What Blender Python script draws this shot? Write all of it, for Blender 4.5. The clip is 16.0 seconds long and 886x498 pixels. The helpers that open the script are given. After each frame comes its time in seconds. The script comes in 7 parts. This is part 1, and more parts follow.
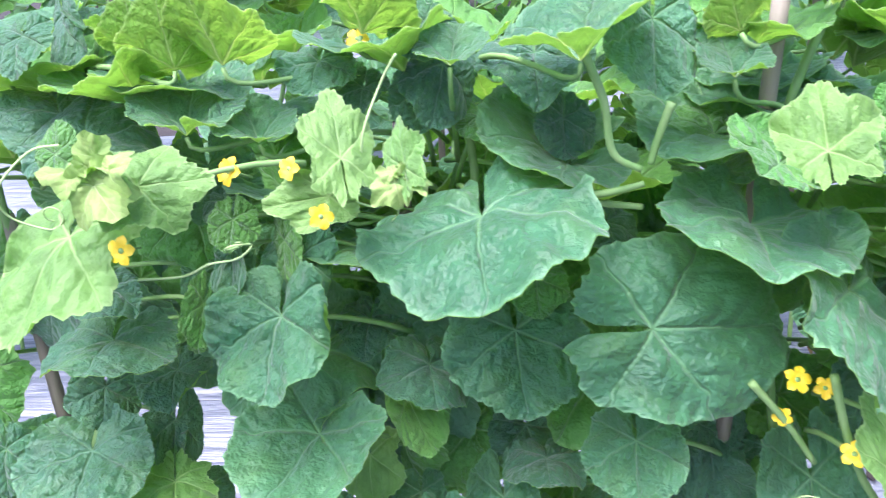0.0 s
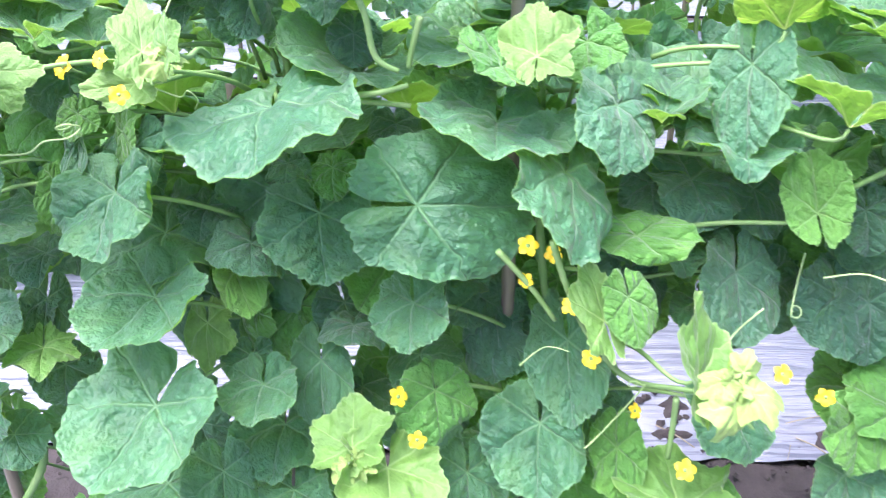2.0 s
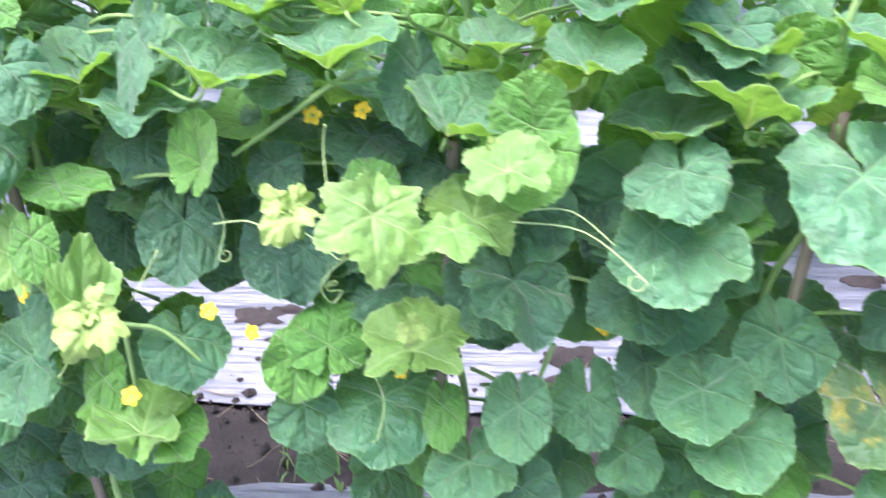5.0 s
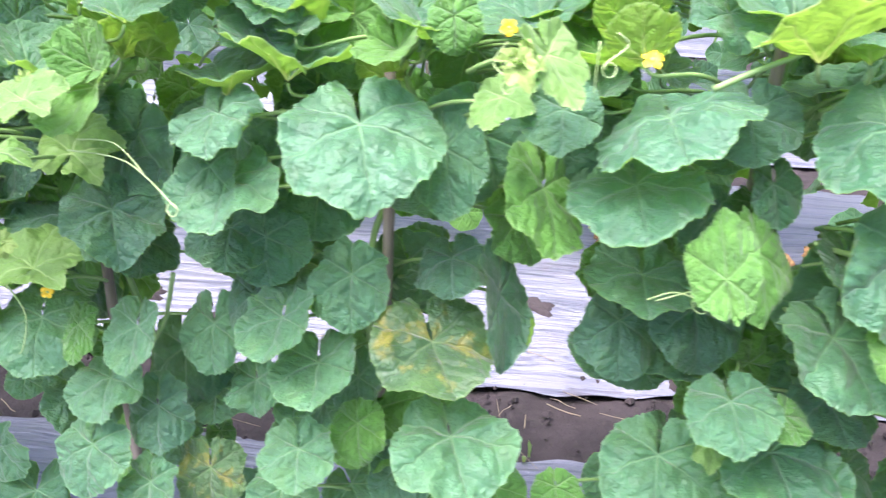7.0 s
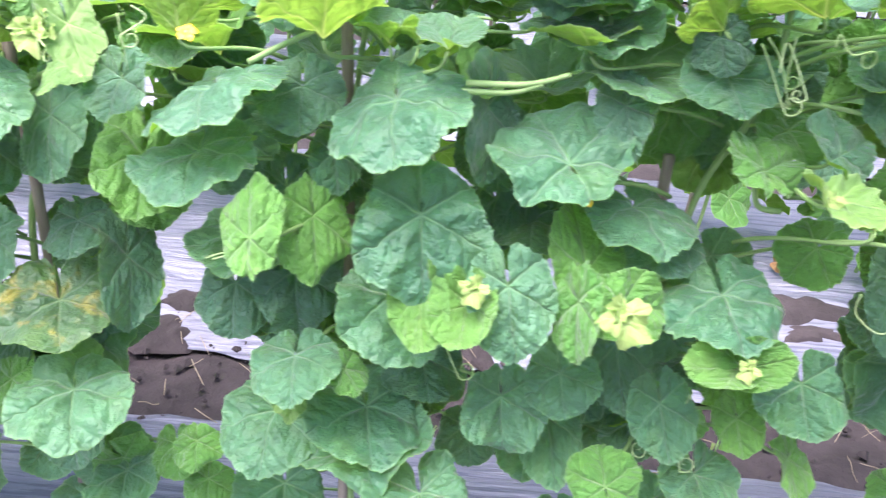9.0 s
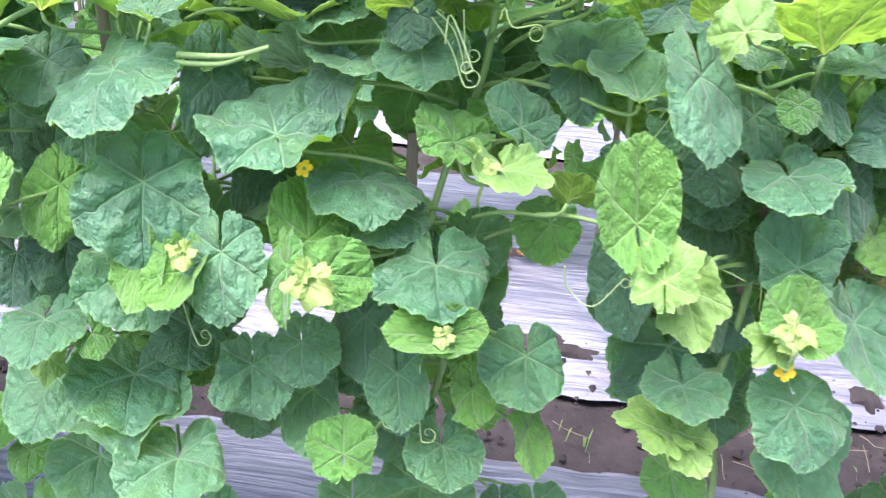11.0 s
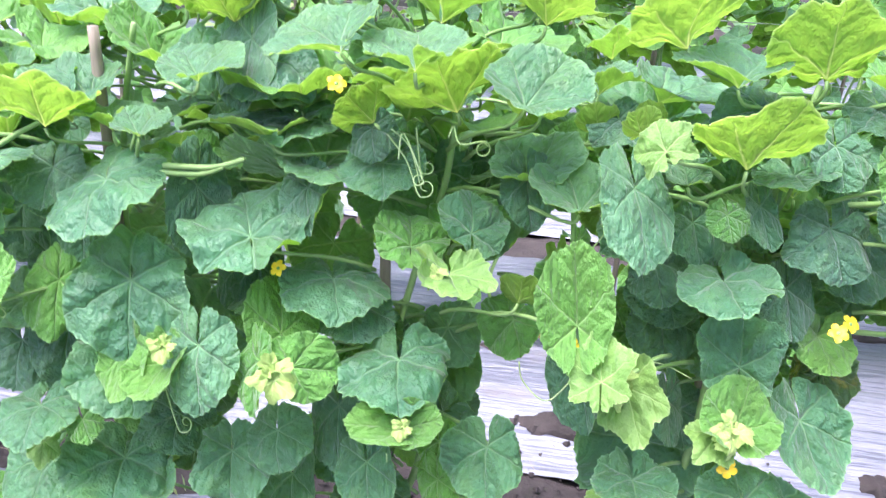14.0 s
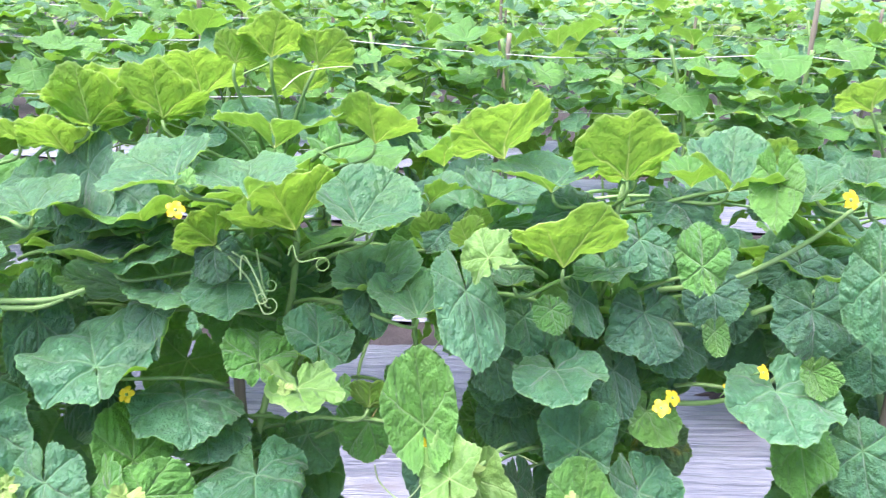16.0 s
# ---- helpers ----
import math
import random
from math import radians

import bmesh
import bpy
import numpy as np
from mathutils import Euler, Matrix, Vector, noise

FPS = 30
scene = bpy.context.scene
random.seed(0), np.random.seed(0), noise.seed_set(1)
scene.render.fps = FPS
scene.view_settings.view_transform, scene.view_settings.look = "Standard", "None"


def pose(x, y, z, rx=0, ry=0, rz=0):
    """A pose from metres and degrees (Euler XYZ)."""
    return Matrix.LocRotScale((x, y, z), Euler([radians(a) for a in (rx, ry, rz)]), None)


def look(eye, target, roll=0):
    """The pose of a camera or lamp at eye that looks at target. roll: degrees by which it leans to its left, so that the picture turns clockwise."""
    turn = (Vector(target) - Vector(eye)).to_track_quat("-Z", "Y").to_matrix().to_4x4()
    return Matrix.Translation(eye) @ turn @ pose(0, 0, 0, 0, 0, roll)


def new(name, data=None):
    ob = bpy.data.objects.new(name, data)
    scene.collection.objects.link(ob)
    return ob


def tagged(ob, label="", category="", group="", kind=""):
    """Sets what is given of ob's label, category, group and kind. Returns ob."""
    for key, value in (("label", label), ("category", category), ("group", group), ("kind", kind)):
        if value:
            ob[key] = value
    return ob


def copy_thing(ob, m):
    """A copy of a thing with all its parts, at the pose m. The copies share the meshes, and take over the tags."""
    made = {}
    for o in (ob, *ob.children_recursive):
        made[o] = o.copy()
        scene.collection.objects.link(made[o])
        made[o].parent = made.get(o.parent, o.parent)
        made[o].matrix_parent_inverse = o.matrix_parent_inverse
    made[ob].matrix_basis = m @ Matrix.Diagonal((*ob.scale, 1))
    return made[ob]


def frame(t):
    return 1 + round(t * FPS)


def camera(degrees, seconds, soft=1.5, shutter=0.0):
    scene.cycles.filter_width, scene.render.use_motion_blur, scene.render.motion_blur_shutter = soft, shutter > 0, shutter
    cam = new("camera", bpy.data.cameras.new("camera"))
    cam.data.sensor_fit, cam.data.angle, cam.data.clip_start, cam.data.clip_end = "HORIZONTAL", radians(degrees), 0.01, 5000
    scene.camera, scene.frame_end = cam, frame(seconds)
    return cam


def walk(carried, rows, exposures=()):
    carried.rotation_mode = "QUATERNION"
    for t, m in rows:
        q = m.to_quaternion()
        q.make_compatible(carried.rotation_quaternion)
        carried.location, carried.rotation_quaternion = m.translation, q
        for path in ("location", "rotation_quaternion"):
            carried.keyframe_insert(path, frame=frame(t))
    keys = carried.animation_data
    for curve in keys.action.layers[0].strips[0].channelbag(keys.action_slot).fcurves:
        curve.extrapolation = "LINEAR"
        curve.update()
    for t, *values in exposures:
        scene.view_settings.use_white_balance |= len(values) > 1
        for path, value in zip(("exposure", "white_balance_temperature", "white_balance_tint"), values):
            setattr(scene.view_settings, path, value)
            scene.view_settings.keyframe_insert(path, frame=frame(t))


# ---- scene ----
cam = camera(56.3, 16.0, soft=1.2, shutter=0.5)
PATH = [
    (0, (0.996, 0.173, 1.264), (0.814, 1.978, 0.423), -3.1),
    (0.5, (1.022, 0.156, 1.259), (0.881, 1.965, 0.416), -2.7),
    (1, (1.065, 0.121, 1.256), (0.946, 1.915, 0.38), -2.1),
    (1.5, (1.127, 0.061, 1.25), (1.012, 1.846, 0.356), -1.7),
    (2, (1.172, 0.01, 1.251), (1.07, 1.789, 0.343), -1.2),
    (2.5, (1.213, -0.019, 1.254), (1.125, 1.758, 0.343), -0.9),
    (3, (1.264, -0.034, 1.268), (1.224, 1.738, 0.342), -0.2),
    (3.5, (1.368, -0.025, 1.264), (1.326, 1.742, 0.328), 0.2),
    (4, (1.486, -0.01, 1.27), (1.428, 1.755, 0.331), 0.1),
    (4.5, (1.589, -0.023, 1.274), (1.541, 1.741, 0.332), 0.2),
    (5, (1.773, -0.071, 1.268), (1.726, 1.682, 0.306), 0.4),
    (5.2, (1.805, -0.089, 1.276), (1.828, 1.652, 0.293), 1.0),
    (7.3, (2.38, -0.178, 1.268), (2.226, 1.571, 0.309), 2.9),
    (7.5, (2.425, -0.181, 1.268), (2.25, 1.567, 0.312), 3.2),
    (8, (2.572, -0.182, 1.271), (2.373, 1.542, 0.278), 4.0),
    (8.5, (2.659, -0.207, 1.284), (2.544, 1.523, 0.288), 4.9),
    (9, (2.754, -0.208, 1.294), (2.704, 1.536, 0.316), 4.6),
    (9.5, (2.863, -0.208, 1.285), (2.784, 1.537, 0.311), 3.8),
    (10, (2.973, -0.197, 1.287), (2.867, 1.549, 0.318), 3.8),
    (10.2, (2.996, -0.196, 1.288), (2.915, 1.55, 0.316), 4.1),
    (12.3, (3.179, -0.301, 1.292), (3.017, 1.472, 0.381), 6.7),
    (12.5, (3.171, -0.285, 1.304), (3.003, 1.488, 0.394), 6.7),
    (13, (3.158, -0.26, 1.314), (2.994, 1.522, 0.42), 6.5),
    (13.5, (3.161, -0.251, 1.329), (3.005, 1.55, 0.475), 5.7),
    (14, (3.176, -0.26, 1.349), (2.96, 1.558, 0.544), 3.6),
    (14.5, (3.186, -0.271, 1.364), (2.959, 1.57, 0.618), 2.1),
    (15, (3.194, -0.279, 1.379), (3.062, 1.594, 0.69), 1.8),
    (15.5, (3.211, -0.29, 1.391), (3.196, 1.606, 0.754), 2.1),
    (16, (3.213, -0.29, 1.395), (3.282, 1.614, 0.789), 2.3),
]
walk(cam, [(t, look(eye, target, roll)) for t, eye, target, roll in PATH], exposures=((0, 1.40, 5700, 21), (1.8, 1.69, 5850, 23), (3.5, 1.67, 5900, 23), (5, 1.61, 5950, 24), (8, 1.64, 6100, 28), (13.5, 1.65, 6050, 24), (16, 1.41, 5980, 22)))

# ---- sky, sun and exposure ----
world = bpy.data.worlds.new("overcast_sky")
scene.world = world
world.use_nodes = True
wn = world.node_tree.nodes
sky = wn.new("ShaderNodeTexSky")
sky.sky_type = "NISHITA"
sky.sun_disc = False
sky.sun_elevation = radians(70)
sky.sun_rotation = radians(228)
sky.air_density, sky.dust_density, sky.ozone_density = 1.0, 4.0, 1.0
wn["Background"].inputs["Strength"].default_value = 0.15
world.node_tree.links.new(sky.outputs[0], wn["Background"].inputs["Color"])
sun_data = bpy.data.lights.new("sun", "SUN")
sun_data.energy, sun_data.angle, sun_data.color = 3.3, radians(55), (1.0, 0.97, 0.92)
sun = new("sun", sun_data)
sun.matrix_world = look((-1.3, -1.6, 10), (1.4, 0.9, 0))


# ---- materials ----
class Nodes:
    """A small helper to write node graphs as formulas."""

    def __init__(self, name):
        self.mat = bpy.data.materials.new(name)
        self.mat.use_nodes = True
        self.tree = self.mat.node_tree
        self.bsdf = self.tree.nodes["Principled BSDF"]
        self.out = self.tree.nodes["Material Output"]

    def node(self, kind, **values):
        n = self.tree.nodes.new(kind)
        for key, value in values.items():
            setattr(n, key, value)
        return n

    def put(self, socket, value):
        if hasattr(value, "links"):
            self.tree.links.new(value, socket)
        else:
            socket.default_value = value
        return self

    def math(self, op, a, b=0.0, c=0.0):
        n = self.node("ShaderNodeMath", operation=op)
        for socket, value in zip(n.inputs, (a, b, c)):
            self.put(socket, value)
        return n.outputs[0]

    def mix(self, factor, a, b):
        n = self.node("ShaderNodeMix", data_type="RGBA")
        self.put(n.inputs[0], factor)
        for socket, value in ((n.inputs[6], a), (n.inputs[7], b)):
            self.put(socket, (*value, 1.0) if isinstance(value, tuple) and len(value) == 3 else value)
        return n.outputs[2]

    def ramp(self, value, low, high):
        n = self.node("ShaderNodeMapRange", interpolation_type="SMOOTHSTEP")
        for socket, v in zip(n.inputs, (value, low, high, 0.0, 1.0)):
            self.put(socket, v)
        return n.outputs[0]

    def coords(self, which="Object", scale=(1, 1, 1)):
        c = self.node("ShaderNodeTexCoord")
        m = self.node("ShaderNodeMapping")
        m.inputs["Scale"].default_value = scale
        self.tree.links.new(c.outputs[which], m.inputs[0])
        return m.outputs[0]

    def noise(self, vector, scale, detail=3.0, rough=0.55):
        n = self.node("ShaderNodeTexNoise")
        self.put(n.inputs["Vector"], vector).put(n.inputs["Scale"], scale)
        self.put(n.inputs["Detail"], detail).put(n.inputs["Roughness"], rough)
        return n.outputs[0]

    def bump(self, height, strength, distance):
        n = self.node("ShaderNodeBump")
        self.put(n.inputs["Height"], height).put(n.inputs["Strength"], strength).put(n.inputs["Distance"], distance)
        self.put(self.bsdf.inputs["Normal"], n.outputs[0])
        return n.outputs[0]

    def random(self):
        return self.node("ShaderNodeObjectInfo").outputs["Random"]


def leaf_material(name, colour, vein, translucent, light, patches=0.0, rough=0.38, relief=1.0, through_colour=(0.55, 0.85, 0.16), vein_show=0.74):
    """Leaf skin: palmate veins with side veins, quilted relief, mottling, and light let through."""
    m = Nodes(name)
    uv = m.node("ShaderNodeTexCoord").outputs["UV"]
    split = m.node("ShaderNodeSeparateXYZ")
    m.put(split.inputs[0], uv)
    x, y = split.outputs[0], split.outputs[1]
    bend = m.math("MULTIPLY", m.math("SUBTRACT", m.noise(uv, 3.5, 2.0), 0.5), 0.34)
    angle = m.math("ABSOLUTE", m.math("ADD", m.math("ARCTAN2", x, y), bend))
    r = m.math("SQRT", m.math("ADD", m.math("MULTIPLY", x, x), m.math("MULTIPLY", y, y)))
    fold = m.math("PINGPONG", angle, 0.5236)
    d = m.math("MULTIPLY", fold, r)
    main = m.math("SUBTRACT", 1.0, m.ramp(d, 0.001, m.math("SUBTRACT", 0.020, m.math("MULTIPLY", r, 0.020))))
    wob = m.math("ADD", m.math("MULTIPLY", m.noise(uv, 7.0, 2.0), 0.075), m.math("MULTIPLY", m.ramp(x, -0.01, 0.01), 0.05))
    along = m.math("ADD", m.math("SUBTRACT", r, m.math("MULTIPLY", d, 0.9)), wob)
    cell = m.math("PINGPONG", along, 0.06)
    side = m.math("SUBTRACT", 1.0, m.ramp(cell, 0.0005, 0.009))
    fine = m.node("ShaderNodeTexVoronoi", feature="DISTANCE_TO_EDGE")
    m.put(fine.inputs["Vector"], uv).put(fine.inputs["Scale"], 26.0)
    net = m.math("SUBTRACT", 1.0, m.ramp(fine.outputs[0], 0.0, 0.12))
    fade = m.math("SUBTRACT", 1.0, m.math("MULTIPLY", r, 1.3))
    veins = m.math("MAXIMUM", m.math("MULTIPLY", main, fade), m.math("MULTIPLY", side, 0.11))
    veins = m.math("MAXIMUM", veins, m.math("MULTIPLY", net, 0.04))
    tone = m.noise(m.coords("Object"), 5.0, 4.0)
    ob_random = m.random()
    base = m.mix(m.math("MULTIPLY", ob_random, 0.75), colour, light)
    base = m.mix(m.math("MULTIPLY", m.ramp(tone, 0.38, 0.70), 0.7), base, tuple(0.52 * c for c in colour))
    blotch = m.ramp(m.noise(uv, 17.0, 3.0, 0.6), 0.35, 0.68)
    base = m.mix(m.math("MULTIPLY", blotch, 0.38), base, tuple(0.55 * c for c in colour))
    warm = m.ramp(m.noise(m.coords("Object"), 2.3, 3.0), 0.50, 0.72)
    base = m.mix(m.math("MULTIPLY", warm, 0.32), base, tuple(0.55 * a + 0.45 * b for a, b in zip(light, (0.22, 0.40, 0.06))))
    base = m.mix(m.math("MULTIPLY", veins, vein_show), base, vein)
    if patches:
        spots = m.math("MULTIPLY", m.ramp(m.noise(uv, 4.0, 5.0, 0.65), 0.50, 0.66), patches)
        base = m.mix(spots, base, (0.36, 0.30, 0.05))
    else:
        specks = m.ramp(m.noise(m.coords("Object"), 38.0, 3.0), 0.66, 0.80)
        base = m.mix(m.math("MULTIPLY", specks, 0.16), base, vein)
    edge = m.node("ShaderNodeAttribute", attribute_name="rim").outputs["Fac"]
    base = m.mix(m.math("MULTIPLY", m.ramp(edge, 0.93, 1.0), 0.6), base, vein)
    m.put(m.bsdf.inputs["Base Color"], base)
    m.put(m.bsdf.inputs["Roughness"], m.math("ADD", rough, m.math("MULTIPLY", tone, 0.16)))
    m.bsdf.inputs["Specular IOR Level"].default_value = 0.62
    m.bsdf.inputs["Sheen Weight"].default_value = 0.32
    m.bsdf.inputs["Sheen Roughness"].default_value = 0.4
    puff = m.math("MULTIPLY", m.ramp(cell, 0.0, 0.05), m.ramp(d, 0.0, 0.05))
    grain = m.math("ADD", m.math("MULTIPLY", m.noise(uv, 26.0, 3.0, 0.6), 0.42), m.math("MULTIPLY", m.noise(uv, 9.0, 2.0), 0.40))
    height = m.math("ADD", m.math("MULTIPLY", puff, 0.26), m.math("ADD", m.math("MULTIPLY", m.ramp(fine.outputs[0], 0.0, 0.5), 0.14), grain))
    normal = m.bump(m.math("SUBTRACT", height, m.math("MULTIPLY", main, 0.28)), 1.0 * relief, 0.0060)
    glow = m.node("ShaderNodeBsdfTranslucent")
    m.put(glow.inputs["Color"], m.mix(m.math("MULTIPLY", veins, 0.75), m.mix(0.85, base, through_colour), tuple(min(0.98, 1.25 * c + 0.12) for c in through_colour))).put(glow.inputs["Normal"], normal)
    both = m.node("ShaderNodeMixShader")
    m.put(both.inputs[0], translucent).put(both.inputs[1], m.bsdf.outputs[0]).put(both.inputs[2], glow.outputs[0])
    m.put(m.out.inputs[0], both.outputs[0])
    return m.mat


def plain_material(name, colour, other, scale=(1, 1, 1), size=8.0, rough=0.6, bump=0.3, depth=0.003, metal=0.0):
    m = Nodes(name)
    v = m.coords("Object", scale)
    n = m.noise(v, size, 5.0)
    spread = m.math("MULTIPLY", m.random(), 0.35)
    m.put(m.bsdf.inputs["Base Color"], m.mix(m.math("ADD", m.ramp(n, 0.3, 0.7), spread), colour, other))
    m.put(m.bsdf.inputs["Roughness"], m.math("ADD", rough - 0.1, m.math("MULTIPLY", n, 0.2)))
    m.bsdf.inputs["Metallic"].default_value = metal
    m.bump(m.noise(v, size * 4, 4.0), bump, depth)
    return m.mat


UNDER = leaf_material("leaf_underside", (0.26, 0.52, 0.050), (0.38, 0.60, 0.14), 0.70, (0.30, 0.52, 0.06), through_colour=(0.60, 0.84, 0.18), relief=0.7, rough=0.55)
UNDER_YOUNG = leaf_material("young_leaf_underside", (0.28, 0.48, 0.08), (0.45, 0.6, 0.2), 0.5, (0.42, 0.60, 0.06), relief=0.3, rough=0.55)
TOP = {
    "m": leaf_material("mature_leaf", (0.050, 0.182, 0.098), (0.20, 0.40, 0.21), 0.36, (0.118, 0.300, 0.160)),
    "d": leaf_material("old_dark_leaf", (0.040, 0.140, 0.084), (0.11, 0.25, 0.15), 0.30, (0.078, 0.212, 0.122)),
    "g": leaf_material("fresh_green_leaf", (0.085, 0.29, 0.050), (0.22, 0.43, 0.13), 0.30, (0.15, 0.38, 0.055), rough=0.48),
    "y": leaf_material("young_yellow_green_leaf", (0.145, 0.32, 0.068), (0.38, 0.53, 0.20), 0.34, (0.24, 0.39, 0.10), rough=0.5, relief=0.42),
    "p": leaf_material("pale_shoot_leaf", (0.40, 0.56, 0.15), (0.60, 0.72, 0.34), 0.34, (0.48, 0.62, 0.20), rough=0.6, relief=0.22),
    "o": leaf_material("yellowing_leaf", (0.055, 0.14, 0.055), (0.15, 0.25, 0.10), 0.22, (0.09, 0.20, 0.06), patches=0.75),
}
TOP["f"] = leaf_material("upper_leaf", (0.064, 0.200, 0.108), (0.24, 0.44, 0.23), 0.45, (0.130, 0.305, 0.165), through_colour=(0.58, 0.86, 0.27), rough=0.33)
TOP["h"] = leaf_material("upper_fresh_leaf", (0.10, 0.30, 0.060), (0.24, 0.46, 0.15), 0.45, (0.17, 0.40, 0.07), rough=0.48, through_colour=(0.62, 0.88, 0.27))
TOP["u"] = leaf_material("thin_backlit_leaf", (0.08, 0.24, 0.085), (0.24, 0.44, 0.18), 0.58, (0.14, 0.34, 0.10), through_colour=(0.74, 0.95, 0.30))
UNDER_THIN = leaf_material("thin_leaf_underside", (0.28, 0.50, 0.075), (0.64, 0.78, 0.34), 0.70, (0.36, 0.60, 0.07), through_colour=(0.66, 0.86, 0.27), relief=0.7, rough=0.5, vein_show=1.0)
STEM = plain_material("vine_stem", (0.16, 0.30, 0.08), (0.24, 0.38, 0.13), size=30, rough=0.55, bump=0.2, depth=0.001)
TENDRIL = plain_material("pale_tendril", (0.34, 0.50, 0.17), (0.46, 0.60, 0.26), size=30, rough=0.5, bump=0.1, depth=0.0005)
PETAL = plain_material("yellow_petal", (0.85, 0.52, 0.01), (0.80, 0.60, 0.02), size=40, rough=0.5, bump=0.2, depth=0.0006)
BAMBOO = plain_material("weathered_bamboo", (0.13, 0.105, 0.075), (0.28, 0.24, 0.18), scale=(6, 6, 0.6), size=9, rough=0.7, bump=0.4, depth=0.002)
TWINE = plain_material("white_twine", (0.70, 0.70, 0.66), (0.55, 0.55, 0.52), size=60, rough=0.7, bump=0.3, depth=0.0005)
SOIL = plain_material("damp_soil", (0.020, 0.016, 0.016), (0.052, 0.042, 0.043), size=9, rough=0.9, bump=0.9, depth=0.012)
STRAW = plain_material("dry_straw", (0.22, 0.17, 0.11), (0.33, 0.28, 0.19), size=40, rough=0.8, bump=0.2, depth=0.001)
DRY_LEAF = plain_material("withered_leaf", (0.20, 0.10, 0.04), (0.32, 0.20, 0.08), size=25, rough=0.85, bump=0.5, depth=0.002)


def mulch_material():
    """Silver plastic film: streaked wrinkles along the bed with painted-in shading, dull dirt, pin-sharp glints."""
    m = Nodes("silver_plastic_mulch")
    streak = m.noise(m.coords("Object", (1.2, 34, 34)), 1.6, 5.0, 0.6)
    wave = m.noise(m.coords("Object", (2.2, 7, 7)), 1.5, 3.0)
    dirt = m.ramp(m.noise(m.coords("Object", (1, 1.6, 1)), 4.5, 6.0, 0.65), 0.56, 0.74)
    dust = m.noise(m.coords("Object"), 1.3, 3.0)
    silver = m.mix(m.ramp(dust, 0.3, 0.7), (0.195, 0.205, 0.262), (0.29, 0.30, 0.36))
    # shading and dark reflections of the wrinkles, painted into the base colour as streaks
    crease_shade = m.ramp(m.noise(m.coords("Object", (1.1, 52, 52)), 1.5, 5.0, 0.65), 0.50, 0.60)
    silver = m.mix(m.math("MULTIPLY", crease_shade, 0.80), silver, (0.11, 0.118, 0.165))
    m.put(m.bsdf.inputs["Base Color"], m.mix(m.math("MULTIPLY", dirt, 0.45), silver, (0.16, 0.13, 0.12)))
    m.put(m.bsdf.inputs["Metallic"], m.math("SUBTRACT", 0.30, m.math("MULTIPLY", dirt, 0.3)))
    m.put(m.bsdf.inputs["Roughness"], m.math("ADD", 0.38, m.math("MULTIPLY", dirt, 0.4)))
    m.bump(m.math("ADD", m.math("MULTIPLY", streak, 0.55), m.math("MULTIPLY", wave, 1.0)), 0.75, 0.03)
    return m.mat


MULCH = mulch_material()


# ---- mesh helpers ----
def mesh_from(name, verts, faces, mats, slots=None, uvs=None, smooth=True, rim=None):
    me = bpy.data.meshes.new(name)
    me.from_pydata([tuple(v) for v in verts], [], faces)
    for mat in mats:
        me.materials.append(mat)
    if slots is not None:
        me.polygons.foreach_set("material_index", slots)
    if uvs is not None:
        layer = me.uv_layers.new(name="UVMap")
        index = np.zeros(len(me.loops), dtype=np.int32)
        me.loops.foreach_get("vertex_index", index)
        layer.data.foreach_set("uv", np.asarray(uvs, dtype=np.float32)[index].ravel())
    if rim is not None:
        me.attributes.new("rim", "FLOAT", "POINT").data.foreach_set("value", rim)
    if smooth:
        me.polygons.foreach_set("use_smooth", np.ones(len(me.polygons), dtype=bool))
    me.update()
    return me


def tube(points, radii, sides=6):
    """Verts and faces of a tapered tube along points."""
    pts = [Vector(p) for p in points]
    verts, faces = [], []
    side = Vector((0.31, 0.17, 0.93))
    for i, p in enumerate(pts):
        way = (pts[min(i + 1, len(pts) - 1)] - pts[max(i - 1, 0)]).normalized()
        u = side - way * side.dot(way)
        if u.length < 1e-3:
            u = way.orthogonal()
        u.normalize()
        side, w = u, way.cross(u)
        for k in range(sides):
            a = 2 * math.pi * k / sides
            verts.append(p + (u * math.cos(a) + w * math.sin(a)) * radii[i])
    for i in range(len(pts) - 1):
        for k in range(sides):
            a, b = i * sides + k, i * sides + (k + 1) % sides
            faces.append((a, b, b + sides, a + sides))
    faces.append(tuple(range(sides))[::-1])
    faces.append(tuple(range((len(pts) - 1) * sides, len(pts) * sides)))
    return verts, faces


def bezier(a, b, c, d, n):
    a, b, c, d = (Vector(v) for v in (a, b, c, d))
    out = []
    for i in range(n + 1):
        t = i / n
        out.append(a * (1 - t) ** 3 + b * 3 * t * (1 - t) ** 2 + c * 3 * t * t * (1 - t) + d * t**3)
    return out


def glide(points, n=8):
    """A smooth line through a few points."""
    p = [Vector(q) for q in points]
    out = []
    for i in range(len(p) - 1):
        before, after = p[max(i - 1, 0)], p[min(i + 2, len(p) - 1)]
        for k in range(n):
            t = k / n
            out.append(0.5 * ((2 * p[i]) + (p[i + 1] - before) * t + (2 * before - 5 * p[i] + 4 * p[i + 1] - after) * t * t + (3 * p[i] - before - 3 * p[i + 1] + after) * t**3))
    return out + [p[-1]]


def part(name, mesh, parent, label="", m=None):
    """One mesh object under a thing or a part, given in world coordinates."""
    ob = new(name, mesh)
    ob.parent = parent
    ob.matrix_basis = parent.matrix_basis.inverted() @ (m or Matrix())
    if label:
        tagged(ob, label=label)
    return ob


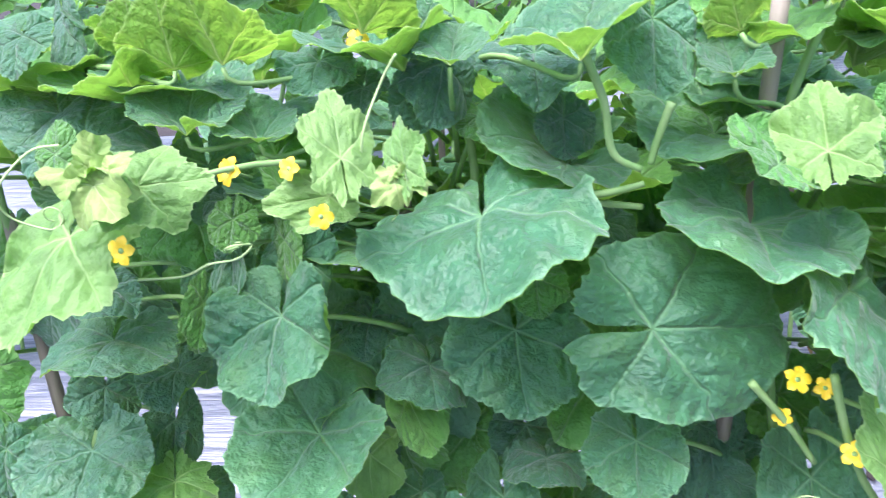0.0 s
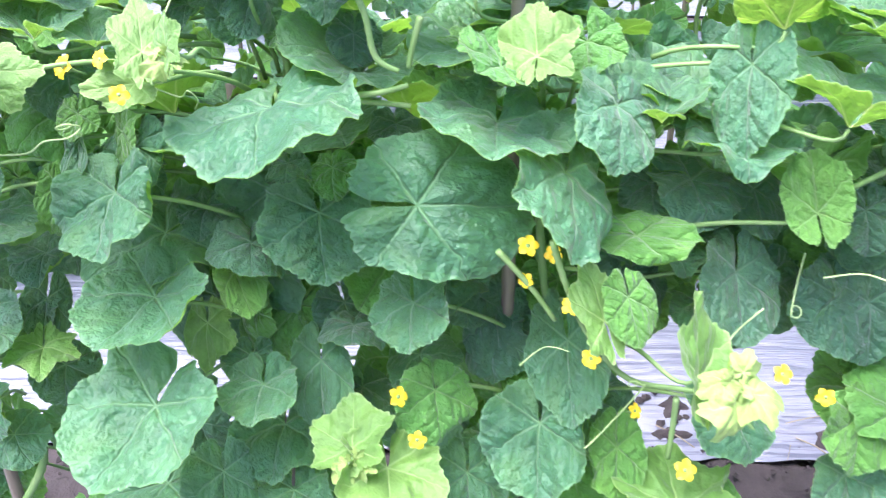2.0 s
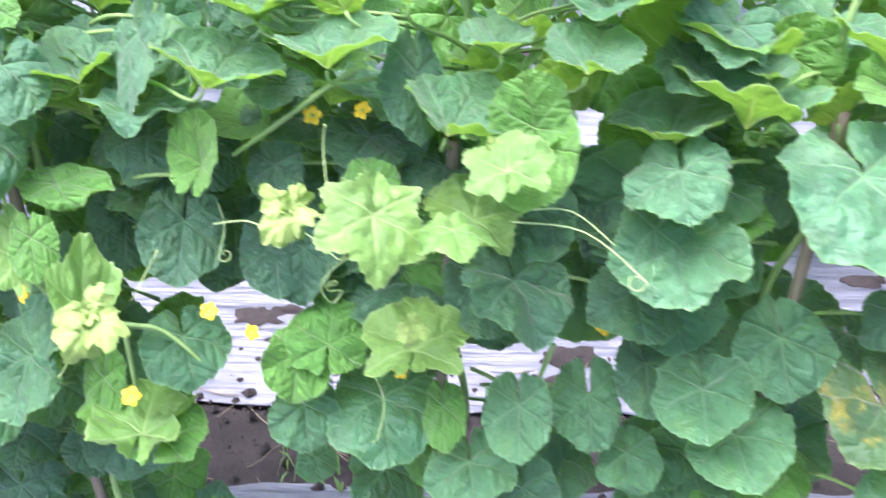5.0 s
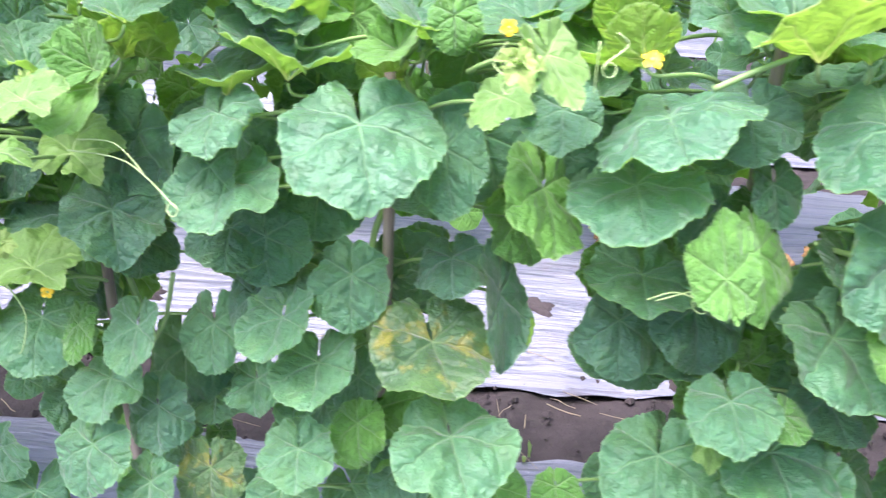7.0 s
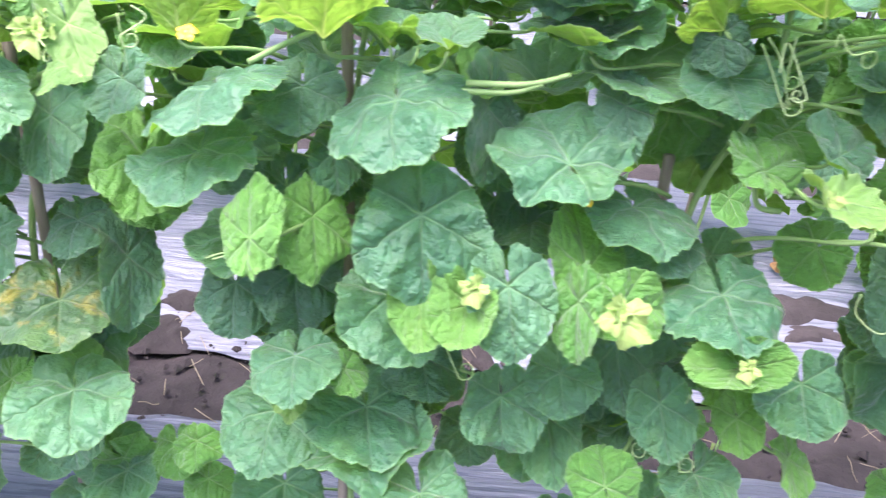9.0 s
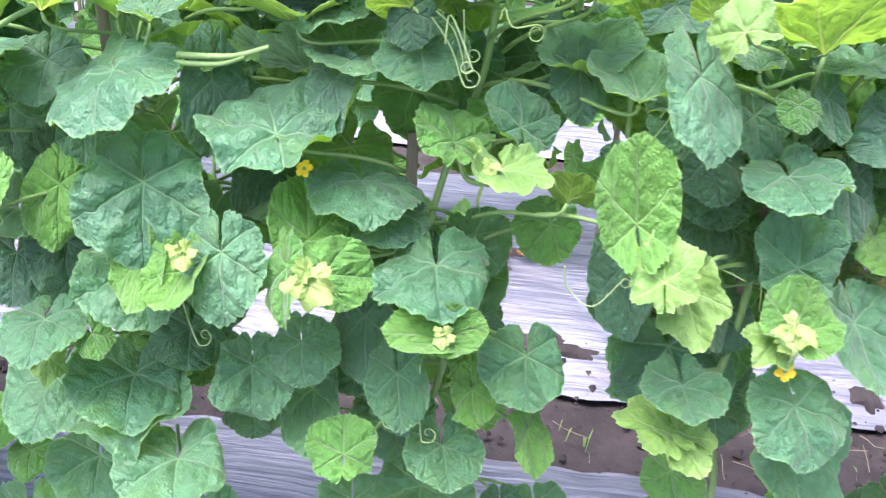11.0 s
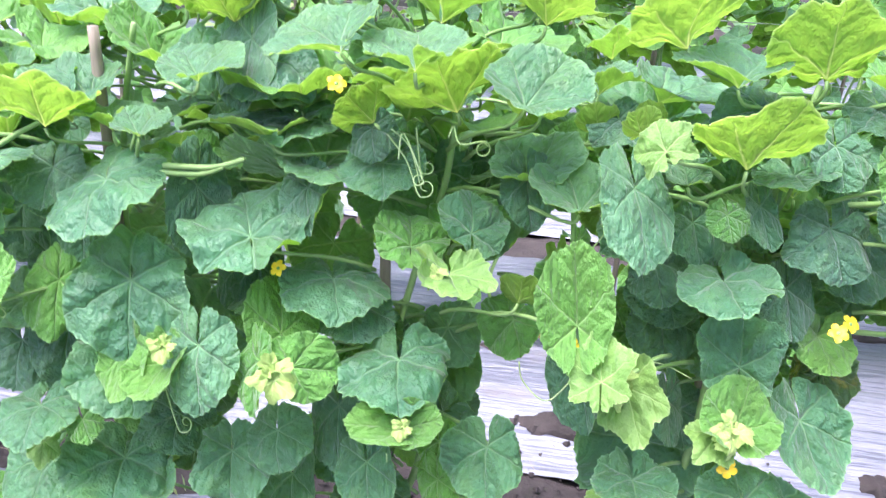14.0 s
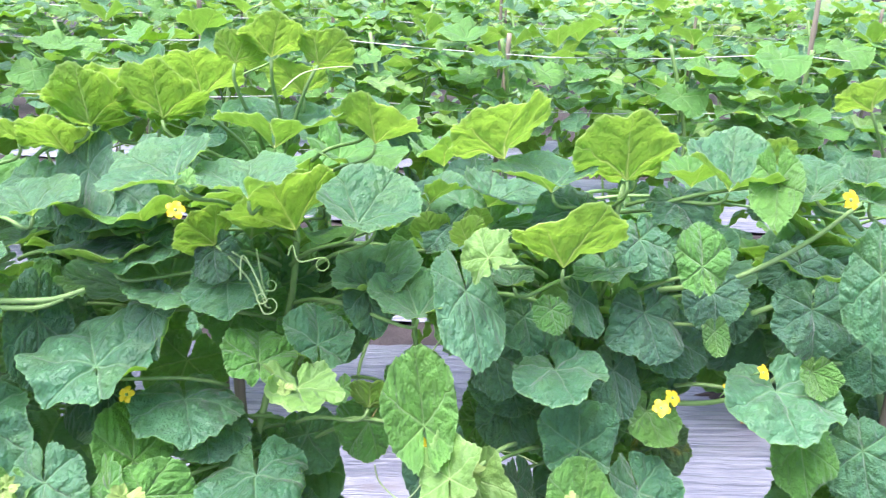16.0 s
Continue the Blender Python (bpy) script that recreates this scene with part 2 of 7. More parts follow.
def leaf_mesh(seed, kind, spokes, rings, depth=1.0, funnel=False):
    """A melon leaf one unit wide: petiole at the origin, tip along +y, five shallow toothed lobes, an open notch behind."""
    rnd = random.Random(seed)
    young = kind in "yp"
    reach = radians(rnd.uniform(171, 183))
    lobes = rnd.uniform(0.05, 0.075) if young else rnd.uniform(0.002, 0.017)
    tooth = 0.12 if kind == "p" else 0.085 if young else 0.050
    teeth = rnd.randint(32, 39)
    cup = rnd.uniform(-0.5, 0.25) * depth
    fold = rnd.uniform(-0.20, -0.05) * depth
    droop = rnd.uniform(-0.35, 0.65) * depth
    ph = [rnd.uniform(0, 6.28) for _ in range(5)]
    wave = rnd.uniform(0.030, 0.062) * depth
    lean = rnd.uniform(-0.12, 0.12)
    point = rnd.uniform(0.0, 0.05)
    rolls = []
    if rings > 5 and not funnel:
        for _ in range(rnd.choice((0, 0, 1, 1, 2))):
            rolls.append((rnd.uniform(-2.6, 2.6), rnd.uniform(0.45, 0.9), rnd.choice((1, 1, -1)) * rnd.uniform(0.8, 2.2)))
    cone = 0.0
    if funnel:
        cone, cup, droop, fold, wave, lobes = rnd.uniform(0.46, 0.66), rnd.uniform(-0.3, 0.05), rnd.uniform(-0.1, 0.4), fold * 0.25, wave * 1.1, lobes * 0.6
    verts, uvs, rim = [(0.0, 0.0, 0.0)], [(0.0, 0.0)], [0.0]
    for j in range(1, rings + 1):
        f = (j / rings) ** 0.85
        for i in range(spokes + 1):
            a = (-reach + 2 * reach * i / spokes) * (1 - 0.12 * (1 - f) ** 4)
            back = abs(a) / math.pi
            edge = 0.475 + (0.075 + point) * math.cos(a)
            edge *= 1 - 0.30 * max(0.0, (abs(a) - reach + 0.24) / 0.24) ** 2
            edge += lobes * math.cos(6.0 * a) + 0.011 * math.sin(9 * a + ph[4]) + 0.014 * math.sin(3 * a + ph[0]) + lean * 0.12 * math.sin(a)
            if f > 0.85:
                edge += tooth * (0.65 + 0.8 * noise.noise(Vector((a * 2.3, seed, 0.3)))) * (abs((((a + 0.05 * math.sin(7 * a + ph[2])) / 6.283 * teeth) % 1.0) - 0.35) - 0.3)
            r, lift = edge * f, 0.0
            for centre, width, turn in rolls:
                part_of = max(0.0, 1 - ((a - centre) / width) ** 2) * abs(turn)
                if f > 0.68 and part_of > 0.05:
                    bow = 0.32 * edge / part_of
                    bent = (f - 0.68) / 0.32 * part_of
                    r = edge * 0.68 + bow * math.sin(bent)
                    lift = bow * (1 - math.cos(bent)) * (1 if turn > 0 else -1)
            x, y = r * math.sin(a), r * math.cos(a)
            between = abs(((abs(a) / 1.047) % 1.0) - 0.5) * 2
            z = cone * r + cup * r * r - fold * r * (1 - between) - droop * x * x + 0.05 * depth * r + lift + 0.05 * depth * r / (r + 0.07)
            z += wave * f**3 * (math.sin(3 * a + ph[1]) + 0.6 * math.sin(5 * a + ph[2]) + 0.35 * math.sin(11 * a + ph[3]))
            z += 0.045 * depth * noise.noise(Vector((x * 7 + seed, y * 7, 1.7))) + 0.012 * depth * noise.noise(Vector((x * 22, y * 22 + seed, 4.1)))
            z -= 0.10 * depth * max(0.0, y - 0.25) ** 1.5
            verts.append((x, y, z))
            uvs.append((x, y))
            rim.append(j / rings)
    faces, n = [], spokes + 1
    for i in range(spokes):
        faces.append((0, 1 + i + 1, 1 + i))
        for j in range(rings - 1):
            a = 1 + j * n + i
            faces += [(a, a + 1, a + n + 1), (a, a + n + 1, a + n)]
    count, top = len(verts), len(faces)
    verts += [(x, y, z - 0.004) for x, y, z in verts]
    uvs += uvs
    faces += [tuple(count + v for v in reversed(f)) for f in faces]
    under = UNDER_YOUNG if young else UNDER_THIN if kind in "ufh" else UNDER
    return mesh_from(f"leaf_{kind}", verts, faces, [TOP[kind], under], [0] * top + [1] * top, uvs, rim=rim + rim)


def shoot_mesh(seed):
    """The crowded tip of a shoot: small crinkled leaves folded round a bud, one unit wide."""
    rnd = random.Random(seed)
    small = leaf_mesh(300 + seed, "p", 54, 5, 1.9)
    count = len(small.vertices)
    co = np.zeros(3 * count)
    small.vertices.foreach_get("co", co)
    uv = np.zeros((count, 2))
    uv[:, 0], uv[:, 1] = co.reshape(-1, 3)[:, 0], co.reshape(-1, 3)[:, 1]
    polys = [tuple(p.vertices) for p in small.polygons]
    index = [p.material_index for p in small.polygons]
    verts, faces, slots, uvs = [], [], [], []
    for x, y, way, size, lift in ((0.02, 0.16, 5, 0.74, -4), (-0.17, 0.02, 62, 0.60, 12), (0.18, -0.03, -70, 0.52, 8), (-0.04, -0.20, 172, 0.40, 20), (0.07, -0.10, -120, 0.30, 46), (-0.02, -0.04, 30, 0.24, 60), (0.04, 0.02, -20, 0.17, 72)):
        a = radians(way + rnd.uniform(-24, 24))
        size *= rnd.uniform(0.85, 1.15)
        m = Matrix.Translation((x + rnd.uniform(-0.05, 0.05), y + rnd.uniform(-0.05, 0.05), 0.10 * (1 - size))) @ Matrix.Rotation(a, 4, "Z")
        m = m @ Matrix.Rotation(radians(lift + rnd.uniform(-14, 14)), 4, "X") @ Matrix.Rotation(rnd.uniform(-0.5, 0.5), 4, "Y") @ Matrix.Diagonal((size * 0.9, size * 1.1, size, 1))
        base = len(verts)
        verts += [m @ Vector(v) for v in co.reshape(-1, 3)]
        faces += [tuple(base + k for k in f) for f in polys]
        slots += index
        uvs += uv.tolist()
    return mesh_from("shoot_tip", verts, faces, [TOP["p"], UNDER_YOUNG], slots, uvs)


LEAF = {k: [leaf_mesh(10 * n + i, k, 132, 9) for i in range(c)] for n, (k, c) in enumerate((("m", 10), ("d", 6), ("g", 6), ("y", 6), ("o", 2)))}
LEAF["u"] = [leaf_mesh(70 + i, "u", 126, 9, 1.0, True) for i in range(5)]
LEAF["f"] = [leaf_mesh(80 + i, "f", 126, 9, 1.0, True) for i in range(5)]
LEAF["h"] = [leaf_mesh(90 + i, "h", 126, 9, 1.0, True) for i in range(3)]
SHOOT = [shoot_mesh(i) for i in range(4)]
FAR_LEAF = {k: [leaf_mesh(100 + 10 * n + i, k, 26, 3, 1.2, i == 2) for i in range(3)] for n, k in enumerate("mgydfh")}


# ---- ground, beds and plastic ----
def wobble(x, k, s=1.0):
    return noise.noise(Vector((x * s, k * 7.31, 0.4)))


def ground_sheet():
    xs = sorted(set([-220, -90, -40, -18, -8, -4] + [round(-2 + 0.035 * i, 4) for i in range(258)] + [8.5, 12, 20, 45, 100, 220]))
    ys = sorted(set([-220, -90, -40, -15, -6, -3] + [round(-1 + 0.03 * i, 4) for i in range(140)] + [round(3.4 + 0.3 * i, 3) for i in range(30)] + [14, 20, 40, 100, 220]))
    verts, faces = [], []
    for y in ys:
        for x in xs:
            near = -2 <= x <= 7.5 and -1 <= y <= 13
            z = -0.012 + (0.018 * noise.fractal(Vector((x * 6, y * 6, 0)), 0.8, 2.0, 4) if near else 0.0)
            verts.append((x, y, z))
    n = len(xs)
    for j in range(len(ys) - 1):
        for i in range(n - 1):
            a = j * n + i
            faces.append((a, a + 1, a + n + 1, a + n))
    return mesh_from("ground", verts, faces, [SOIL])


tagged(new("ground", ground_sheet()), "bare dark brown damp soil of a vegetable field", "soil", kind="structure")


def bed_sheet(k, y0, y1, x0, x1, step):
    """Plastic film over a low raised bed, with wrinkles along it, ragged edges and torn planting holes."""
    nx, ny = int((x1 - x0) / step), int((y1 - y0) / 0.018)
    verts, faces = [], []
    for j in range(ny + 1):
        f = j / ny
        for i in range(nx + 1):
            x = x0 + (x1 - x0) * i / nx
            ragged = 0.030 * wobble(x, k, 3.0) + 0.02 * wobble(x, k + 3, 11.0)
            y = y0 + (y1 - y0) * f + ragged * (1 - 2 * f)
            crown = 0.075 * (1 - (2 * f - 1) ** 4)
            z = crown + 0.007 * noise.noise(Vector((x * 3.0, y * 26, k))) + 0.004 * noise.noise(Vector((x * 9.0, y * 60, k))) + 0.006 * noise.noise(Vector((x * 8, y * 8, k)))
            verts.append((x, y, max(z, 0.001) + 0.004))
    for j in range(ny):
        for i in range(nx):
            a = j * (nx + 1) + i
            faces.append((a, a + 1, a + nx + 2, a + nx + 1))
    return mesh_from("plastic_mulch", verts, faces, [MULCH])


BEDS = [(-0.15, 1.19), (1.45, 2.78), (3.03, 4.35), (4.60, 5.92), (6.17, 7.5)]
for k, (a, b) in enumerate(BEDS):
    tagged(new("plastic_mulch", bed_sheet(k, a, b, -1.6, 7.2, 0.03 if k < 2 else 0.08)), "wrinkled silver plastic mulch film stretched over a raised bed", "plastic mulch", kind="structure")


# ---- stakes and twine ----
def front_y(x):
    """The face of the front row along its length."""
    return float(np.interp(x, [1.0, 1.6, 1.8, 2.15, 2.5, 2.7, 3.0, 3.4, 3.8, 4.2], [0.77, 0.745, 0.71, 0.67, 0.63, 0.595, 0.565, 0.55, 0.57, 0.60]))


def stake(x, y, top, lean_x, lean_y, radius, seed):
    """A bamboo stake with swollen joints, split grain and a cut top."""
    rnd = random.Random(seed)
    points, radii = [], []
    n = 40
    for i in range(n + 1):
        f = i / n
        joint = math.exp(-(((f * 7 + seed * 0.37) % 1.0 - 0.5) / 0.05) ** 2)
        points.append((x + lean_x * f + 0.006 * math.sin(f * 5 + seed), y + lean_y * f, -0.03 + (top + 0.03) * f))
        radii.append(radius * (1.05 - 0.25 * f) * (1 + 0.16 * joint) * rnd.uniform(0.97, 1.03))
    v, f = tube(points, radii, 9)
    ob = new("bamboo_stake", mesh_from("bamboo_stake", v, f, [BAMBOO]))
    return tagged(ob, "weathered grey-brown bamboo stake driven into the bed", "stake", "stakes of the trellis")


STAKES = (0.48, 0.90, 1.22, 1.74, 2.14, 2.61, 3.01, 3.41, 3.85, 4.30)
for i, sx in enumerate(STAKES):
    stake(sx + 0.01 * math.sin(i * 2.1), front_y(sx) + 0.12, 1.16 if i in (2, 5) else 0.96 + 0.04 * math.sin(i * 1.7), -0.02 * math.sin(i * 1.3), 0.03 * math.cos(i), 0.0088, i)


# ---- the front row ----
PLANTS = []


def plant(x, y, seed):
    """One melon vine tied to its stake: an Empty at the stem's foot with the main stem as its first part."""
    root = new("melon_plant")
    root.matrix_basis = Matrix.Translation((x, y, 0.06))
    tagged(root, "trellised melon vine with broad green leaves on a bamboo stake", "melon plant", "melon plants of the front row")
    rnd = random.Random(seed)
    way = [(x, y, 0.05)]
    for i in range(1, 9):
        way.append((x + rnd.uniform(-0.035, 0.035), y - 0.02 + rnd.uniform(-0.025, 0.025), 0.05 + 0.14 * i))
    line = glide(way, 6)
    v, f = tube(line, [0.0068 - 0.003 * i / len(line) for i in range(len(line))], 6)
    part("stem", mesh_from("stem", v, f, [STEM]), root)
    PLANTS.append((x, y, root))
    return root


for i, sx in enumerate(STAKES):
    plant(sx + 0.03, front_y(sx) + 0.15, 40 + i)

leaf_count = 0


def leaf(x, y, z, rx, ry, rz, width, kind, long=1.0):
    """A leaf of the front row with its petiole, as parts of the nearest vine."""
    global leaf_count
    leaf_count += 1
    rnd = random.Random(leaf_count * 13 + 5)
    px, py, root = min(PLANTS, key=lambda p: abs(p[0] - x))
    meshes = SHOOT if kind == "p" else LEAF[kind]
    name = "shoot_tip" if kind == "p" else "leaf"
    m = pose(x, y, z, rx, ry, rz)
    label = {"y": "young yellow-green leaf", "p": "pale crinkled tip of a growing shoot", "o": "leaf mottled with yellow patches"}.get(kind, "")
    part(name, meshes[rnd.randrange(len(meshes))], root, label, m @ Matrix.Diagonal((width, width * long, width, 1)))
    if kind == "p":
        return
    here = Vector((x, y, z))
    normal = m.to_3x3() @ Vector((0, 0, 1))
    tip = m.to_3x3() @ Vector((0, 1, 0))
    foot = Vector((px + rnd.uniform(-0.02, 0.02), max(py - 0.02, y + 0.10), min(max(z - rnd.uniform(0.02, 0.12), 0.1), 1.12)))
    away = foot - here
    reach = rnd.uniform(0.11, 0.17)
    if away.length > reach:
        away *= reach / away.length
        away.y = max(away.y, 0.07)
        foot = here + away
    start = here - normal * 0.002
    line = bezier(start, start - normal * 0.030 - tip * 0.012, here + away * 0.55 + Vector((0, 0, 0.015)), foot, 9)
    v, f = tube(line, [0.0020 + 0.0009 * i / 9 for i in range(10)], 5)
    part("petiole", mesh_from("petiole", v, f, [STEM]), root)


# inner foliage of the front row
leaf(0.519, 0.870, 0.582, -64, 27, 154, 0.092, "m")
leaf(0.533, 0.870, 0.525, -51, 22, -158, 0.089, "m")
leaf(0.561, 0.870, 0.784, -59, -20, -150, 0.078, "d")
leaf(0.574, 0.870, 0.708, -34, -2, -177, 0.094, "d")
leaf(0.549, 0.870, 1.121, 19, 8, -9, 0.061, "f")
leaf(0.587, 0.870, 1.077, 3, -22, 93, 0.096, "d")
leaf(0.614, 0.870, 0.713, -63, 10, 161, 0.067, "d")
leaf(0.632, 0.870, 0.642, -64, -12, -158, 0.093, "d")
leaf(0.644, 0.870, 1.035, 21, 32, -32, 0.055, "g")
leaf(0.677, 0.870, 0.863, -56, 21, 153, 0.054, "g")
leaf(0.674, 0.870, 1.121, 50, 5, 180, 0.081, "u")
leaf(0.713, 0.870, 0.914, -68, -30, -145, 0.054, "m")
leaf(0.725, 0.870, 0.990, -20, 9, -156, 0.048, "d")
leaf(0.764, 0.870, 0.931, -59, -25, -143, 0.046, "m")
leaf(0.778, 0.870, 0.912, -42, -11, 180, 0.072, "d")
leaf(0.796, 0.870, 0.831, -15, -16, 129, 0.178, "m")
leaf(0.816, 0.870, 0.977, -33, 5, -148, 0.045, "d")
leaf(0.803, 0.870, 0.427, -39, 3, 179, 0.091, "d")
leaf(0.829, 0.870, 1.117, -22, -5, 177, 0.071, "m")
leaf(0.804, 0.870, 0.421, -47, -6, 173, 0.108, "m")
leaf(0.851, 0.870, 0.864, -25, -6, 177, 0.070, "d")
leaf(0.865, 0.870, 1.093, -40, -3, 172, 0.053, "d")
leaf(0.858, 0.870, 0.519, -20, -5, -177, 0.103, "d")
leaf(0.876, 0.870, 0.732, -59, 28, 158, 0.102, "g")
leaf(0.865, 0.870, 0.522, -25, -5, 166, 0.104, "m")
leaf(0.880, 0.870, 0.405, -19, 6, 179, 0.103, "m")
leaf(0.914, 0.870, 1.088, -66, -12, -156, 0.065, "d")
leaf(0.923, 0.870, 0.709, -62, 24, 160, 0.085, "g")
leaf(0.921, 0.870, 1.146, -41, -17, 172, 0.060, "m")
leaf(0.949, 0.870, 0.902, -24, -11, -172, 0.052, "d")
leaf(0.964, 0.870, 1.065, -28, 2, -169, 0.048, "g")
leaf(0.967, 0.870, 0.607, -46, 0, -179, 0.087, "d")
leaf(0.968, 0.870, 0.613, -60, 19, -147, 0.095, "m")
leaf(1.001, 0.870, 0.739, -50, 9, -159, 0.088, "d")
leaf(1.015, 0.869, 0.613, -30, -4, -176, 0.078, "d")
leaf(1.022, 0.869, 1.013, -22, -5, 177, 0.070, "d")
leaf(1.035, 0.868, 1.063, -60, -15, -156, 0.063, "d")
leaf(1.075, 0.867, 0.966, -32, -4, -165, 0.061, "d")
leaf(1.091, 0.866, 0.666, -15, 14, -160, 0.099, "m")
leaf(1.125, 0.865, 0.429, -19, -4, -177, 0.094, "d")
leaf(1.131, 0.865, 0.791, -19, -2, 174, 0.104, "d")
leaf(1.127, 0.864, 0.426, -39, -1, -177, 0.093, "d")
leaf(1.148, 0.864, 1.118, -21, 10, -156, 0.061, "m")
leaf(1.150, 0.870, 0.757, -53, 2, 179, 0.079, "d")
leaf(1.152, 0.864, 0.771, -62, -12, -179, 0.049, "d")
leaf(1.161, 0.863, 1.047, 13, -18, 66, 0.077, "g")
leaf(1.182, 0.862, 0.697, -57, 17, 157, 0.101, "d")
leaf(1.200, 0.870, 0.713, -58, 5, 174, 0.088, "d")
leaf(1.199, 0.862, 0.524, -26, 1, -179, 0.117, "m")
leaf(1.234, 0.860, 0.417, -60, -18, -150, 0.094, "d")
leaf(1.242, 0.860, 0.648, -57, -8, 176, 0.120, "m")
leaf(1.275, 0.859, 0.664, -23, -1, -160, 0.079, "m")
leaf(1.281, 0.858, 0.517, -18, 7, -173, 0.134, "g")
leaf(1.296, 0.858, 0.613, -21, -5, -176, 0.144, "d")
leaf(1.338, 0.856, 1.010, 11, 18, -46, 0.100, "m")
leaf(1.369, 0.855, 0.828, -21, 2, -153, 0.090, "m")
leaf(1.397, 0.880, 0.856, -24, -2, -169, 0.096, "d")
leaf(1.393, 0.853, 0.907, -15, 16, -109, 0.118, "d")
leaf(1.395, 0.853, 0.981, -28, 9, -164, 0.076, "m")
leaf(1.419, 0.853, 0.753, -30, -5, -175, 0.076, "m")
leaf(1.428, 0.890, 0.813, -18, 7, -156, 0.106, "d")
leaf(1.428, 0.870, 0.842, -37, -4, -175, 0.076, "d")
leaf(1.467, 0.850, 0.740, -58, -26, -159, 0.076, "d")
leaf(1.487, 0.850, 0.790, -56, -12, -162, 0.113, "d")
leaf(1.551, 0.879, 0.929, -20, -4, -169, 0.106, "d")
leaf(1.559, 0.847, 1.066, 1, 1, -1, 0.106, "f")
leaf(1.564, 0.846, 0.408, -54, -12, -163, 0.065, "m")
leaf(1.571, 0.846, 0.851, -30, 0, -169, 0.085, "m")
leaf(1.600, 0.845, 0.734, -24, 6, 178, 0.108, "m")
leaf(1.612, 0.844, 0.640, -15, 14, -160, 0.115, "g")
leaf(1.533, 0.843, 0.156, -21, 3, -174, 0.161, "m")
leaf(1.668, 0.834, 0.406, -59, -18, -142, 0.139, "d")
leaf(1.663, 0.834, 0.917, -16, -15, 163, 0.101, "d")
leaf(1.711, 0.825, 0.729, -9, -17, 119, 0.158, "d")
leaf(1.703, 0.825, 0.962, 19, -5, 35, 0.123, "m")
leaf(1.718, 0.823, 0.474, -59, 32, 153, 0.114, "g")
leaf(1.736, 0.820, 0.518, -60, 16, -141, 0.074, "g")
leaf(1.734, 0.820, 0.847, 10, 17, -46, 0.094, "g")
leaf(1.749, 0.819, 0.890, -26, 6, 178, 0.100, "d")
leaf(1.830, 0.807, 0.360, -53, 17, -176, 0.097, "d")
leaf(1.875, 0.802, 0.847, -18, -5, -179, 0.101, "d")
leaf(1.901, 0.799, 0.376, -39, 21, -150, 0.054, "m")
leaf(1.907, 0.799, 1.048, -22, 4, -173, 0.079, "m")
leaf(1.906, 0.798, 0.467, -19, 2, -172, 0.112, "d")
leaf(1.930, 0.796, 0.853, -55, -12, -163, 0.089, "d")
leaf(1.993, 0.790, 1.027, 51, 4, -177, 0.115, "u")
leaf(2.036, 0.786, 0.509, -25, -1, -179, 0.113, "m")
leaf(2.053, 0.785, 0.887, -20, -2, 164, 0.110, "m")
leaf(2.054, 0.783, 0.706, -18, 7, 178, 0.155, "d")
leaf(2.014, 0.780, 1.023, -27, 12, -148, 0.120, "m")
leaf(2.040, 0.778, 0.409, -24, 3, 179, 0.109, "m")
leaf(2.066, 0.776, 0.858, -22, 10, -175, 0.104, "g")
leaf(2.043, 0.776, 1.063, -27, -17, 159, 0.101, "m")
leaf(2.113, 0.771, 0.317, -32, 21, -153, 0.103, "m")
leaf(2.117, 0.771, 0.492, -32, 3, -163, 0.082, "m")
leaf(2.116, 0.770, 0.411, -25, 12, -169, 0.078, "g")
leaf(2.163, 0.766, 0.969, 54, 6, -169, 0.066, "u")
leaf(2.162, 0.765, 0.208, -29, 0, -174, 0.120, "m")
leaf(2.221, 0.760, 0.853, -41, 3, -161, 0.106, "d")
leaf(2.220, 0.760, 0.945, -19, 31, -129, 0.063, "g")
leaf(2.233, 0.759, 0.708, -24, 4, -174, 0.086, "d")
leaf(2.231, 0.758, 1.037, -20, 12, -169, 0.072, "d")
leaf(2.244, 0.757, 0.286, -31, 10, -179, 0.126, "m")
leaf(2.334, 0.748, 0.812, -57, 9, -145, 0.106, "g")
leaf(2.336, 0.748, 0.363, -35, 15, -173, 0.092, "g")
leaf(2.357, 0.745, 1.011, -61, 15, -123, 0.086, "g")
leaf(2.383, 0.743, 0.301, -46, 2, -174, 0.085, "g")
leaf(2.437, 0.737, 1.050, 55, -1, -170, 0.087, "u")
leaf(2.464, 0.734, 0.646, -16, -10, 167, 0.101, "d")
leaf(2.509, 0.730, 0.322, -32, 5, -171, 0.152, "m")
leaf(2.531, 0.726, 1.078, -28, 6, -176, 0.100, "m")
leaf(2.558, 0.724, 0.803, 60, -6, -29, 0.086, "g")
leaf(2.537, 0.720, 0.678, -26, -1, -163, 0.119, "d")
leaf(2.545, 0.720, 0.946, -18, 8, -176, 0.107, "d")
leaf(2.560, 0.717, 0.517, -37, -2, -172, 0.094, "d")
leaf(2.516, 0.715, 0.226, -26, 4, -171, 0.135, "m")
leaf(2.553, 0.715, 0.770, -29, 51, -89, 0.097, "m")
leaf(2.602, 0.711, 0.870, -36, 10, -168, 0.070, "d")
leaf(2.721, 0.692, 0.587, -18, 5, -174, 0.102, "d")
leaf(2.687, 0.692, 0.262, -21, 5, -171, 0.141, "m")
leaf(2.780, 0.687, 0.943, -59, 13, 170, 0.109, "d")
leaf(2.781, 0.687, 0.512, -38, 0, -167, 0.094, "d")
leaf(2.758, 0.686, 1.149, -44, 2, 179, 0.096, "m")
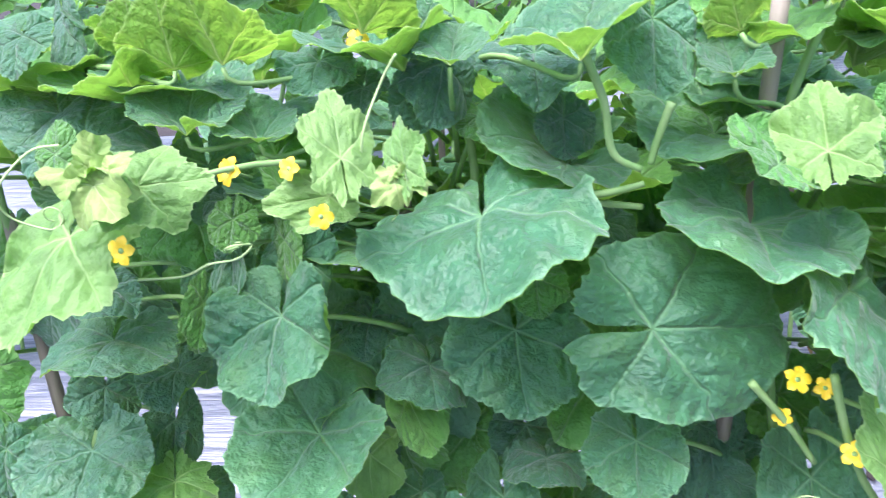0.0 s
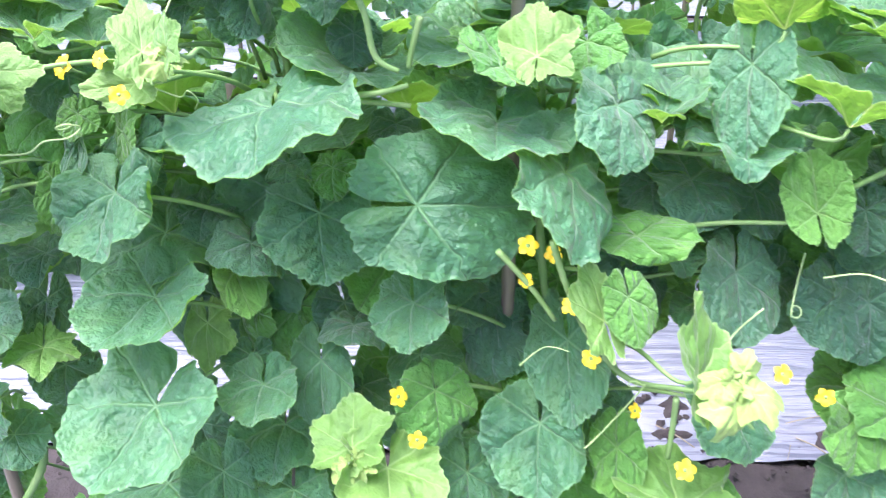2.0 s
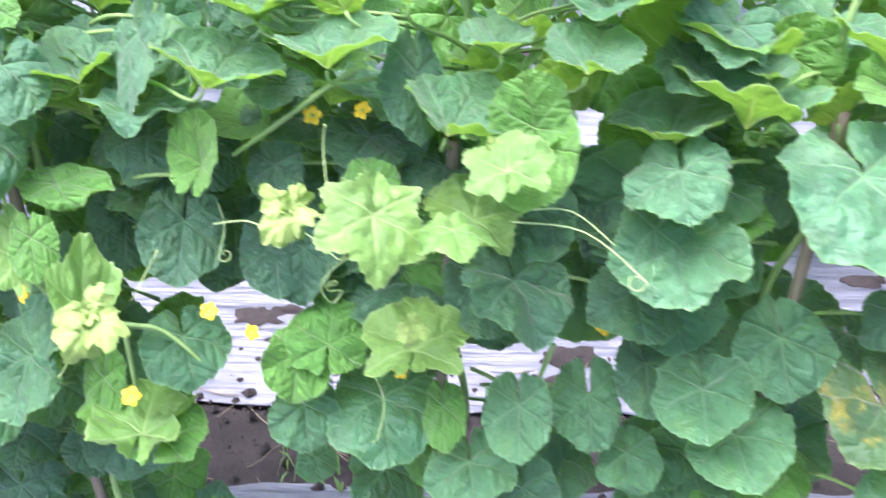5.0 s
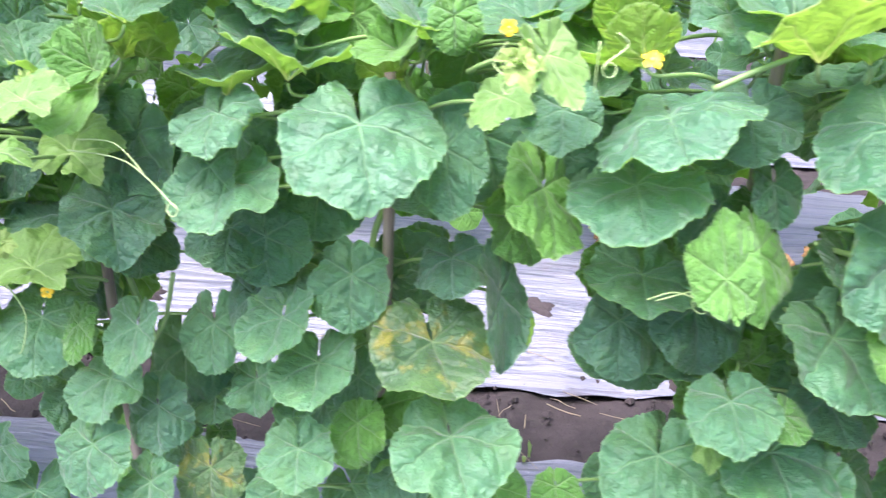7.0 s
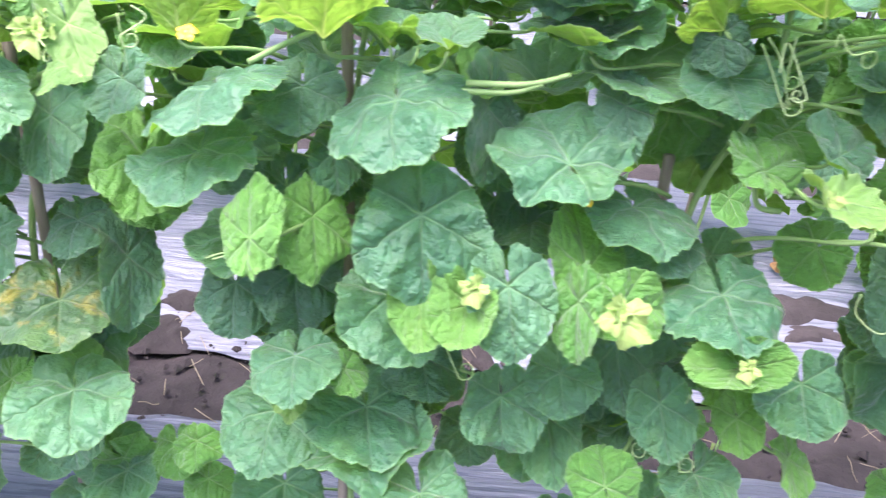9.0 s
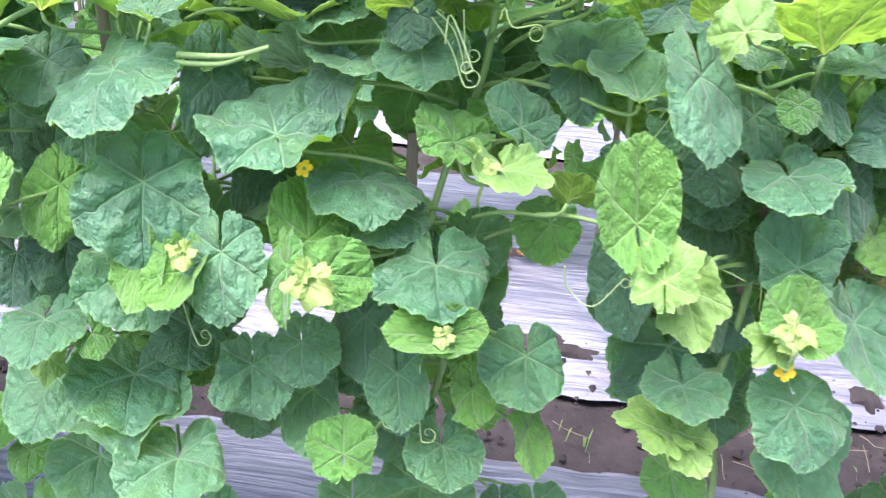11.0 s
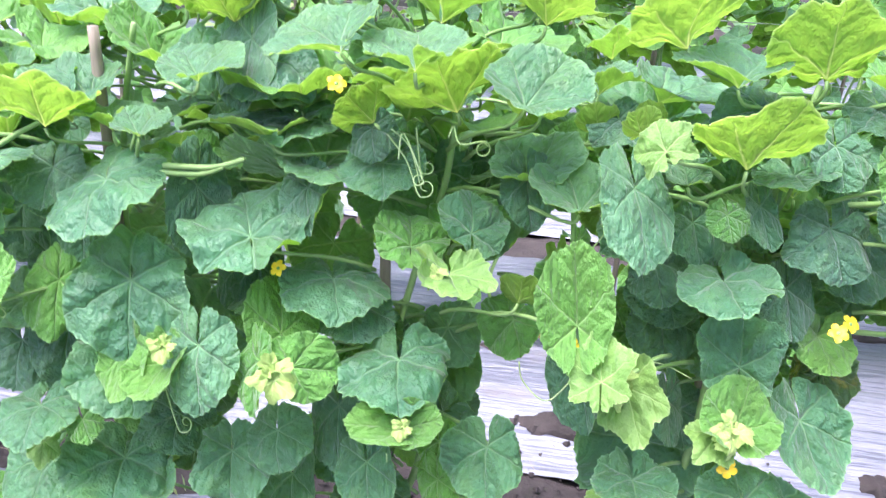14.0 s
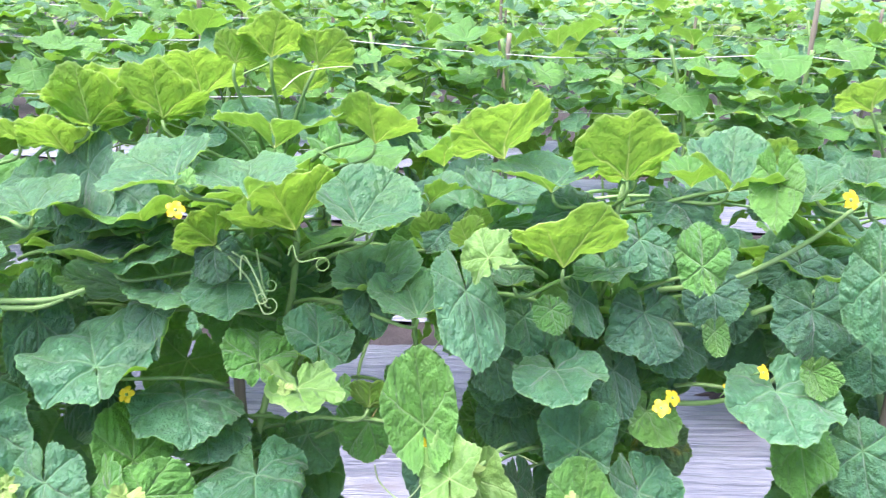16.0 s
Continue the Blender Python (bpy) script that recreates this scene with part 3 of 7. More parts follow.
leaf(2.833, 0.682, 0.847, -23, 7, 174, 0.103, "d")
leaf(2.848, 0.679, 1.151, -31, 6, 176, 0.131, "d")
leaf(2.870, 0.679, 0.508, -55, 9, 159, 0.096, "m")
leaf(2.833, 0.678, 1.225, 43, 4, 174, 0.109, "u")
leaf(2.877, 0.678, 1.082, -18, 5, -177, 0.125, "m")
leaf(2.912, 0.675, 0.829, 28, 7, -20, 0.094, "m")
leaf(2.928, 0.674, 0.617, -42, -2, -171, 0.095, "m")
leaf(2.930, 0.673, 0.355, -36, 6, -172, 0.120, "m")
leaf(2.919, 0.671, 1.237, 43, 4, 177, 0.105, "u")
leaf(2.924, 0.670, 0.747, -39, 49, -176, 0.076, "g")
leaf(2.980, 0.666, 0.823, -18, 2, -176, 0.087, "d")
leaf(2.999, 0.665, 0.567, -55, 7, 180, 0.090, "m")
leaf(3.032, 0.663, 0.411, -20, 2, -178, 0.161, "m")
leaf(3.092, 0.661, 0.993, -17, 4, -168, 0.094, "g")
leaf(3.148, 0.659, 0.405, -50, 4, -169, 0.070, "d")
leaf(3.161, 0.659, 0.856, -60, -24, 143, 0.088, "g")
leaf(3.233, 0.656, 0.905, 51, 16, 27, 0.102, "g")
leaf(3.253, 0.665, 0.769, -45, 0, -166, 0.083, "d")
leaf(3.256, 0.676, 1.117, -29, 12, -160, 0.084, "d")
leaf(3.293, 0.654, 1.003, -39, 13, -171, 0.102, "m")
leaf(3.336, 0.664, 0.932, -42, 9, -174, 0.105, "d")
leaf(3.373, 0.651, 0.508, -65, 26, 154, 0.097, "g")
leaf(3.367, 0.651, 1.000, -37, 0, -167, 0.069, "m")
leaf(3.384, 0.668, 0.751, -64, 14, 173, 0.091, "d")
leaf(3.394, 0.669, 0.861, -40, 9, -174, 0.094, "d")
leaf(3.414, 0.681, 1.135, 0, -29, 96, 0.098, "d")
leaf(3.416, 0.681, 0.595, -54, 16, 174, 0.089, "d")
leaf(3.427, 0.651, 1.018, -60, 13, -164, 0.054, "m")
leaf(3.438, 0.652, 0.878, -39, -2, -177, 0.098, "m")
leaf(3.454, 0.652, 1.053, -3, -8, 8, 0.090, "f")
leaf(3.459, 0.652, 1.186, 43, 6, 180, 0.130, "u")
leaf(3.498, 0.655, 1.093, -60, 5, -170, 0.074, "m")
leaf(3.504, 0.655, 0.592, -64, -12, -138, 0.198, "m")
leaf(3.501, 0.665, 0.909, -40, 11, -176, 0.084, "m")
leaf(3.525, 0.656, 0.989, -38, 0, -178, 0.109, "d")
leaf(3.532, 0.687, 1.151, -28, 15, -162, 0.085, "d")
leaf(3.550, 0.688, 0.819, -66, 25, 154, 0.089, "o")
leaf(3.558, 0.658, 1.114, -39, 6, 175, 0.084, "m")
leaf(3.622, 0.701, 1.019, -39, 8, 174, 0.090, "d")
leaf(3.703, 0.695, 1.074, -40, -1, -179, 0.095, "d")
leaf(3.721, 0.666, 0.571, -61, 3, -167, 0.111, "m")
leaf(3.728, 0.706, 0.980, -29, 9, 175, 0.107, "d")
leaf(3.762, 0.668, 1.165, 28, 1, 0, 0.084, "f")
leaf(3.761, 0.668, 0.843, -31, 5, 177, 0.103, "m")
leaf(3.773, 0.679, 1.059, -33, 10, -177, 0.102, "d")
leaf(3.792, 0.670, 0.953, -35, 13, -157, 0.082, "d")
leaf(3.807, 0.670, 1.030, -66, 21, 144, 0.117, "m")
leaf(3.826, 0.671, 0.791, -48, 4, 176, 0.102, "m")
leaf(0.204, 0.913, 1.116, -22, 6, 155, 0.147, "h")
leaf(0.208, 0.875, 1.037, -14, -0, 159, 0.129, "f")
leaf(0.211, 0.927, 0.578, -54, -49, 168, 0.136, "g")
leaf(0.217, 1.029, 0.370, -52, -42, 128, 0.124, "d")
leaf(0.218, 1.091, 0.542, -59, 53, -165, 0.123, "m")
leaf(0.224, 0.984, 0.408, -52, -16, 148, 0.141, "g")
leaf(0.225, 0.856, 0.598, -52, -30, 141, 0.111, "g")
leaf(0.229, 1.001, 0.878, -50, -28, -175, 0.148, "m")
leaf(0.237, 1.129, 1.003, -17, -7, -112, 0.161, "f")
leaf(0.249, 1.162, 1.125, 19, 1, -101, 0.149, "f")
leaf(0.252, 0.860, 0.878, -49, 21, -164, 0.165, "d")
leaf(0.253, 0.940, 0.863, -48, 37, -178, 0.113, "m")
leaf(0.256, 1.082, 0.741, -50, 9, 168, 0.116, "m")
leaf(0.264, 0.835, 0.983, -2, -3, -116, 0.141, "h")
leaf(0.274, 0.842, 0.159, -62, -28, 161, 0.156, "g")
leaf(0.274, 1.115, 1.056, -12, 4, -38, 0.122, "f")
leaf(0.280, 1.013, 0.848, -57, -28, 146, 0.112, "g")
leaf(0.281, 0.924, 0.636, -53, -9, 165, 0.139, "g")
leaf(0.285, 0.840, 1.014, 6, 1, 84, 0.119, "f")
leaf(0.297, 1.070, 0.848, -50, 5, 172, 0.147, "d")
leaf(0.300, 1.011, 0.548, -76, 7, 168, 0.164, "d")
leaf(0.341, 0.895, 0.370, -45, -44, 146, 0.120, "d")
leaf(0.353, 0.843, 0.573, -49, 46, -152, 0.157, "g")
leaf(0.359, 0.906, 1.003, -24, 8, -118, 0.120, "f")
leaf(0.360, 1.011, 0.239, -53, 47, -161, 0.143, "d")
leaf(0.365, 1.002, 0.385, -66, 48, -171, 0.155, "m")
leaf(0.383, 1.093, 0.965, -23, -6, 103, 0.159, "f")
leaf(0.384, 1.108, 1.015, -19, -7, 78, 0.135, "h")
leaf(0.390, 0.929, 0.598, -69, -32, -176, 0.108, "m")
leaf(0.397, 1.007, 0.341, -79, -15, 168, 0.151, "g")
leaf(0.402, 0.879, 0.795, -71, 38, -168, 0.122, "g")
leaf(0.403, 0.966, 0.605, -50, -47, 163, 0.138, "m")
leaf(0.416, 0.959, 0.626, -43, 26, -154, 0.115, "g")
leaf(0.418, 0.956, 0.882, -57, 11, 165, 0.166, "g")
leaf(0.422, 1.005, 0.839, -73, 22, 178, 0.114, "g")
leaf(0.426, 1.027, 0.432, -73, -11, 156, 0.138, "g")
leaf(0.428, 0.973, 1.063, 4, -10, 128, 0.132, "h")
leaf(0.429, 1.048, 1.040, -21, -3, -73, 0.149, "h")
leaf(0.435, 0.920, 0.305, -82, 15, 157, 0.132, "g")
leaf(0.448, 0.970, 0.567, -67, -38, 155, 0.097, "h")
leaf(0.452, 0.879, 1.027, 15, 5, -94, 0.139, "f")
leaf(0.464, 1.079, 0.917, -21, -2, -138, 0.113, "f")
leaf(0.483, 1.007, 0.817, -62, 44, -153, 0.126, "d")
leaf(0.484, 0.922, 0.211, -65, 4, -167, 0.128, "g")
leaf(0.489, 1.055, 0.847, -59, -5, -160, 0.147, "d")
leaf(0.501, 1.086, 0.901, -44, 28, -157, 0.128, "m")
leaf(0.502, 0.986, 0.817, -54, -44, 149, 0.099, "m")
leaf(0.505, 1.020, 1.102, -17, 1, 112, 0.165, "f")
leaf(0.513, 1.014, 1.060, 7, -6, 106, 0.150, "h")
leaf(0.522, 0.974, 1.042, 10, 2, 160, 0.136, "h")
leaf(0.523, 1.027, 1.050, -10, -10, 132, 0.148, "f")
leaf(0.523, 0.894, 0.877, -80, -24, 157, 0.135, "d")
leaf(0.547, 1.001, 0.808, -66, 0, 159, 0.147, "d")
leaf(0.558, 0.968, 0.818, -78, -10, 154, 0.138, "m")
leaf(0.570, 0.978, 0.856, -44, 41, -146, 0.164, "g")
leaf(0.584, 0.918, 1.079, -13, 10, 148, 0.136, "h")
leaf(0.586, 0.968, 0.241, -58, 39, -144, 0.133, "m")
leaf(0.592, 1.085, 1.043, 2, 7, -179, 0.123, "h")
leaf(0.602, 0.999, 0.806, -70, -32, -179, 0.125, "m")
leaf(0.606, 1.045, 0.779, -62, 43, 176, 0.106, "d")
leaf(0.617, 0.912, 0.523, -50, -14, 166, 0.118, "m")
leaf(0.612, 0.870, 0.361, -52, 23, 174, 0.132, "g")
leaf(0.624, 0.979, 0.830, -57, 42, -140, 0.165, "d")
leaf(0.629, 0.965, 0.818, -66, 3, -165, 0.145, "d")
leaf(0.645, 0.935, 0.388, -74, -4, -172, 0.118, "m")
leaf(0.650, 1.159, 0.911, -9, 2, -164, 0.167, "f")
leaf(0.666, 0.905, 0.297, -56, -39, 172, 0.124, "m")
leaf(0.664, 0.870, 0.548, -50, 50, -160, 0.140, "d")
leaf(0.676, 0.918, 0.965, -41, -35, 146, 0.121, "g")
leaf(0.665, 0.870, 1.078, -10, 9, 144, 0.121, "h")
leaf(0.690, 1.031, 0.869, -63, -4, 162, 0.098, "m")
leaf(0.696, 0.918, 1.009, -76, -2, -157, 0.100, "d")
leaf(0.699, 1.082, 0.630, -65, -36, -176, 0.102, "m")
leaf(0.702, 1.110, 1.047, -18, 5, 146, 0.125, "f")
leaf(0.703, 0.898, 1.080, -9, -8, 158, 0.145, "f")
leaf(0.712, 0.900, 0.880, -49, -39, 147, 0.121, "m")
leaf(0.714, 1.081, 0.960, -39, -33, 165, 0.141, "g")
leaf(0.718, 0.908, 0.871, -51, -12, 176, 0.117, "g")
leaf(0.708, 0.870, 0.519, -67, -11, 174, 0.141, "m")
leaf(0.724, 1.009, 0.342, -51, -26, 157, 0.165, "d")
leaf(0.725, 1.084, 1.145, -4, -11, -146, 0.135, "h")
leaf(0.736, 0.949, 0.362, -47, 35, -130, 0.168, "g")
leaf(0.744, 1.114, 0.909, -11, -5, -77, 0.123, "h")
leaf(0.749, 0.897, 0.398, -62, 34, -174, 0.143, "m")
leaf(0.754, 0.965, 0.150, -77, -41, -179, 0.147, "m")
leaf(0.754, 1.006, 0.365, -69, 17, 178, 0.123, "m")
leaf(0.758, 1.053, 1.086, -14, 3, 151, 0.121, "h")
leaf(0.763, 1.007, 0.929, -1, -14, 150, 0.120, "h")
leaf(0.765, 1.027, 0.627, -50, -20, 146, 0.101, "g")
leaf(0.768, 0.930, 0.854, -52, -44, 173, 0.145, "g")
leaf(0.782, 1.086, 0.998, -22, 8, 138, 0.129, "f")
leaf(0.786, 0.921, 0.555, -62, -48, 169, 0.096, "d")
leaf(0.791, 0.877, 0.545, -47, -32, 160, 0.098, "d")
leaf(0.801, 0.983, 0.774, -58, -10, -163, 0.127, "m")
leaf(0.812, 0.934, 0.769, -58, -1, 168, 0.134, "g")
leaf(0.832, 0.870, 0.975, -16, 18, 107, 0.146, "f")
leaf(0.834, 1.025, 0.511, -59, -13, 149, 0.116, "d")
leaf(0.838, 0.984, 0.802, -50, -12, 179, 0.140, "h")
leaf(0.844, 0.870, 0.747, -76, -1, -177, 0.137, "d")
leaf(0.850, 1.001, 1.043, -18, 12, -102, 0.122, "f")
leaf(0.853, 0.995, 0.610, -63, 27, 178, 0.150, "g")
leaf(0.868, 0.877, 0.926, -6, -4, -170, 0.153, "f")
leaf(0.874, 0.902, 0.766, -62, 32, 173, 0.164, "m")
leaf(0.878, 0.937, 0.954, -22, -2, 101, 0.114, "f")
leaf(0.882, 0.984, 0.868, -53, 4, 174, 0.111, "g")
leaf(0.884, 0.985, 0.933, -63, 6, -161, 0.113, "m")
leaf(0.891, 0.888, 0.849, -51, 34, -134, 0.123, "g")
leaf(0.892, 1.000, 0.839, -65, -23, 175, 0.141, "m")
leaf(0.901, 0.870, 1.106, -14, 7, 109, 0.132, "f")
leaf(0.905, 0.945, 0.923, -22, 4, 76, 0.160, "h")
leaf(0.908, 1.004, 0.737, -46, -20, 158, 0.100, "g")
leaf(0.913, 0.901, 0.722, -77, -54, -172, 0.120, "g")
leaf(0.919, 0.994, 0.890, -54, -48, 167, 0.125, "g")
leaf(0.919, 0.914, 0.731, -72, -6, 172, 0.120, "m")
leaf(0.919, 0.986, 0.897, -75, -29, 149, 0.122, "g")
leaf(0.920, 0.930, 0.864, -61, 26, -152, 0.134, "g")
leaf(0.923, 0.940, 0.454, -54, -17, -173, 0.131, "m")
leaf(0.930, 0.875, 0.884, -68, -48, 145, 0.136, "m")
leaf(0.939, 1.027, 0.878, -53, -20, 148, 0.136, "d")
leaf(0.946, 0.870, 0.734, -46, -30, 151, 0.113, "g")
leaf(0.953, 1.068, 1.033, -10, -17, 101, 0.143, "f")
leaf(0.955, 1.042, 1.075, -5, 3, 82, 0.139, "h")
leaf(0.965, 1.079, 0.996, 2, -16, 101, 0.130, "h")
leaf(0.966, 1.002, 1.000, -66, 26, -149, 0.102, "h")
leaf(0.966, 0.893, 0.163, -75, -38, 159, 0.115, "m")
leaf(0.966, 0.976, 0.810, -81, 20, -158, 0.153, "m")
leaf(0.969, 0.973, 1.048, -5, 3, 175, 0.122, "h")
leaf(0.981, 0.973, 0.839, -71, 37, -173, 0.134, "g")
leaf(0.995, 0.955, 0.926, -18, -2, 138, 0.157, "f")
leaf(1.006, 0.870, 0.428, -60, -23, 153, 0.152, "g")
leaf(1.020, 1.077, 1.004, 10, -2, 107, 0.130, "f")
leaf(1.023, 1.030, 0.511, -50, 10, -173, 0.112, "d")
leaf(1.034, 0.935, 1.065, 9, 7, -126, 0.117, "h")
leaf(1.038, 0.868, 1.019, 6, -21, 106, 0.146, "f")
leaf(1.052, 0.948, 0.605, -56, -17, 155, 0.115, "g")
leaf(1.058, 1.090, 0.998, 6, -11, -77, 0.140, "h")
leaf(1.076, 0.899, 0.535, -80, 36, 168, 0.129, "m")
leaf(1.077, 0.867, 0.820, -46, -31, 165, 0.168, "g")
leaf(1.079, 1.074, 0.822, -47, -37, 171, 0.135, "g")
leaf(1.080, 0.942, 0.889, -45, -34, 134, 0.151, "g")
leaf(1.081, 1.025, 0.915, -6, -7, -138, 0.168, "h")
leaf(1.092, 0.866, 0.318, -57, -8, 174, 0.163, "d")
leaf(1.107, 0.915, 0.302, -63, -21, 158, 0.132, "m")
leaf(1.111, 1.091, 0.930, -54, -2, 178, 0.144, "d")
leaf(1.124, 1.017, 0.442, -60, -30, 178, 0.168, "m")
leaf(1.110, 0.865, 0.248, -77, 38, 180, 0.150, "m")
leaf(1.127, 0.963, 0.382, -65, 11, -161, 0.149, "d")
leaf(1.127, 0.863, 0.193, -57, -39, 160, 0.128, "g")
leaf(1.132, 1.116, 1.049, -1, -8, -168, 0.149, "h")
leaf(1.140, 1.078, 0.926, -47, -40, 148, 0.130, "g")
leaf(1.145, 0.957, 0.420, -73, -20, -166, 0.165, "m")
leaf(1.149, 1.125, 0.969, -9, 14, -119, 0.112, "f")
leaf(1.156, 1.080, 0.835, -57, 39, -161, 0.145, "d")
leaf(1.159, 1.030, 0.590, -61, -35, 176, 0.092, "d")
leaf(1.170, 0.890, 1.034, -18, 6, -164, 0.170, "f")
leaf(1.171, 0.978, 0.517, -72, -44, 169, 0.116, "g")
leaf(1.171, 0.897, 0.997, 7, 7, -98, 0.115, "f")
leaf(1.175, 1.074, 1.099, -9, 0, 107, 0.148, "h")
leaf(1.178, 1.106, 0.528, -63, 12, 163, 0.094, "d")
leaf(1.188, 0.888, 1.106, -6, 1, -124, 0.113, "h")
leaf(1.195, 0.879, 0.688, -54, 43, -174, 0.165, "g")
leaf(1.197, 0.922, 0.248, -67, 31, -156, 0.169, "d")
leaf(1.197, 0.908, 0.281, -84, 9, 170, 0.125, "g")
leaf(1.207, 0.991, 0.875, -64, 1, 174, 0.118, "d")
leaf(1.215, 0.973, 0.757, -53, -44, 170, 0.098, "g")
leaf(1.221, 1.168, 1.038, -11, 11, 79, 0.136, "f")
leaf(1.226, 1.070, 0.953, -9, 4, -89, 0.159, "f")
leaf(1.227, 0.990, 1.055, -6, -6, 114, 0.164, "f")
leaf(1.227, 0.918, 0.599, -74, -43, 145, 0.122, "m")
leaf(1.230, 1.112, 1.131, -16, 5, -133, 0.140, "h")
leaf(1.231, 1.026, 0.888, -64, -24, -165, 0.164, "g")
leaf(1.234, 0.941, 1.032, -10, 0, 169, 0.169, "f")
leaf(1.246, 1.021, 1.117, -23, -10, 101, 0.144, "h")
leaf(1.249, 0.999, 0.740, -65, -29, 145, 0.141, "d")
leaf(1.249, 0.992, 0.732, -54, -9, 163, 0.139, "g")
leaf(1.253, 0.885, 1.145, -1, -2, -109, 0.122, "h")
leaf(1.262, 0.909, 0.751, -64, 45, -159, 0.118, "g")
leaf(1.266, 0.977, 0.423, -77, 33, 177, 0.170, "g")
leaf(1.269, 1.078, 0.680, -40, 39, -160, 0.129, "m")
leaf(1.291, 0.962, 0.250, -68, 41, -139, 0.119, "g")
leaf(1.293, 0.858, 0.465, -69, 29, -161, 0.168, "d")
leaf(1.301, 1.015, 0.869, -69, -33, 162, 0.140, "m")
leaf(1.310, 0.973, 1.027, 13, 9, 104, 0.122, "f")
leaf(1.330, 0.856, 0.930, -21, 4, 95, 0.159, "h")
leaf(1.331, 1.041, 0.516, -54, -44, 175, 0.116, "g")
leaf(1.353, 1.131, 1.122, -13, -17, 136, 0.131, "f")
leaf(1.353, 1.152, 1.041, -10, -12, -123, 0.151, "h")
leaf(1.354, 0.878, 0.753, -59, -35, -179, 0.090, "h")
leaf(1.356, 1.020, 1.002, -67, -18, -174, 0.149, "m")
leaf(1.357, 0.932, 0.200, -34, 45, -157, 0.117, "d")
leaf(1.361, 0.902, 0.853, -58, -41, 137, 0.158, "g")
leaf(1.377, 1.147, 1.033, -20, 2, -97, 0.151, "h")
leaf(1.387, 0.919, 0.171, -75, -42, 143, 0.147, "g")
leaf(1.396, 0.906, 0.969, -4, -8, 110, 0.169, "f")
leaf(1.397, 0.948, 0.763, -70, 36, -165, 0.100, "g")
leaf(1.401, 1.121, 1.073, 8, 21, -144, 0.138, "f")
leaf(1.417, 1.060, 1.055, -5, 8, 78, 0.158, "h")
leaf(1.419, 0.958, 0.874, -54, 18, -155, 0.112, "m")
leaf(1.424, 1.059, 0.671, -38, -34, 151, 0.101, "h")
leaf(1.437, 1.108, 0.664, -50, -27, 170, 0.118, "m")
leaf(1.439, 1.014, 0.988, -65, 22, 170, 0.132, "d")
leaf(1.467, 1.085, 1.092, 22, 0, -109, 0.115, "h")
leaf(1.476, 0.965, 0.810, -72, -32, 165, 0.157, "g")
leaf(1.484, 1.110, 0.924, 5, -11, -95, 0.132, "f")
leaf(1.485, 1.181, 0.951, -3, -14, -130, 0.111, "f")
leaf(1.485, 0.850, 0.248, -60, 52, -176, 0.113, "m")
leaf(1.496, 0.923, 0.794, -68, -37, -177, 0.115, "g")
leaf(1.512, 0.943, 1.109, 2, -3, -133, 0.154, "h")
leaf(1.521, 0.854, 0.913, -12, -1, 99, 0.144, "h")
leaf(1.531, 0.877, 1.066, -18, -15, 178, 0.143, "f")
leaf(1.537, 1.052, 1.003, -81, -22, 156, 0.135, "g")
leaf(1.540, 0.956, 0.888, -80, 46, 173, 0.168, "m")
leaf(1.553, 0.976, 1.003, -16, 0, -166, 0.151, "f")
leaf(1.564, 0.905, 0.806, -55, 30, -156, 0.166, "d")
leaf(1.580, 0.964, 0.949, 19, -1, 93, 0.158, "h")
leaf(1.587, 0.885, 0.821, -67, -41, 160, 0.124, "g")
leaf(1.601, 1.061, 1.014, -2, -4, 108, 0.168, "h")
leaf(1.611, 0.878, 0.941, 4, -20, 176, 0.151, "h")
leaf(1.630, 0.845, 0.798, -60, -27, 143, 0.144, "d")
leaf(1.636, 1.143, 1.079, 3, 22, -129, 0.166, "h")
leaf(1.648, 0.938, 0.691, -56, 20, -151, 0.132, "g")
leaf(1.657, 0.970, 0.192, -82, -4, -160, 0.136, "g")
leaf(1.664, 0.917, 0.877, -76, -39, 153, 0.149, "d")
leaf(1.670, 0.913, 0.240, -68, -23, 146, 0.148, "g")
leaf(1.679, 0.856, 0.676, -64, 15, 167, 0.157, "g")
leaf(1.681, 0.861, 0.928, -48, -28, 134, 0.144, "d")
leaf(1.681, 0.900, 0.598, -79, 30, 164, 0.143, "d")
leaf(1.684, 0.972, 0.844, -70, -37, 175, 0.143, "g")
leaf(1.691, 0.903, 0.589, -63, -50, 169, 0.138, "m")
leaf(1.695, 0.894, 0.625, -83, -6, 165, 0.163, "m")
leaf(1.695, 0.840, 0.738, -37, 35, -158, 0.142, "g")
leaf(1.699, 0.981, 0.567, -84, -17, 166, 0.145, "g")
leaf(1.703, 0.853, 0.686, -72, 16, -149, 0.113, "d")
leaf(1.706, 0.970, 0.831, -44, -44, 139, 0.106, "m")
leaf(1.730, 0.906, 0.686, -74, -40, 145, 0.128, "d")
leaf(1.746, 0.864, 0.885, -66, -47, 168, 0.165, "m")
leaf(1.747, 1.027, 1.014, -60, -33, -178, 0.132, "g")
leaf(1.756, 0.867, 0.850, -75, -38, 162, 0.121, "d")
leaf(1.758, 0.882, 0.915, 1, -23, 127, 0.128, "h")
leaf(1.776, 0.899, 1.071, 10, -6, 96, 0.131, "h")
leaf(1.778, 0.972, 0.929, -57, 50, -172, 0.091, "g")
leaf(1.779, 0.899, 1.143, -9, 13, 148, 0.161, "h")
leaf(1.789, 0.896, 0.805, -47, -28, 136, 0.165, "d")
leaf(1.805, 1.018, 0.985, 12, 13, 79, 0.142, "f")
leaf(1.810, 0.862, 1.099, -20, 8, 106, 0.146, "h")
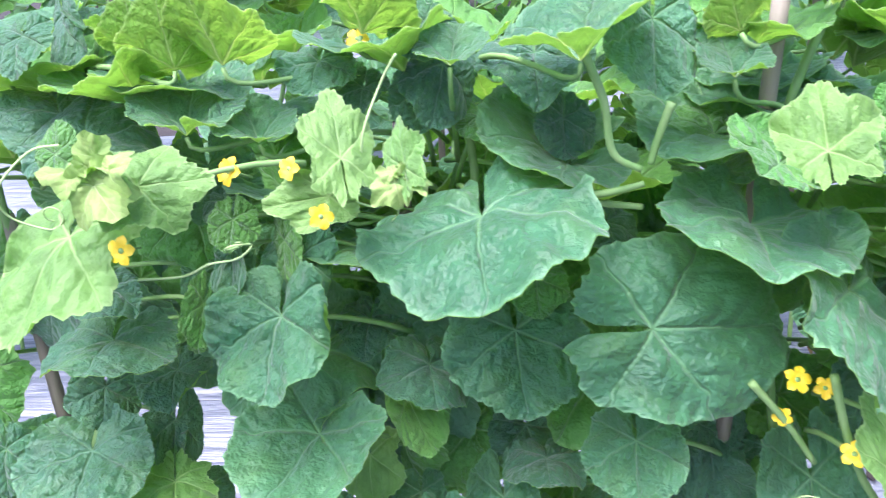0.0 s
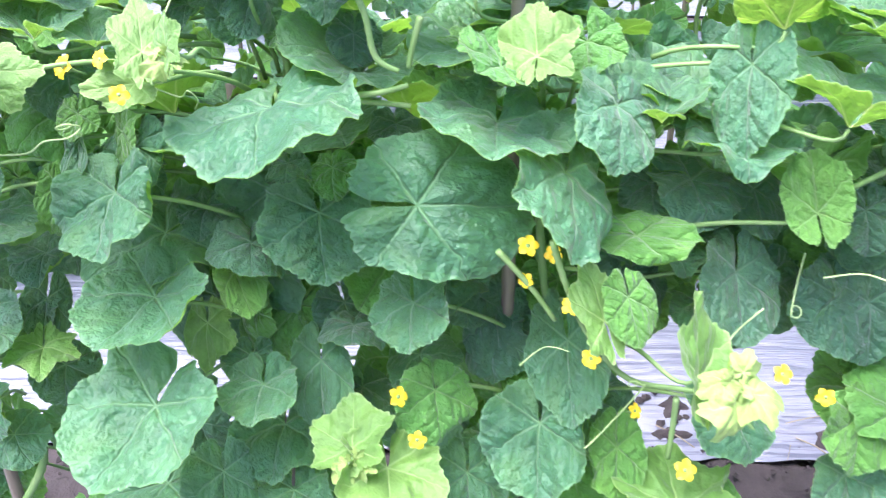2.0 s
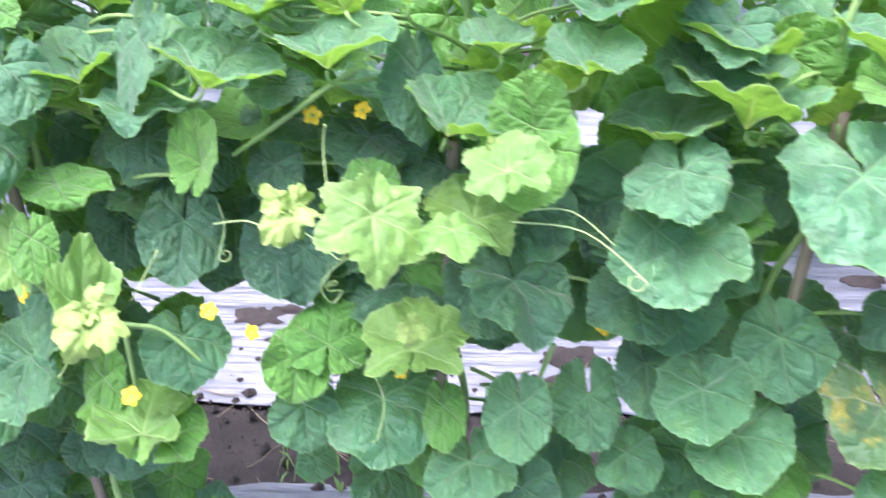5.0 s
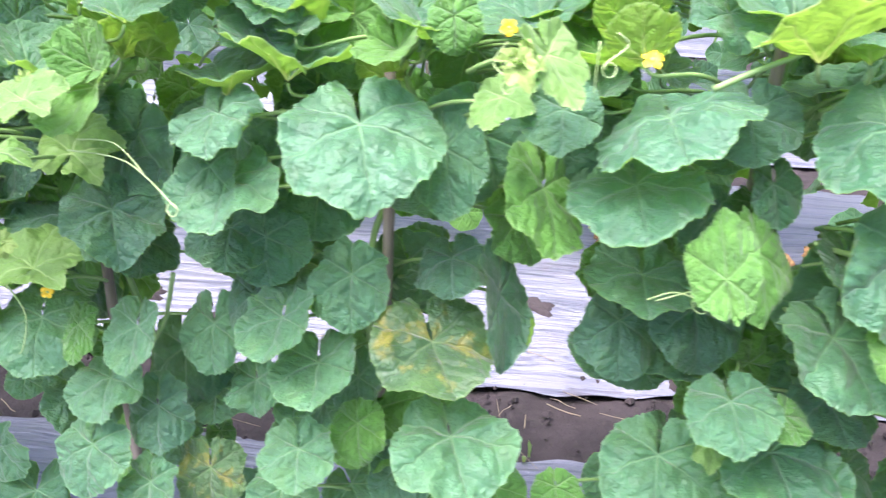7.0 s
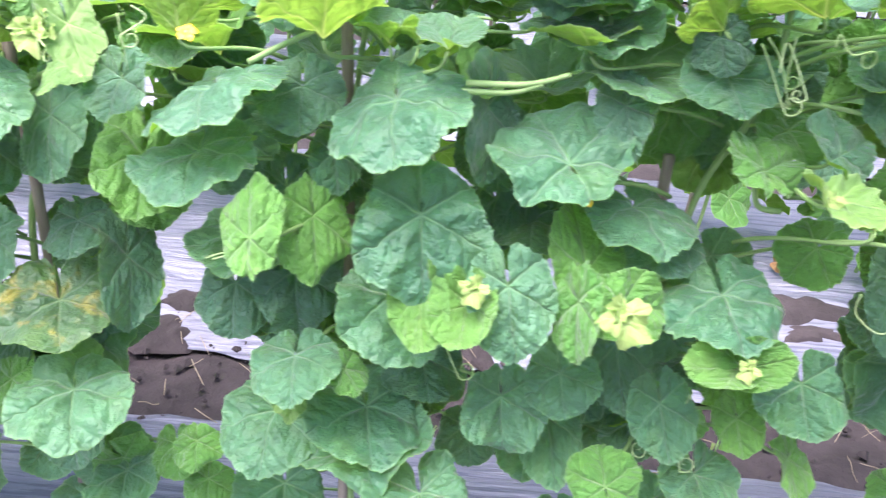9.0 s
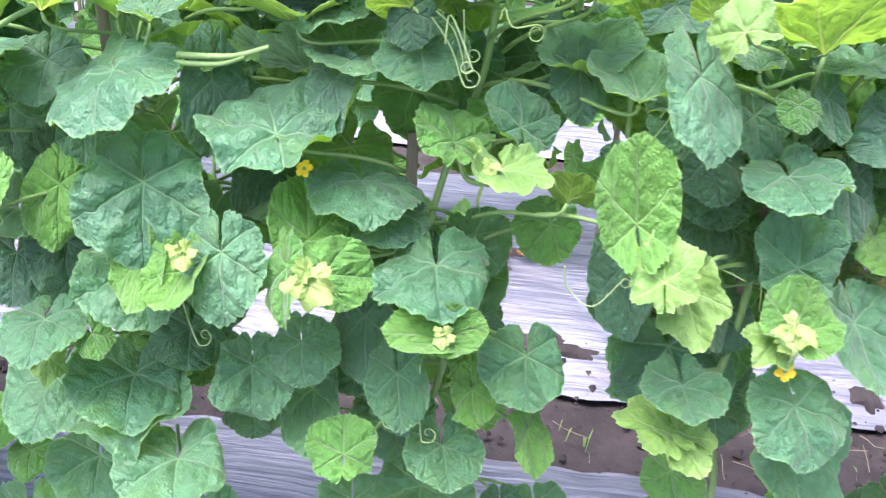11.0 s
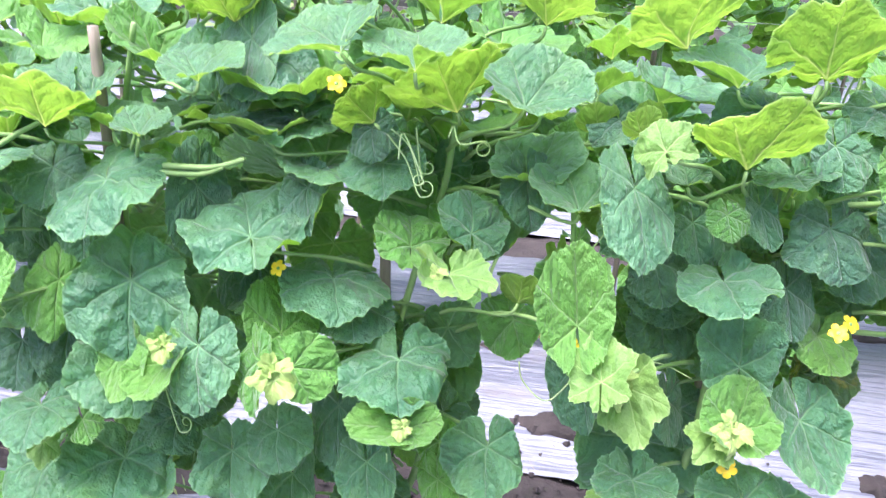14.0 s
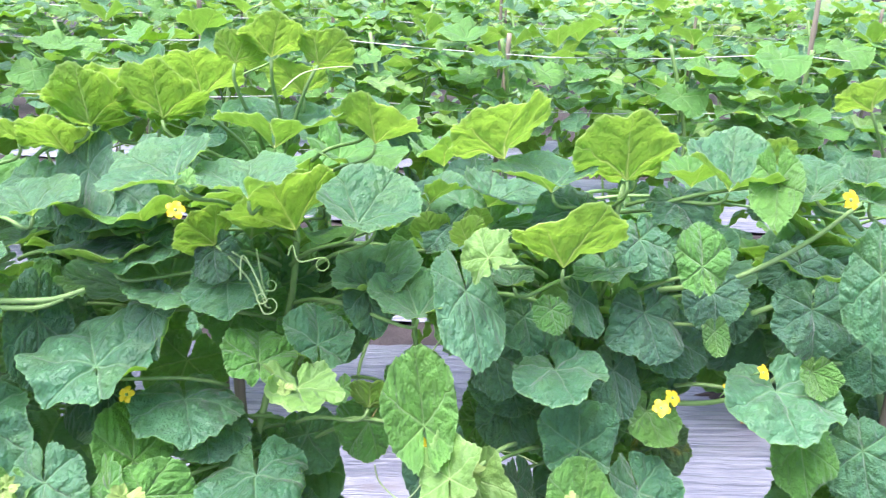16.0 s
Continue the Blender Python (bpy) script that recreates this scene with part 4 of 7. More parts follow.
leaf(1.824, 0.839, 0.977, -10, 5, 81, 0.116, "h")
leaf(1.830, 0.945, 0.750, -58, -44, 161, 0.136, "h")
leaf(1.834, 0.806, 0.865, -54, -5, 157, 0.164, "m")
leaf(1.834, 0.806, 1.089, -5, 5, -85, 0.111, "f")
leaf(1.834, 0.996, 0.863, -52, -46, 162, 0.092, "g")
leaf(1.838, 1.000, 0.776, -49, -1, 179, 0.127, "d")
leaf(1.842, 0.929, 0.804, -84, 22, 161, 0.120, "m")
leaf(1.850, 0.805, 0.829, -73, 4, -167, 0.127, "d")
leaf(1.875, 1.068, 0.942, 16, -1, 92, 0.152, "h")
leaf(1.891, 1.090, 1.074, -11, 1, 117, 0.150, "f")
leaf(1.897, 0.863, 0.844, -67, 30, -173, 0.123, "h")
leaf(1.906, 0.837, 0.186, -55, 14, -178, 0.162, "d")
leaf(1.897, 0.797, 0.172, -38, 39, -148, 0.112, "m")
leaf(1.912, 0.916, 1.070, -4, 15, -120, 0.164, "h")
leaf(1.920, 0.799, 1.070, -15, 7, -145, 0.169, "f")
leaf(1.942, 0.815, 0.865, -63, -17, -162, 0.144, "d")
leaf(1.947, 0.921, 0.678, -55, -46, 175, 0.160, "m")
leaf(1.948, 0.933, 0.696, -67, 34, 175, 0.129, "d")
leaf(1.965, 0.967, 0.975, -44, 34, -168, 0.148, "g")
leaf(1.966, 1.044, 1.044, 11, -17, 144, 0.131, "h")
leaf(1.972, 1.008, 1.037, -6, 6, 96, 0.119, "f")
leaf(1.972, 1.059, 0.918, 4, -15, 158, 0.158, "f")
leaf(1.978, 0.790, 0.881, -76, 1, 161, 0.159, "m")
leaf(1.981, 0.801, 1.107, -2, 6, 117, 0.141, "f")
leaf(1.999, 0.877, 1.095, -7, 0, 139, 0.139, "h")
leaf(2.020, 1.003, 0.860, -73, -38, 162, 0.122, "g")
leaf(2.026, 1.084, 0.972, 14, -15, 132, 0.134, "f")
leaf(2.055, 0.783, 1.017, 5, 17, 64, 0.156, "h")
leaf(2.043, 0.902, 1.114, 14, 17, 70, 0.138, "h")
leaf(2.047, 0.869, 0.856, -52, -33, 134, 0.127, "d")
leaf(2.051, 0.846, 1.112, 14, -1, -143, 0.115, "f")
leaf(2.057, 0.876, 0.921, -57, -7, -162, 0.096, "d")
leaf(2.071, 0.967, 0.904, -51, -14, 149, 0.149, "h")
leaf(2.075, 0.809, 0.831, -66, -12, -166, 0.156, "m")
leaf(2.082, 0.778, 0.484, -81, -21, 158, 0.159, "m")
leaf(2.096, 0.888, 1.002, -59, 12, -157, 0.138, "m")
leaf(2.098, 0.935, 0.941, -65, -28, 148, 0.101, "g")
leaf(2.109, 0.848, 0.866, -72, 13, 164, 0.125, "d")
leaf(2.114, 0.885, 0.421, -81, -25, 157, 0.123, "d")
leaf(2.117, 0.827, 1.028, -72, 52, -169, 0.097, "h")
leaf(2.153, 0.889, 0.502, -70, -4, 158, 0.137, "m")
leaf(2.149, 0.769, 0.472, -43, 42, -152, 0.163, "g")
leaf(2.163, 0.964, 0.880, -54, 6, -158, 0.137, "g")
leaf(2.164, 0.907, 0.819, -55, -45, 151, 0.157, "g")
leaf(2.170, 0.895, 0.848, -53, 34, 180, 0.145, "d")
leaf(2.184, 0.894, 1.022, -17, -12, 151, 0.136, "f")
leaf(2.188, 0.850, 0.682, -82, 20, 177, 0.144, "d")
leaf(2.188, 0.883, 0.655, -44, 49, -166, 0.124, "g")
leaf(2.197, 0.903, 0.973, -12, 19, -149, 0.164, "h")
leaf(2.203, 0.930, 0.639, -53, -49, 172, 0.138, "d")
leaf(2.204, 0.785, 0.299, -65, 18, -149, 0.130, "m")
leaf(2.204, 0.814, 0.506, -70, 2, 159, 0.153, "m")
leaf(2.210, 0.762, 1.012, 19, 6, 87, 0.153, "f")
leaf(2.227, 0.821, 0.561, -82, 49, -152, 0.124, "d")
leaf(2.231, 0.856, 0.850, -51, 47, -166, 0.111, "d")
leaf(2.235, 0.769, 0.302, -83, 33, -170, 0.124, "g")
leaf(2.236, 1.031, 1.113, -3, -12, -122, 0.124, "f")
leaf(2.258, 0.928, 0.979, -73, 37, -148, 0.144, "d")
leaf(2.285, 0.754, 0.915, -61, -45, 166, 0.144, "m")
leaf(2.303, 0.903, 1.107, 20, 6, 78, 0.162, "h")
leaf(2.304, 0.897, 0.827, -55, 20, -157, 0.131, "g")
leaf(2.341, 0.968, 1.026, -4, 2, -133, 0.151, "h")
leaf(2.342, 0.788, 1.033, -22, -2, 112, 0.137, "f")
leaf(2.351, 0.896, 1.009, -20, 11, -127, 0.152, "f")
leaf(2.376, 1.018, 0.942, -19, 12, 137, 0.131, "h")
leaf(2.377, 0.812, 0.926, -16, -7, -90, 0.134, "h")
leaf(2.380, 0.961, 0.988, -12, 15, -125, 0.150, "f")
leaf(2.381, 0.858, 1.045, -17, 17, 179, 0.140, "f")
leaf(2.362, 0.744, 0.161, -68, 4, -175, 0.168, "m")
leaf(2.384, 0.846, 1.013, -2, -14, -110, 0.137, "f")
leaf(2.386, 0.821, 0.976, -61, 41, -145, 0.132, "m")
leaf(2.394, 0.881, 1.037, -10, -15, 176, 0.129, "h")
leaf(2.396, 0.988, 1.088, 9, -14, -168, 0.156, "h")
leaf(2.402, 0.842, 0.973, -41, 40, -132, 0.123, "m")
leaf(2.415, 0.894, 0.907, -62, -6, 162, 0.128, "g")
leaf(2.426, 0.973, 1.032, 3, 12, -139, 0.132, "h")
leaf(2.433, 0.934, 1.088, -3, -9, -90, 0.118, "f")
leaf(2.437, 0.979, 1.050, -11, 1, 122, 0.153, "f")
leaf(2.439, 0.760, 0.990, -15, 5, 109, 0.152, "h")
leaf(2.441, 0.768, 0.892, -70, 2, 178, 0.146, "m")
leaf(2.443, 0.828, 0.844, -50, 15, -153, 0.106, "m")
leaf(2.445, 0.849, 0.871, -84, 2, 163, 0.118, "g")
leaf(2.437, 0.736, 0.224, -71, -6, -160, 0.110, "g")
leaf(2.448, 0.780, 0.889, -75, -30, -175, 0.141, "m")
leaf(2.455, 0.876, 0.911, -56, 3, 174, 0.106, "g")
leaf(2.474, 0.868, 0.687, -70, -33, 177, 0.094, "g")
leaf(2.480, 0.852, 0.157, -74, 32, -151, 0.122, "m")
leaf(2.480, 0.800, 1.106, -9, 6, -94, 0.143, "h")
leaf(2.486, 1.016, 1.075, 6, 13, 149, 0.160, "f")
leaf(2.495, 0.853, 0.685, -59, 33, -164, 0.117, "m")
leaf(2.510, 1.003, 1.052, -2, 10, -95, 0.137, "f")
leaf(2.510, 0.782, 0.618, -58, -28, 154, 0.124, "m")
leaf(2.517, 0.786, 0.383, -79, -24, -171, 0.113, "m")
leaf(2.522, 0.986, 0.930, 12, -17, 107, 0.119, "f")
leaf(2.527, 0.828, 0.750, -63, -10, 171, 0.092, "d")
leaf(2.533, 0.885, 1.139, -12, 7, -131, 0.164, "f")
leaf(2.533, 0.818, 0.645, -66, 30, 172, 0.163, "m")
leaf(2.544, 0.819, 0.744, -46, -36, 154, 0.121, "h")
leaf(2.586, 0.934, 0.809, -57, -21, -177, 0.147, "m")
leaf(2.587, 0.921, 0.690, -62, -46, 168, 0.117, "g")
leaf(2.589, 0.850, 0.598, -67, -9, 163, 0.130, "g")
leaf(2.596, 0.712, 1.074, -12, -12, 123, 0.133, "f")
leaf(2.606, 0.935, 1.055, 13, 6, 78, 0.129, "h")
leaf(2.609, 0.696, 0.152, -76, 15, -165, 0.146, "m")
leaf(2.613, 0.812, 0.666, -41, -30, 141, 0.121, "g")
leaf(2.625, 0.878, 0.752, -81, -5, -176, 0.095, "m")
leaf(2.625, 0.854, 0.767, -60, -51, 179, 0.105, "m")
leaf(2.631, 0.894, 0.541, -43, 29, -152, 0.132, "m")
leaf(2.633, 0.731, 0.627, -53, 2, -165, 0.128, "g")
leaf(2.638, 0.708, 0.653, -73, 8, -154, 0.102, "g")
leaf(2.638, 0.780, 0.534, -49, 36, -177, 0.138, "g")
leaf(2.640, 0.913, 1.000, -16, -2, 105, 0.112, "f")
leaf(2.648, 0.715, 0.624, -56, -27, 138, 0.134, "m")
leaf(2.667, 0.755, 1.117, 7, -25, 126, 0.116, "h")
leaf(2.673, 0.785, 0.598, -50, -39, 175, 0.120, "g")
leaf(2.680, 0.914, 1.028, -55, -21, 167, 0.109, "d")
leaf(2.682, 0.795, 0.631, -61, 29, -150, 0.126, "d")
leaf(2.692, 0.751, 0.990, -18, 13, 103, 0.133, "f")
leaf(2.705, 0.878, 0.934, -60, -41, 177, 0.124, "d")
leaf(2.712, 0.898, 0.964, 15, -10, 154, 0.156, "h")
leaf(2.722, 0.701, 0.771, -80, -24, -163, 0.169, "m")
leaf(2.726, 0.769, 0.694, -77, -39, 151, 0.145, "g")
leaf(2.727, 0.874, 1.042, 4, 11, 84, 0.146, "f")
leaf(2.729, 0.772, 0.989, -77, -24, 178, 0.110, "m")
leaf(2.737, 0.691, 0.999, -13, -4, -139, 0.112, "h")
leaf(2.746, 0.882, 1.081, 0, 7, -153, 0.122, "h")
leaf(2.750, 0.889, 0.972, -15, -12, -141, 0.126, "f")
leaf(2.762, 0.906, 0.982, -56, 1, 174, 0.091, "g")
leaf(2.763, 0.973, 0.930, -1, -13, 163, 0.131, "h")
leaf(2.769, 0.927, 1.017, 2, -6, -92, 0.144, "f")
leaf(2.778, 0.909, 0.918, -58, 21, -158, 0.142, "m")
leaf(2.784, 0.887, 1.043, -9, -4, 95, 0.152, "h")
leaf(2.785, 0.874, 0.919, -52, -4, 155, 0.113, "d")
leaf(2.793, 0.950, 1.118, -3, 26, -145, 0.111, "f")
leaf(2.806, 0.807, 1.107, -7, 16, -127, 0.127, "f")
leaf(2.811, 0.990, 1.020, -1, -7, -84, 0.151, "h")
leaf(2.816, 0.683, 1.081, -16, -17, -113, 0.144, "h")
leaf(2.819, 0.687, 0.837, -57, 0, 162, 0.097, "g")
leaf(2.826, 0.689, 0.162, -52, -18, 162, 0.143, "m")
leaf(2.828, 0.908, 0.927, -4, -7, -130, 0.123, "h")
leaf(2.828, 0.833, 0.947, -75, -13, 167, 0.148, "g")
leaf(2.837, 0.784, 0.970, -7, -9, 114, 0.141, "f")
leaf(2.857, 0.727, 0.207, -66, -42, 175, 0.149, "d")
leaf(2.885, 0.677, 1.095, 2, 7, -158, 0.131, "h")
leaf(2.886, 0.777, 1.081, 7, 16, -129, 0.166, "h")
leaf(2.891, 0.806, 0.867, -77, -20, -170, 0.127, "g")
leaf(2.910, 0.686, 1.023, -17, 13, -115, 0.160, "f")
leaf(2.933, 0.912, 1.018, -65, 51, -170, 0.137, "m")
leaf(2.943, 0.707, 0.637, -76, -46, 170, 0.111, "g")
leaf(2.950, 0.985, 0.977, -13, 3, 117, 0.136, "f")
leaf(2.951, 0.829, 0.603, -69, 17, 164, 0.103, "d")
leaf(2.954, 0.987, 1.046, -9, -18, -113, 0.147, "f")
leaf(2.956, 0.743, 0.601, -51, -23, 144, 0.150, "d")
leaf(2.957, 0.684, 0.612, -70, -24, -178, 0.117, "d")
leaf(2.962, 0.976, 1.010, -7, 19, -173, 0.122, "f")
leaf(2.976, 0.691, 0.253, -72, -19, -177, 0.130, "d")
leaf(2.978, 0.696, 0.748, -42, 37, -162, 0.167, "d")
leaf(2.978, 0.826, 1.006, -66, 13, -165, 0.132, "m")
leaf(2.980, 0.733, 0.985, -78, 45, -158, 0.123, "g")
leaf(2.981, 0.875, 0.940, -81, 13, 177, 0.143, "g")
leaf(2.981, 0.824, 0.711, -59, 9, -163, 0.152, "m")
leaf(2.982, 0.698, 0.509, -37, -48, 154, 0.122, "d")
leaf(3.007, 0.711, 1.082, 8, 9, 69, 0.162, "f")
leaf(3.009, 0.820, 1.091, -28, -2, -139, 0.128, "h")
leaf(3.014, 0.709, 1.117, 14, 17, -126, 0.160, "h")
leaf(3.021, 0.903, 0.522, -42, -48, 163, 0.143, "h")
leaf(3.024, 0.905, 1.090, -13, -5, -96, 0.159, "h")
leaf(3.029, 0.776, 0.996, -69, -6, 173, 0.136, "m")
leaf(3.036, 0.806, 0.160, -56, 52, -176, 0.160, "m")
leaf(3.038, 0.842, 0.668, -71, 19, -171, 0.120, "m")
leaf(3.039, 0.785, 0.721, -58, 17, -180, 0.169, "m")
leaf(3.046, 0.980, 0.931, -7, 16, -114, 0.157, "f")
leaf(3.047, 0.801, 1.036, -1, -12, -102, 0.157, "h")
leaf(3.057, 0.775, 0.654, -60, -13, -165, 0.137, "d")
leaf(3.061, 0.886, 0.928, -68, -29, 158, 0.149, "d")
leaf(3.068, 0.856, 0.896, -72, -12, 157, 0.119, "h")
leaf(3.071, 0.739, 0.790, -50, 43, -172, 0.096, "m")
leaf(3.077, 0.690, 0.685, -70, -40, 156, 0.113, "d")
leaf(3.080, 0.872, 1.082, 10, 12, 176, 0.131, "f")
leaf(3.085, 0.856, 0.932, -61, 1, -155, 0.140, "m")
leaf(3.088, 0.807, 0.984, 7, 5, -107, 0.124, "f")
leaf(3.094, 0.795, 0.489, -82, -37, 149, 0.127, "g")
leaf(3.102, 0.872, 1.148, -19, 6, -107, 0.147, "h")
leaf(3.119, 0.792, 1.020, -77, -16, 158, 0.112, "d")
leaf(3.132, 0.919, 0.916, -60, 31, -152, 0.098, "m")
leaf(3.135, 0.931, 0.955, 6, 7, 120, 0.130, "f")
leaf(3.159, 1.000, 1.046, 4, 16, 165, 0.130, "f")
leaf(3.207, 0.740, 0.328, -70, 13, -169, 0.116, "m")
leaf(3.209, 0.846, 1.003, -81, 17, -164, 0.110, "g")
leaf(3.215, 0.872, 1.018, -68, -39, 153, 0.128, "d")
leaf(3.227, 0.976, 1.048, -4, -2, -122, 0.141, "f")
leaf(3.232, 0.846, 1.022, -66, -2, 165, 0.135, "g")
leaf(3.249, 1.020, 0.995, -14, 9, 75, 0.137, "f")
leaf(3.252, 0.881, 1.147, 4, 7, -114, 0.122, "h")
leaf(3.266, 0.823, 1.024, 10, -10, -71, 0.162, "f")
leaf(3.296, 0.897, 0.936, -39, -37, 129, 0.128, "h")
leaf(3.299, 0.831, 0.976, -6, 12, 165, 0.163, "f")
leaf(3.302, 0.714, 1.049, -15, -5, 129, 0.118, "h")
leaf(3.302, 0.719, 1.050, 2, -4, -92, 0.115, "h")
leaf(3.308, 0.766, 1.119, -20, -3, -116, 0.137, "f")
leaf(3.311, 0.768, 1.085, -8, -20, 116, 0.169, "f")
leaf(3.315, 0.777, 0.796, -63, 30, -174, 0.094, "g")
leaf(3.322, 0.786, 0.952, -55, 17, -177, 0.094, "h")
leaf(3.323, 0.709, 0.657, -73, 5, -153, 0.145, "m")
leaf(3.324, 0.775, 0.681, -49, 26, -135, 0.106, "d")
leaf(3.337, 0.798, 0.830, -61, 42, -170, 0.111, "m")
leaf(3.339, 0.689, 0.685, -76, 27, -178, 0.168, "m")
leaf(3.345, 0.684, 0.986, -18, 7, 84, 0.147, "f")
leaf(3.349, 0.790, 0.659, -57, -45, 173, 0.112, "d")
leaf(3.361, 0.875, 0.814, -33, 38, -130, 0.113, "g")
leaf(3.369, 0.674, 0.917, -9, 4, -91, 0.153, "f")
leaf(3.369, 0.816, 0.895, -82, 4, -159, 0.119, "m")
leaf(3.377, 0.829, 0.940, -37, -39, 164, 0.094, "d")
leaf(3.391, 0.827, 0.581, -56, 12, 175, 0.152, "d")
leaf(3.396, 0.749, 0.308, -79, -50, 179, 0.149, "m")
leaf(3.402, 0.756, 0.813, -39, -32, 136, 0.128, "g")
leaf(3.402, 0.883, 1.025, -65, -15, 171, 0.104, "m")
leaf(3.412, 0.888, 0.991, -13, 12, 93, 0.124, "f")
leaf(3.418, 0.803, 0.621, -68, 16, -178, 0.148, "d")
leaf(3.418, 0.907, 0.840, -61, 3, -166, 0.116, "h")
leaf(3.423, 0.741, 0.673, -68, -21, -170, 0.116, "g")
leaf(3.425, 0.822, 0.983, -63, 44, -160, 0.149, "m")
leaf(3.428, 0.826, 1.065, 11, 9, -153, 0.143, "h")
leaf(3.431, 0.999, 0.909, 4, 22, 170, 0.122, "h")
leaf(3.438, 0.899, 0.890, -45, 32, -141, 0.135, "g")
leaf(3.452, 0.920, 0.750, -56, 36, -168, 0.144, "m")
leaf(3.455, 0.931, 0.510, -35, -51, 156, 0.127, "h")
leaf(3.460, 0.704, 0.979, -10, 14, 153, 0.161, "h")
leaf(3.462, 0.758, 0.743, -46, 19, -165, 0.138, "h")
leaf(3.467, 0.963, 0.728, -44, -39, 158, 0.150, "g")
leaf(3.473, 0.766, 0.176, -58, 36, -163, 0.146, "m")
leaf(3.474, 0.804, 0.770, -63, 18, -153, 0.144, "m")
leaf(3.481, 0.787, 1.022, -54, 21, -177, 0.118, "d")
leaf(3.481, 0.838, 0.519, -64, -29, 145, 0.130, "m")
leaf(3.483, 0.875, 0.186, -62, -2, -170, 0.122, "m")
leaf(3.494, 0.831, 0.765, -57, -22, 179, 0.139, "g")
leaf(3.501, 0.842, 0.925, -80, 23, -177, 0.102, "d")
leaf(3.503, 0.879, 0.957, -55, 26, -141, 0.123, "h")
leaf(3.509, 0.875, 0.882, -79, 29, 177, 0.110, "d")
leaf(3.510, 0.812, 0.707, -75, -16, 169, 0.116, "g")
leaf(3.511, 0.918, 0.739, -47, -49, 147, 0.127, "m")
leaf(3.523, 0.798, 0.959, -19, -5, -95, 0.114, "h")
leaf(3.537, 0.894, 1.020, -12, 18, 1, 0.147, "f")
leaf(3.542, 0.886, 0.874, -63, 13, -168, 0.143, "m")
leaf(3.546, 0.844, 1.055, 7, 4, -118, 0.124, "f")
leaf(3.554, 0.937, 0.908, 7, 8, -144, 0.135, "f")
leaf(3.554, 0.784, 1.017, 12, 2, 78, 0.112, "f")
leaf(3.569, 0.796, 0.914, -62, -13, 153, 0.131, "d")
leaf(3.571, 0.855, 0.963, -13, -7, -110, 0.145, "f")
leaf(3.575, 0.900, 0.900, -73, 52, -180, 0.139, "d")
leaf(3.578, 0.842, 1.083, -18, 7, 78, 0.116, "h")
leaf(3.582, 0.894, 0.867, -61, -32, -176, 0.114, "g")
leaf(3.594, 0.891, 0.965, -71, 9, 172, 0.126, "g")
leaf(3.594, 1.027, 1.002, 15, -17, 118, 0.114, "h")
leaf(3.598, 0.759, 0.993, 10, 19, -134, 0.150, "f")
leaf(3.601, 0.841, 1.137, -10, -5, 113, 0.126, "h")
leaf(3.619, 0.885, 0.986, 6, 10, -100, 0.131, "h")
leaf(3.628, 0.794, 0.233, -64, 46, -155, 0.140, "m")
leaf(3.642, 0.722, 0.963, -11, 12, -9, 0.155, "f")
leaf(3.650, 0.809, 0.241, -60, -43, -177, 0.137, "m")
leaf(3.656, 0.805, 0.222, -83, -17, 176, 0.124, "m")
leaf(3.658, 1.004, 0.992, 10, -16, 136, 0.143, "f")
leaf(3.668, 0.764, 0.980, -72, -17, 173, 0.146, "m")
leaf(3.671, 0.859, 0.972, -65, 18, -162, 0.139, "m")
leaf(3.679, 0.831, 0.913, -52, 35, -165, 0.119, "h")
leaf(3.689, 0.872, 0.265, -68, -18, 169, 0.152, "g")
leaf(3.690, 0.910, 1.014, -68, -49, 166, 0.115, "d")
leaf(3.695, 0.885, 0.868, -72, 19, 163, 0.113, "m")
leaf(3.714, 1.036, 1.080, -11, -16, 120, 0.162, "f")
leaf(3.715, 0.861, 0.959, -42, -28, 147, 0.106, "m")
leaf(3.717, 0.733, 1.012, 0, -20, -142, 0.158, "f")
leaf(3.723, 0.826, 0.994, 14, -8, 119, 0.160, "h")
leaf(3.723, 0.880, 1.144, -23, -3, -143, 0.161, "f")
leaf(3.724, 0.732, 0.365, -60, 5, -163, 0.122, "m")
leaf(3.747, 0.835, 1.108, -14, -6, -163, 0.121, "h")
leaf(3.753, 0.855, 1.021, -4, 23, 146, 0.151, "f")
leaf(3.763, 0.893, 0.858, -79, -19, -166, 0.150, "g")
leaf(3.768, 0.920, 0.950, 18, -9, -80, 0.134, "f")
leaf(3.772, 0.814, 1.061, 18, -10, 121, 0.152, "f")
leaf(3.775, 0.880, 0.224, -61, 51, -178, 0.163, "d")
leaf(3.780, 0.811, 0.929, -2, -20, 143, 0.160, "f")
leaf(3.799, 0.822, 1.082, -17, -24, 172, 0.121, "f")
leaf(3.806, 0.836, 0.855, -53, 26, -143, 0.107, "m")
leaf(3.807, 0.862, 1.018, -20, 12, -173, 0.155, "f")
leaf(3.807, 0.842, 0.893, -76, 13, -166, 0.131, "g")
leaf(3.811, 0.851, 0.880, -76, 4, 179, 0.133, "d")
leaf(3.811, 0.775, 0.884, -77, 22, 179, 0.138, "g")
leaf(3.817, 0.865, 0.310, -79, 52, 176, 0.133, "d")
leaf(3.818, 0.721, 0.484, -36, 44, -154, 0.118, "g")
leaf(3.819, 0.889, 0.872, -32, 39, -130, 0.109, "d")
leaf(3.832, 0.753, 0.344, -58, -15, 166, 0.135, "g")
leaf(3.835, 0.863, 0.826, -73, -33, 174, 0.157, "m")
leaf(3.839, 1.055, 0.989, -12, 3, -114, 0.122, "h")
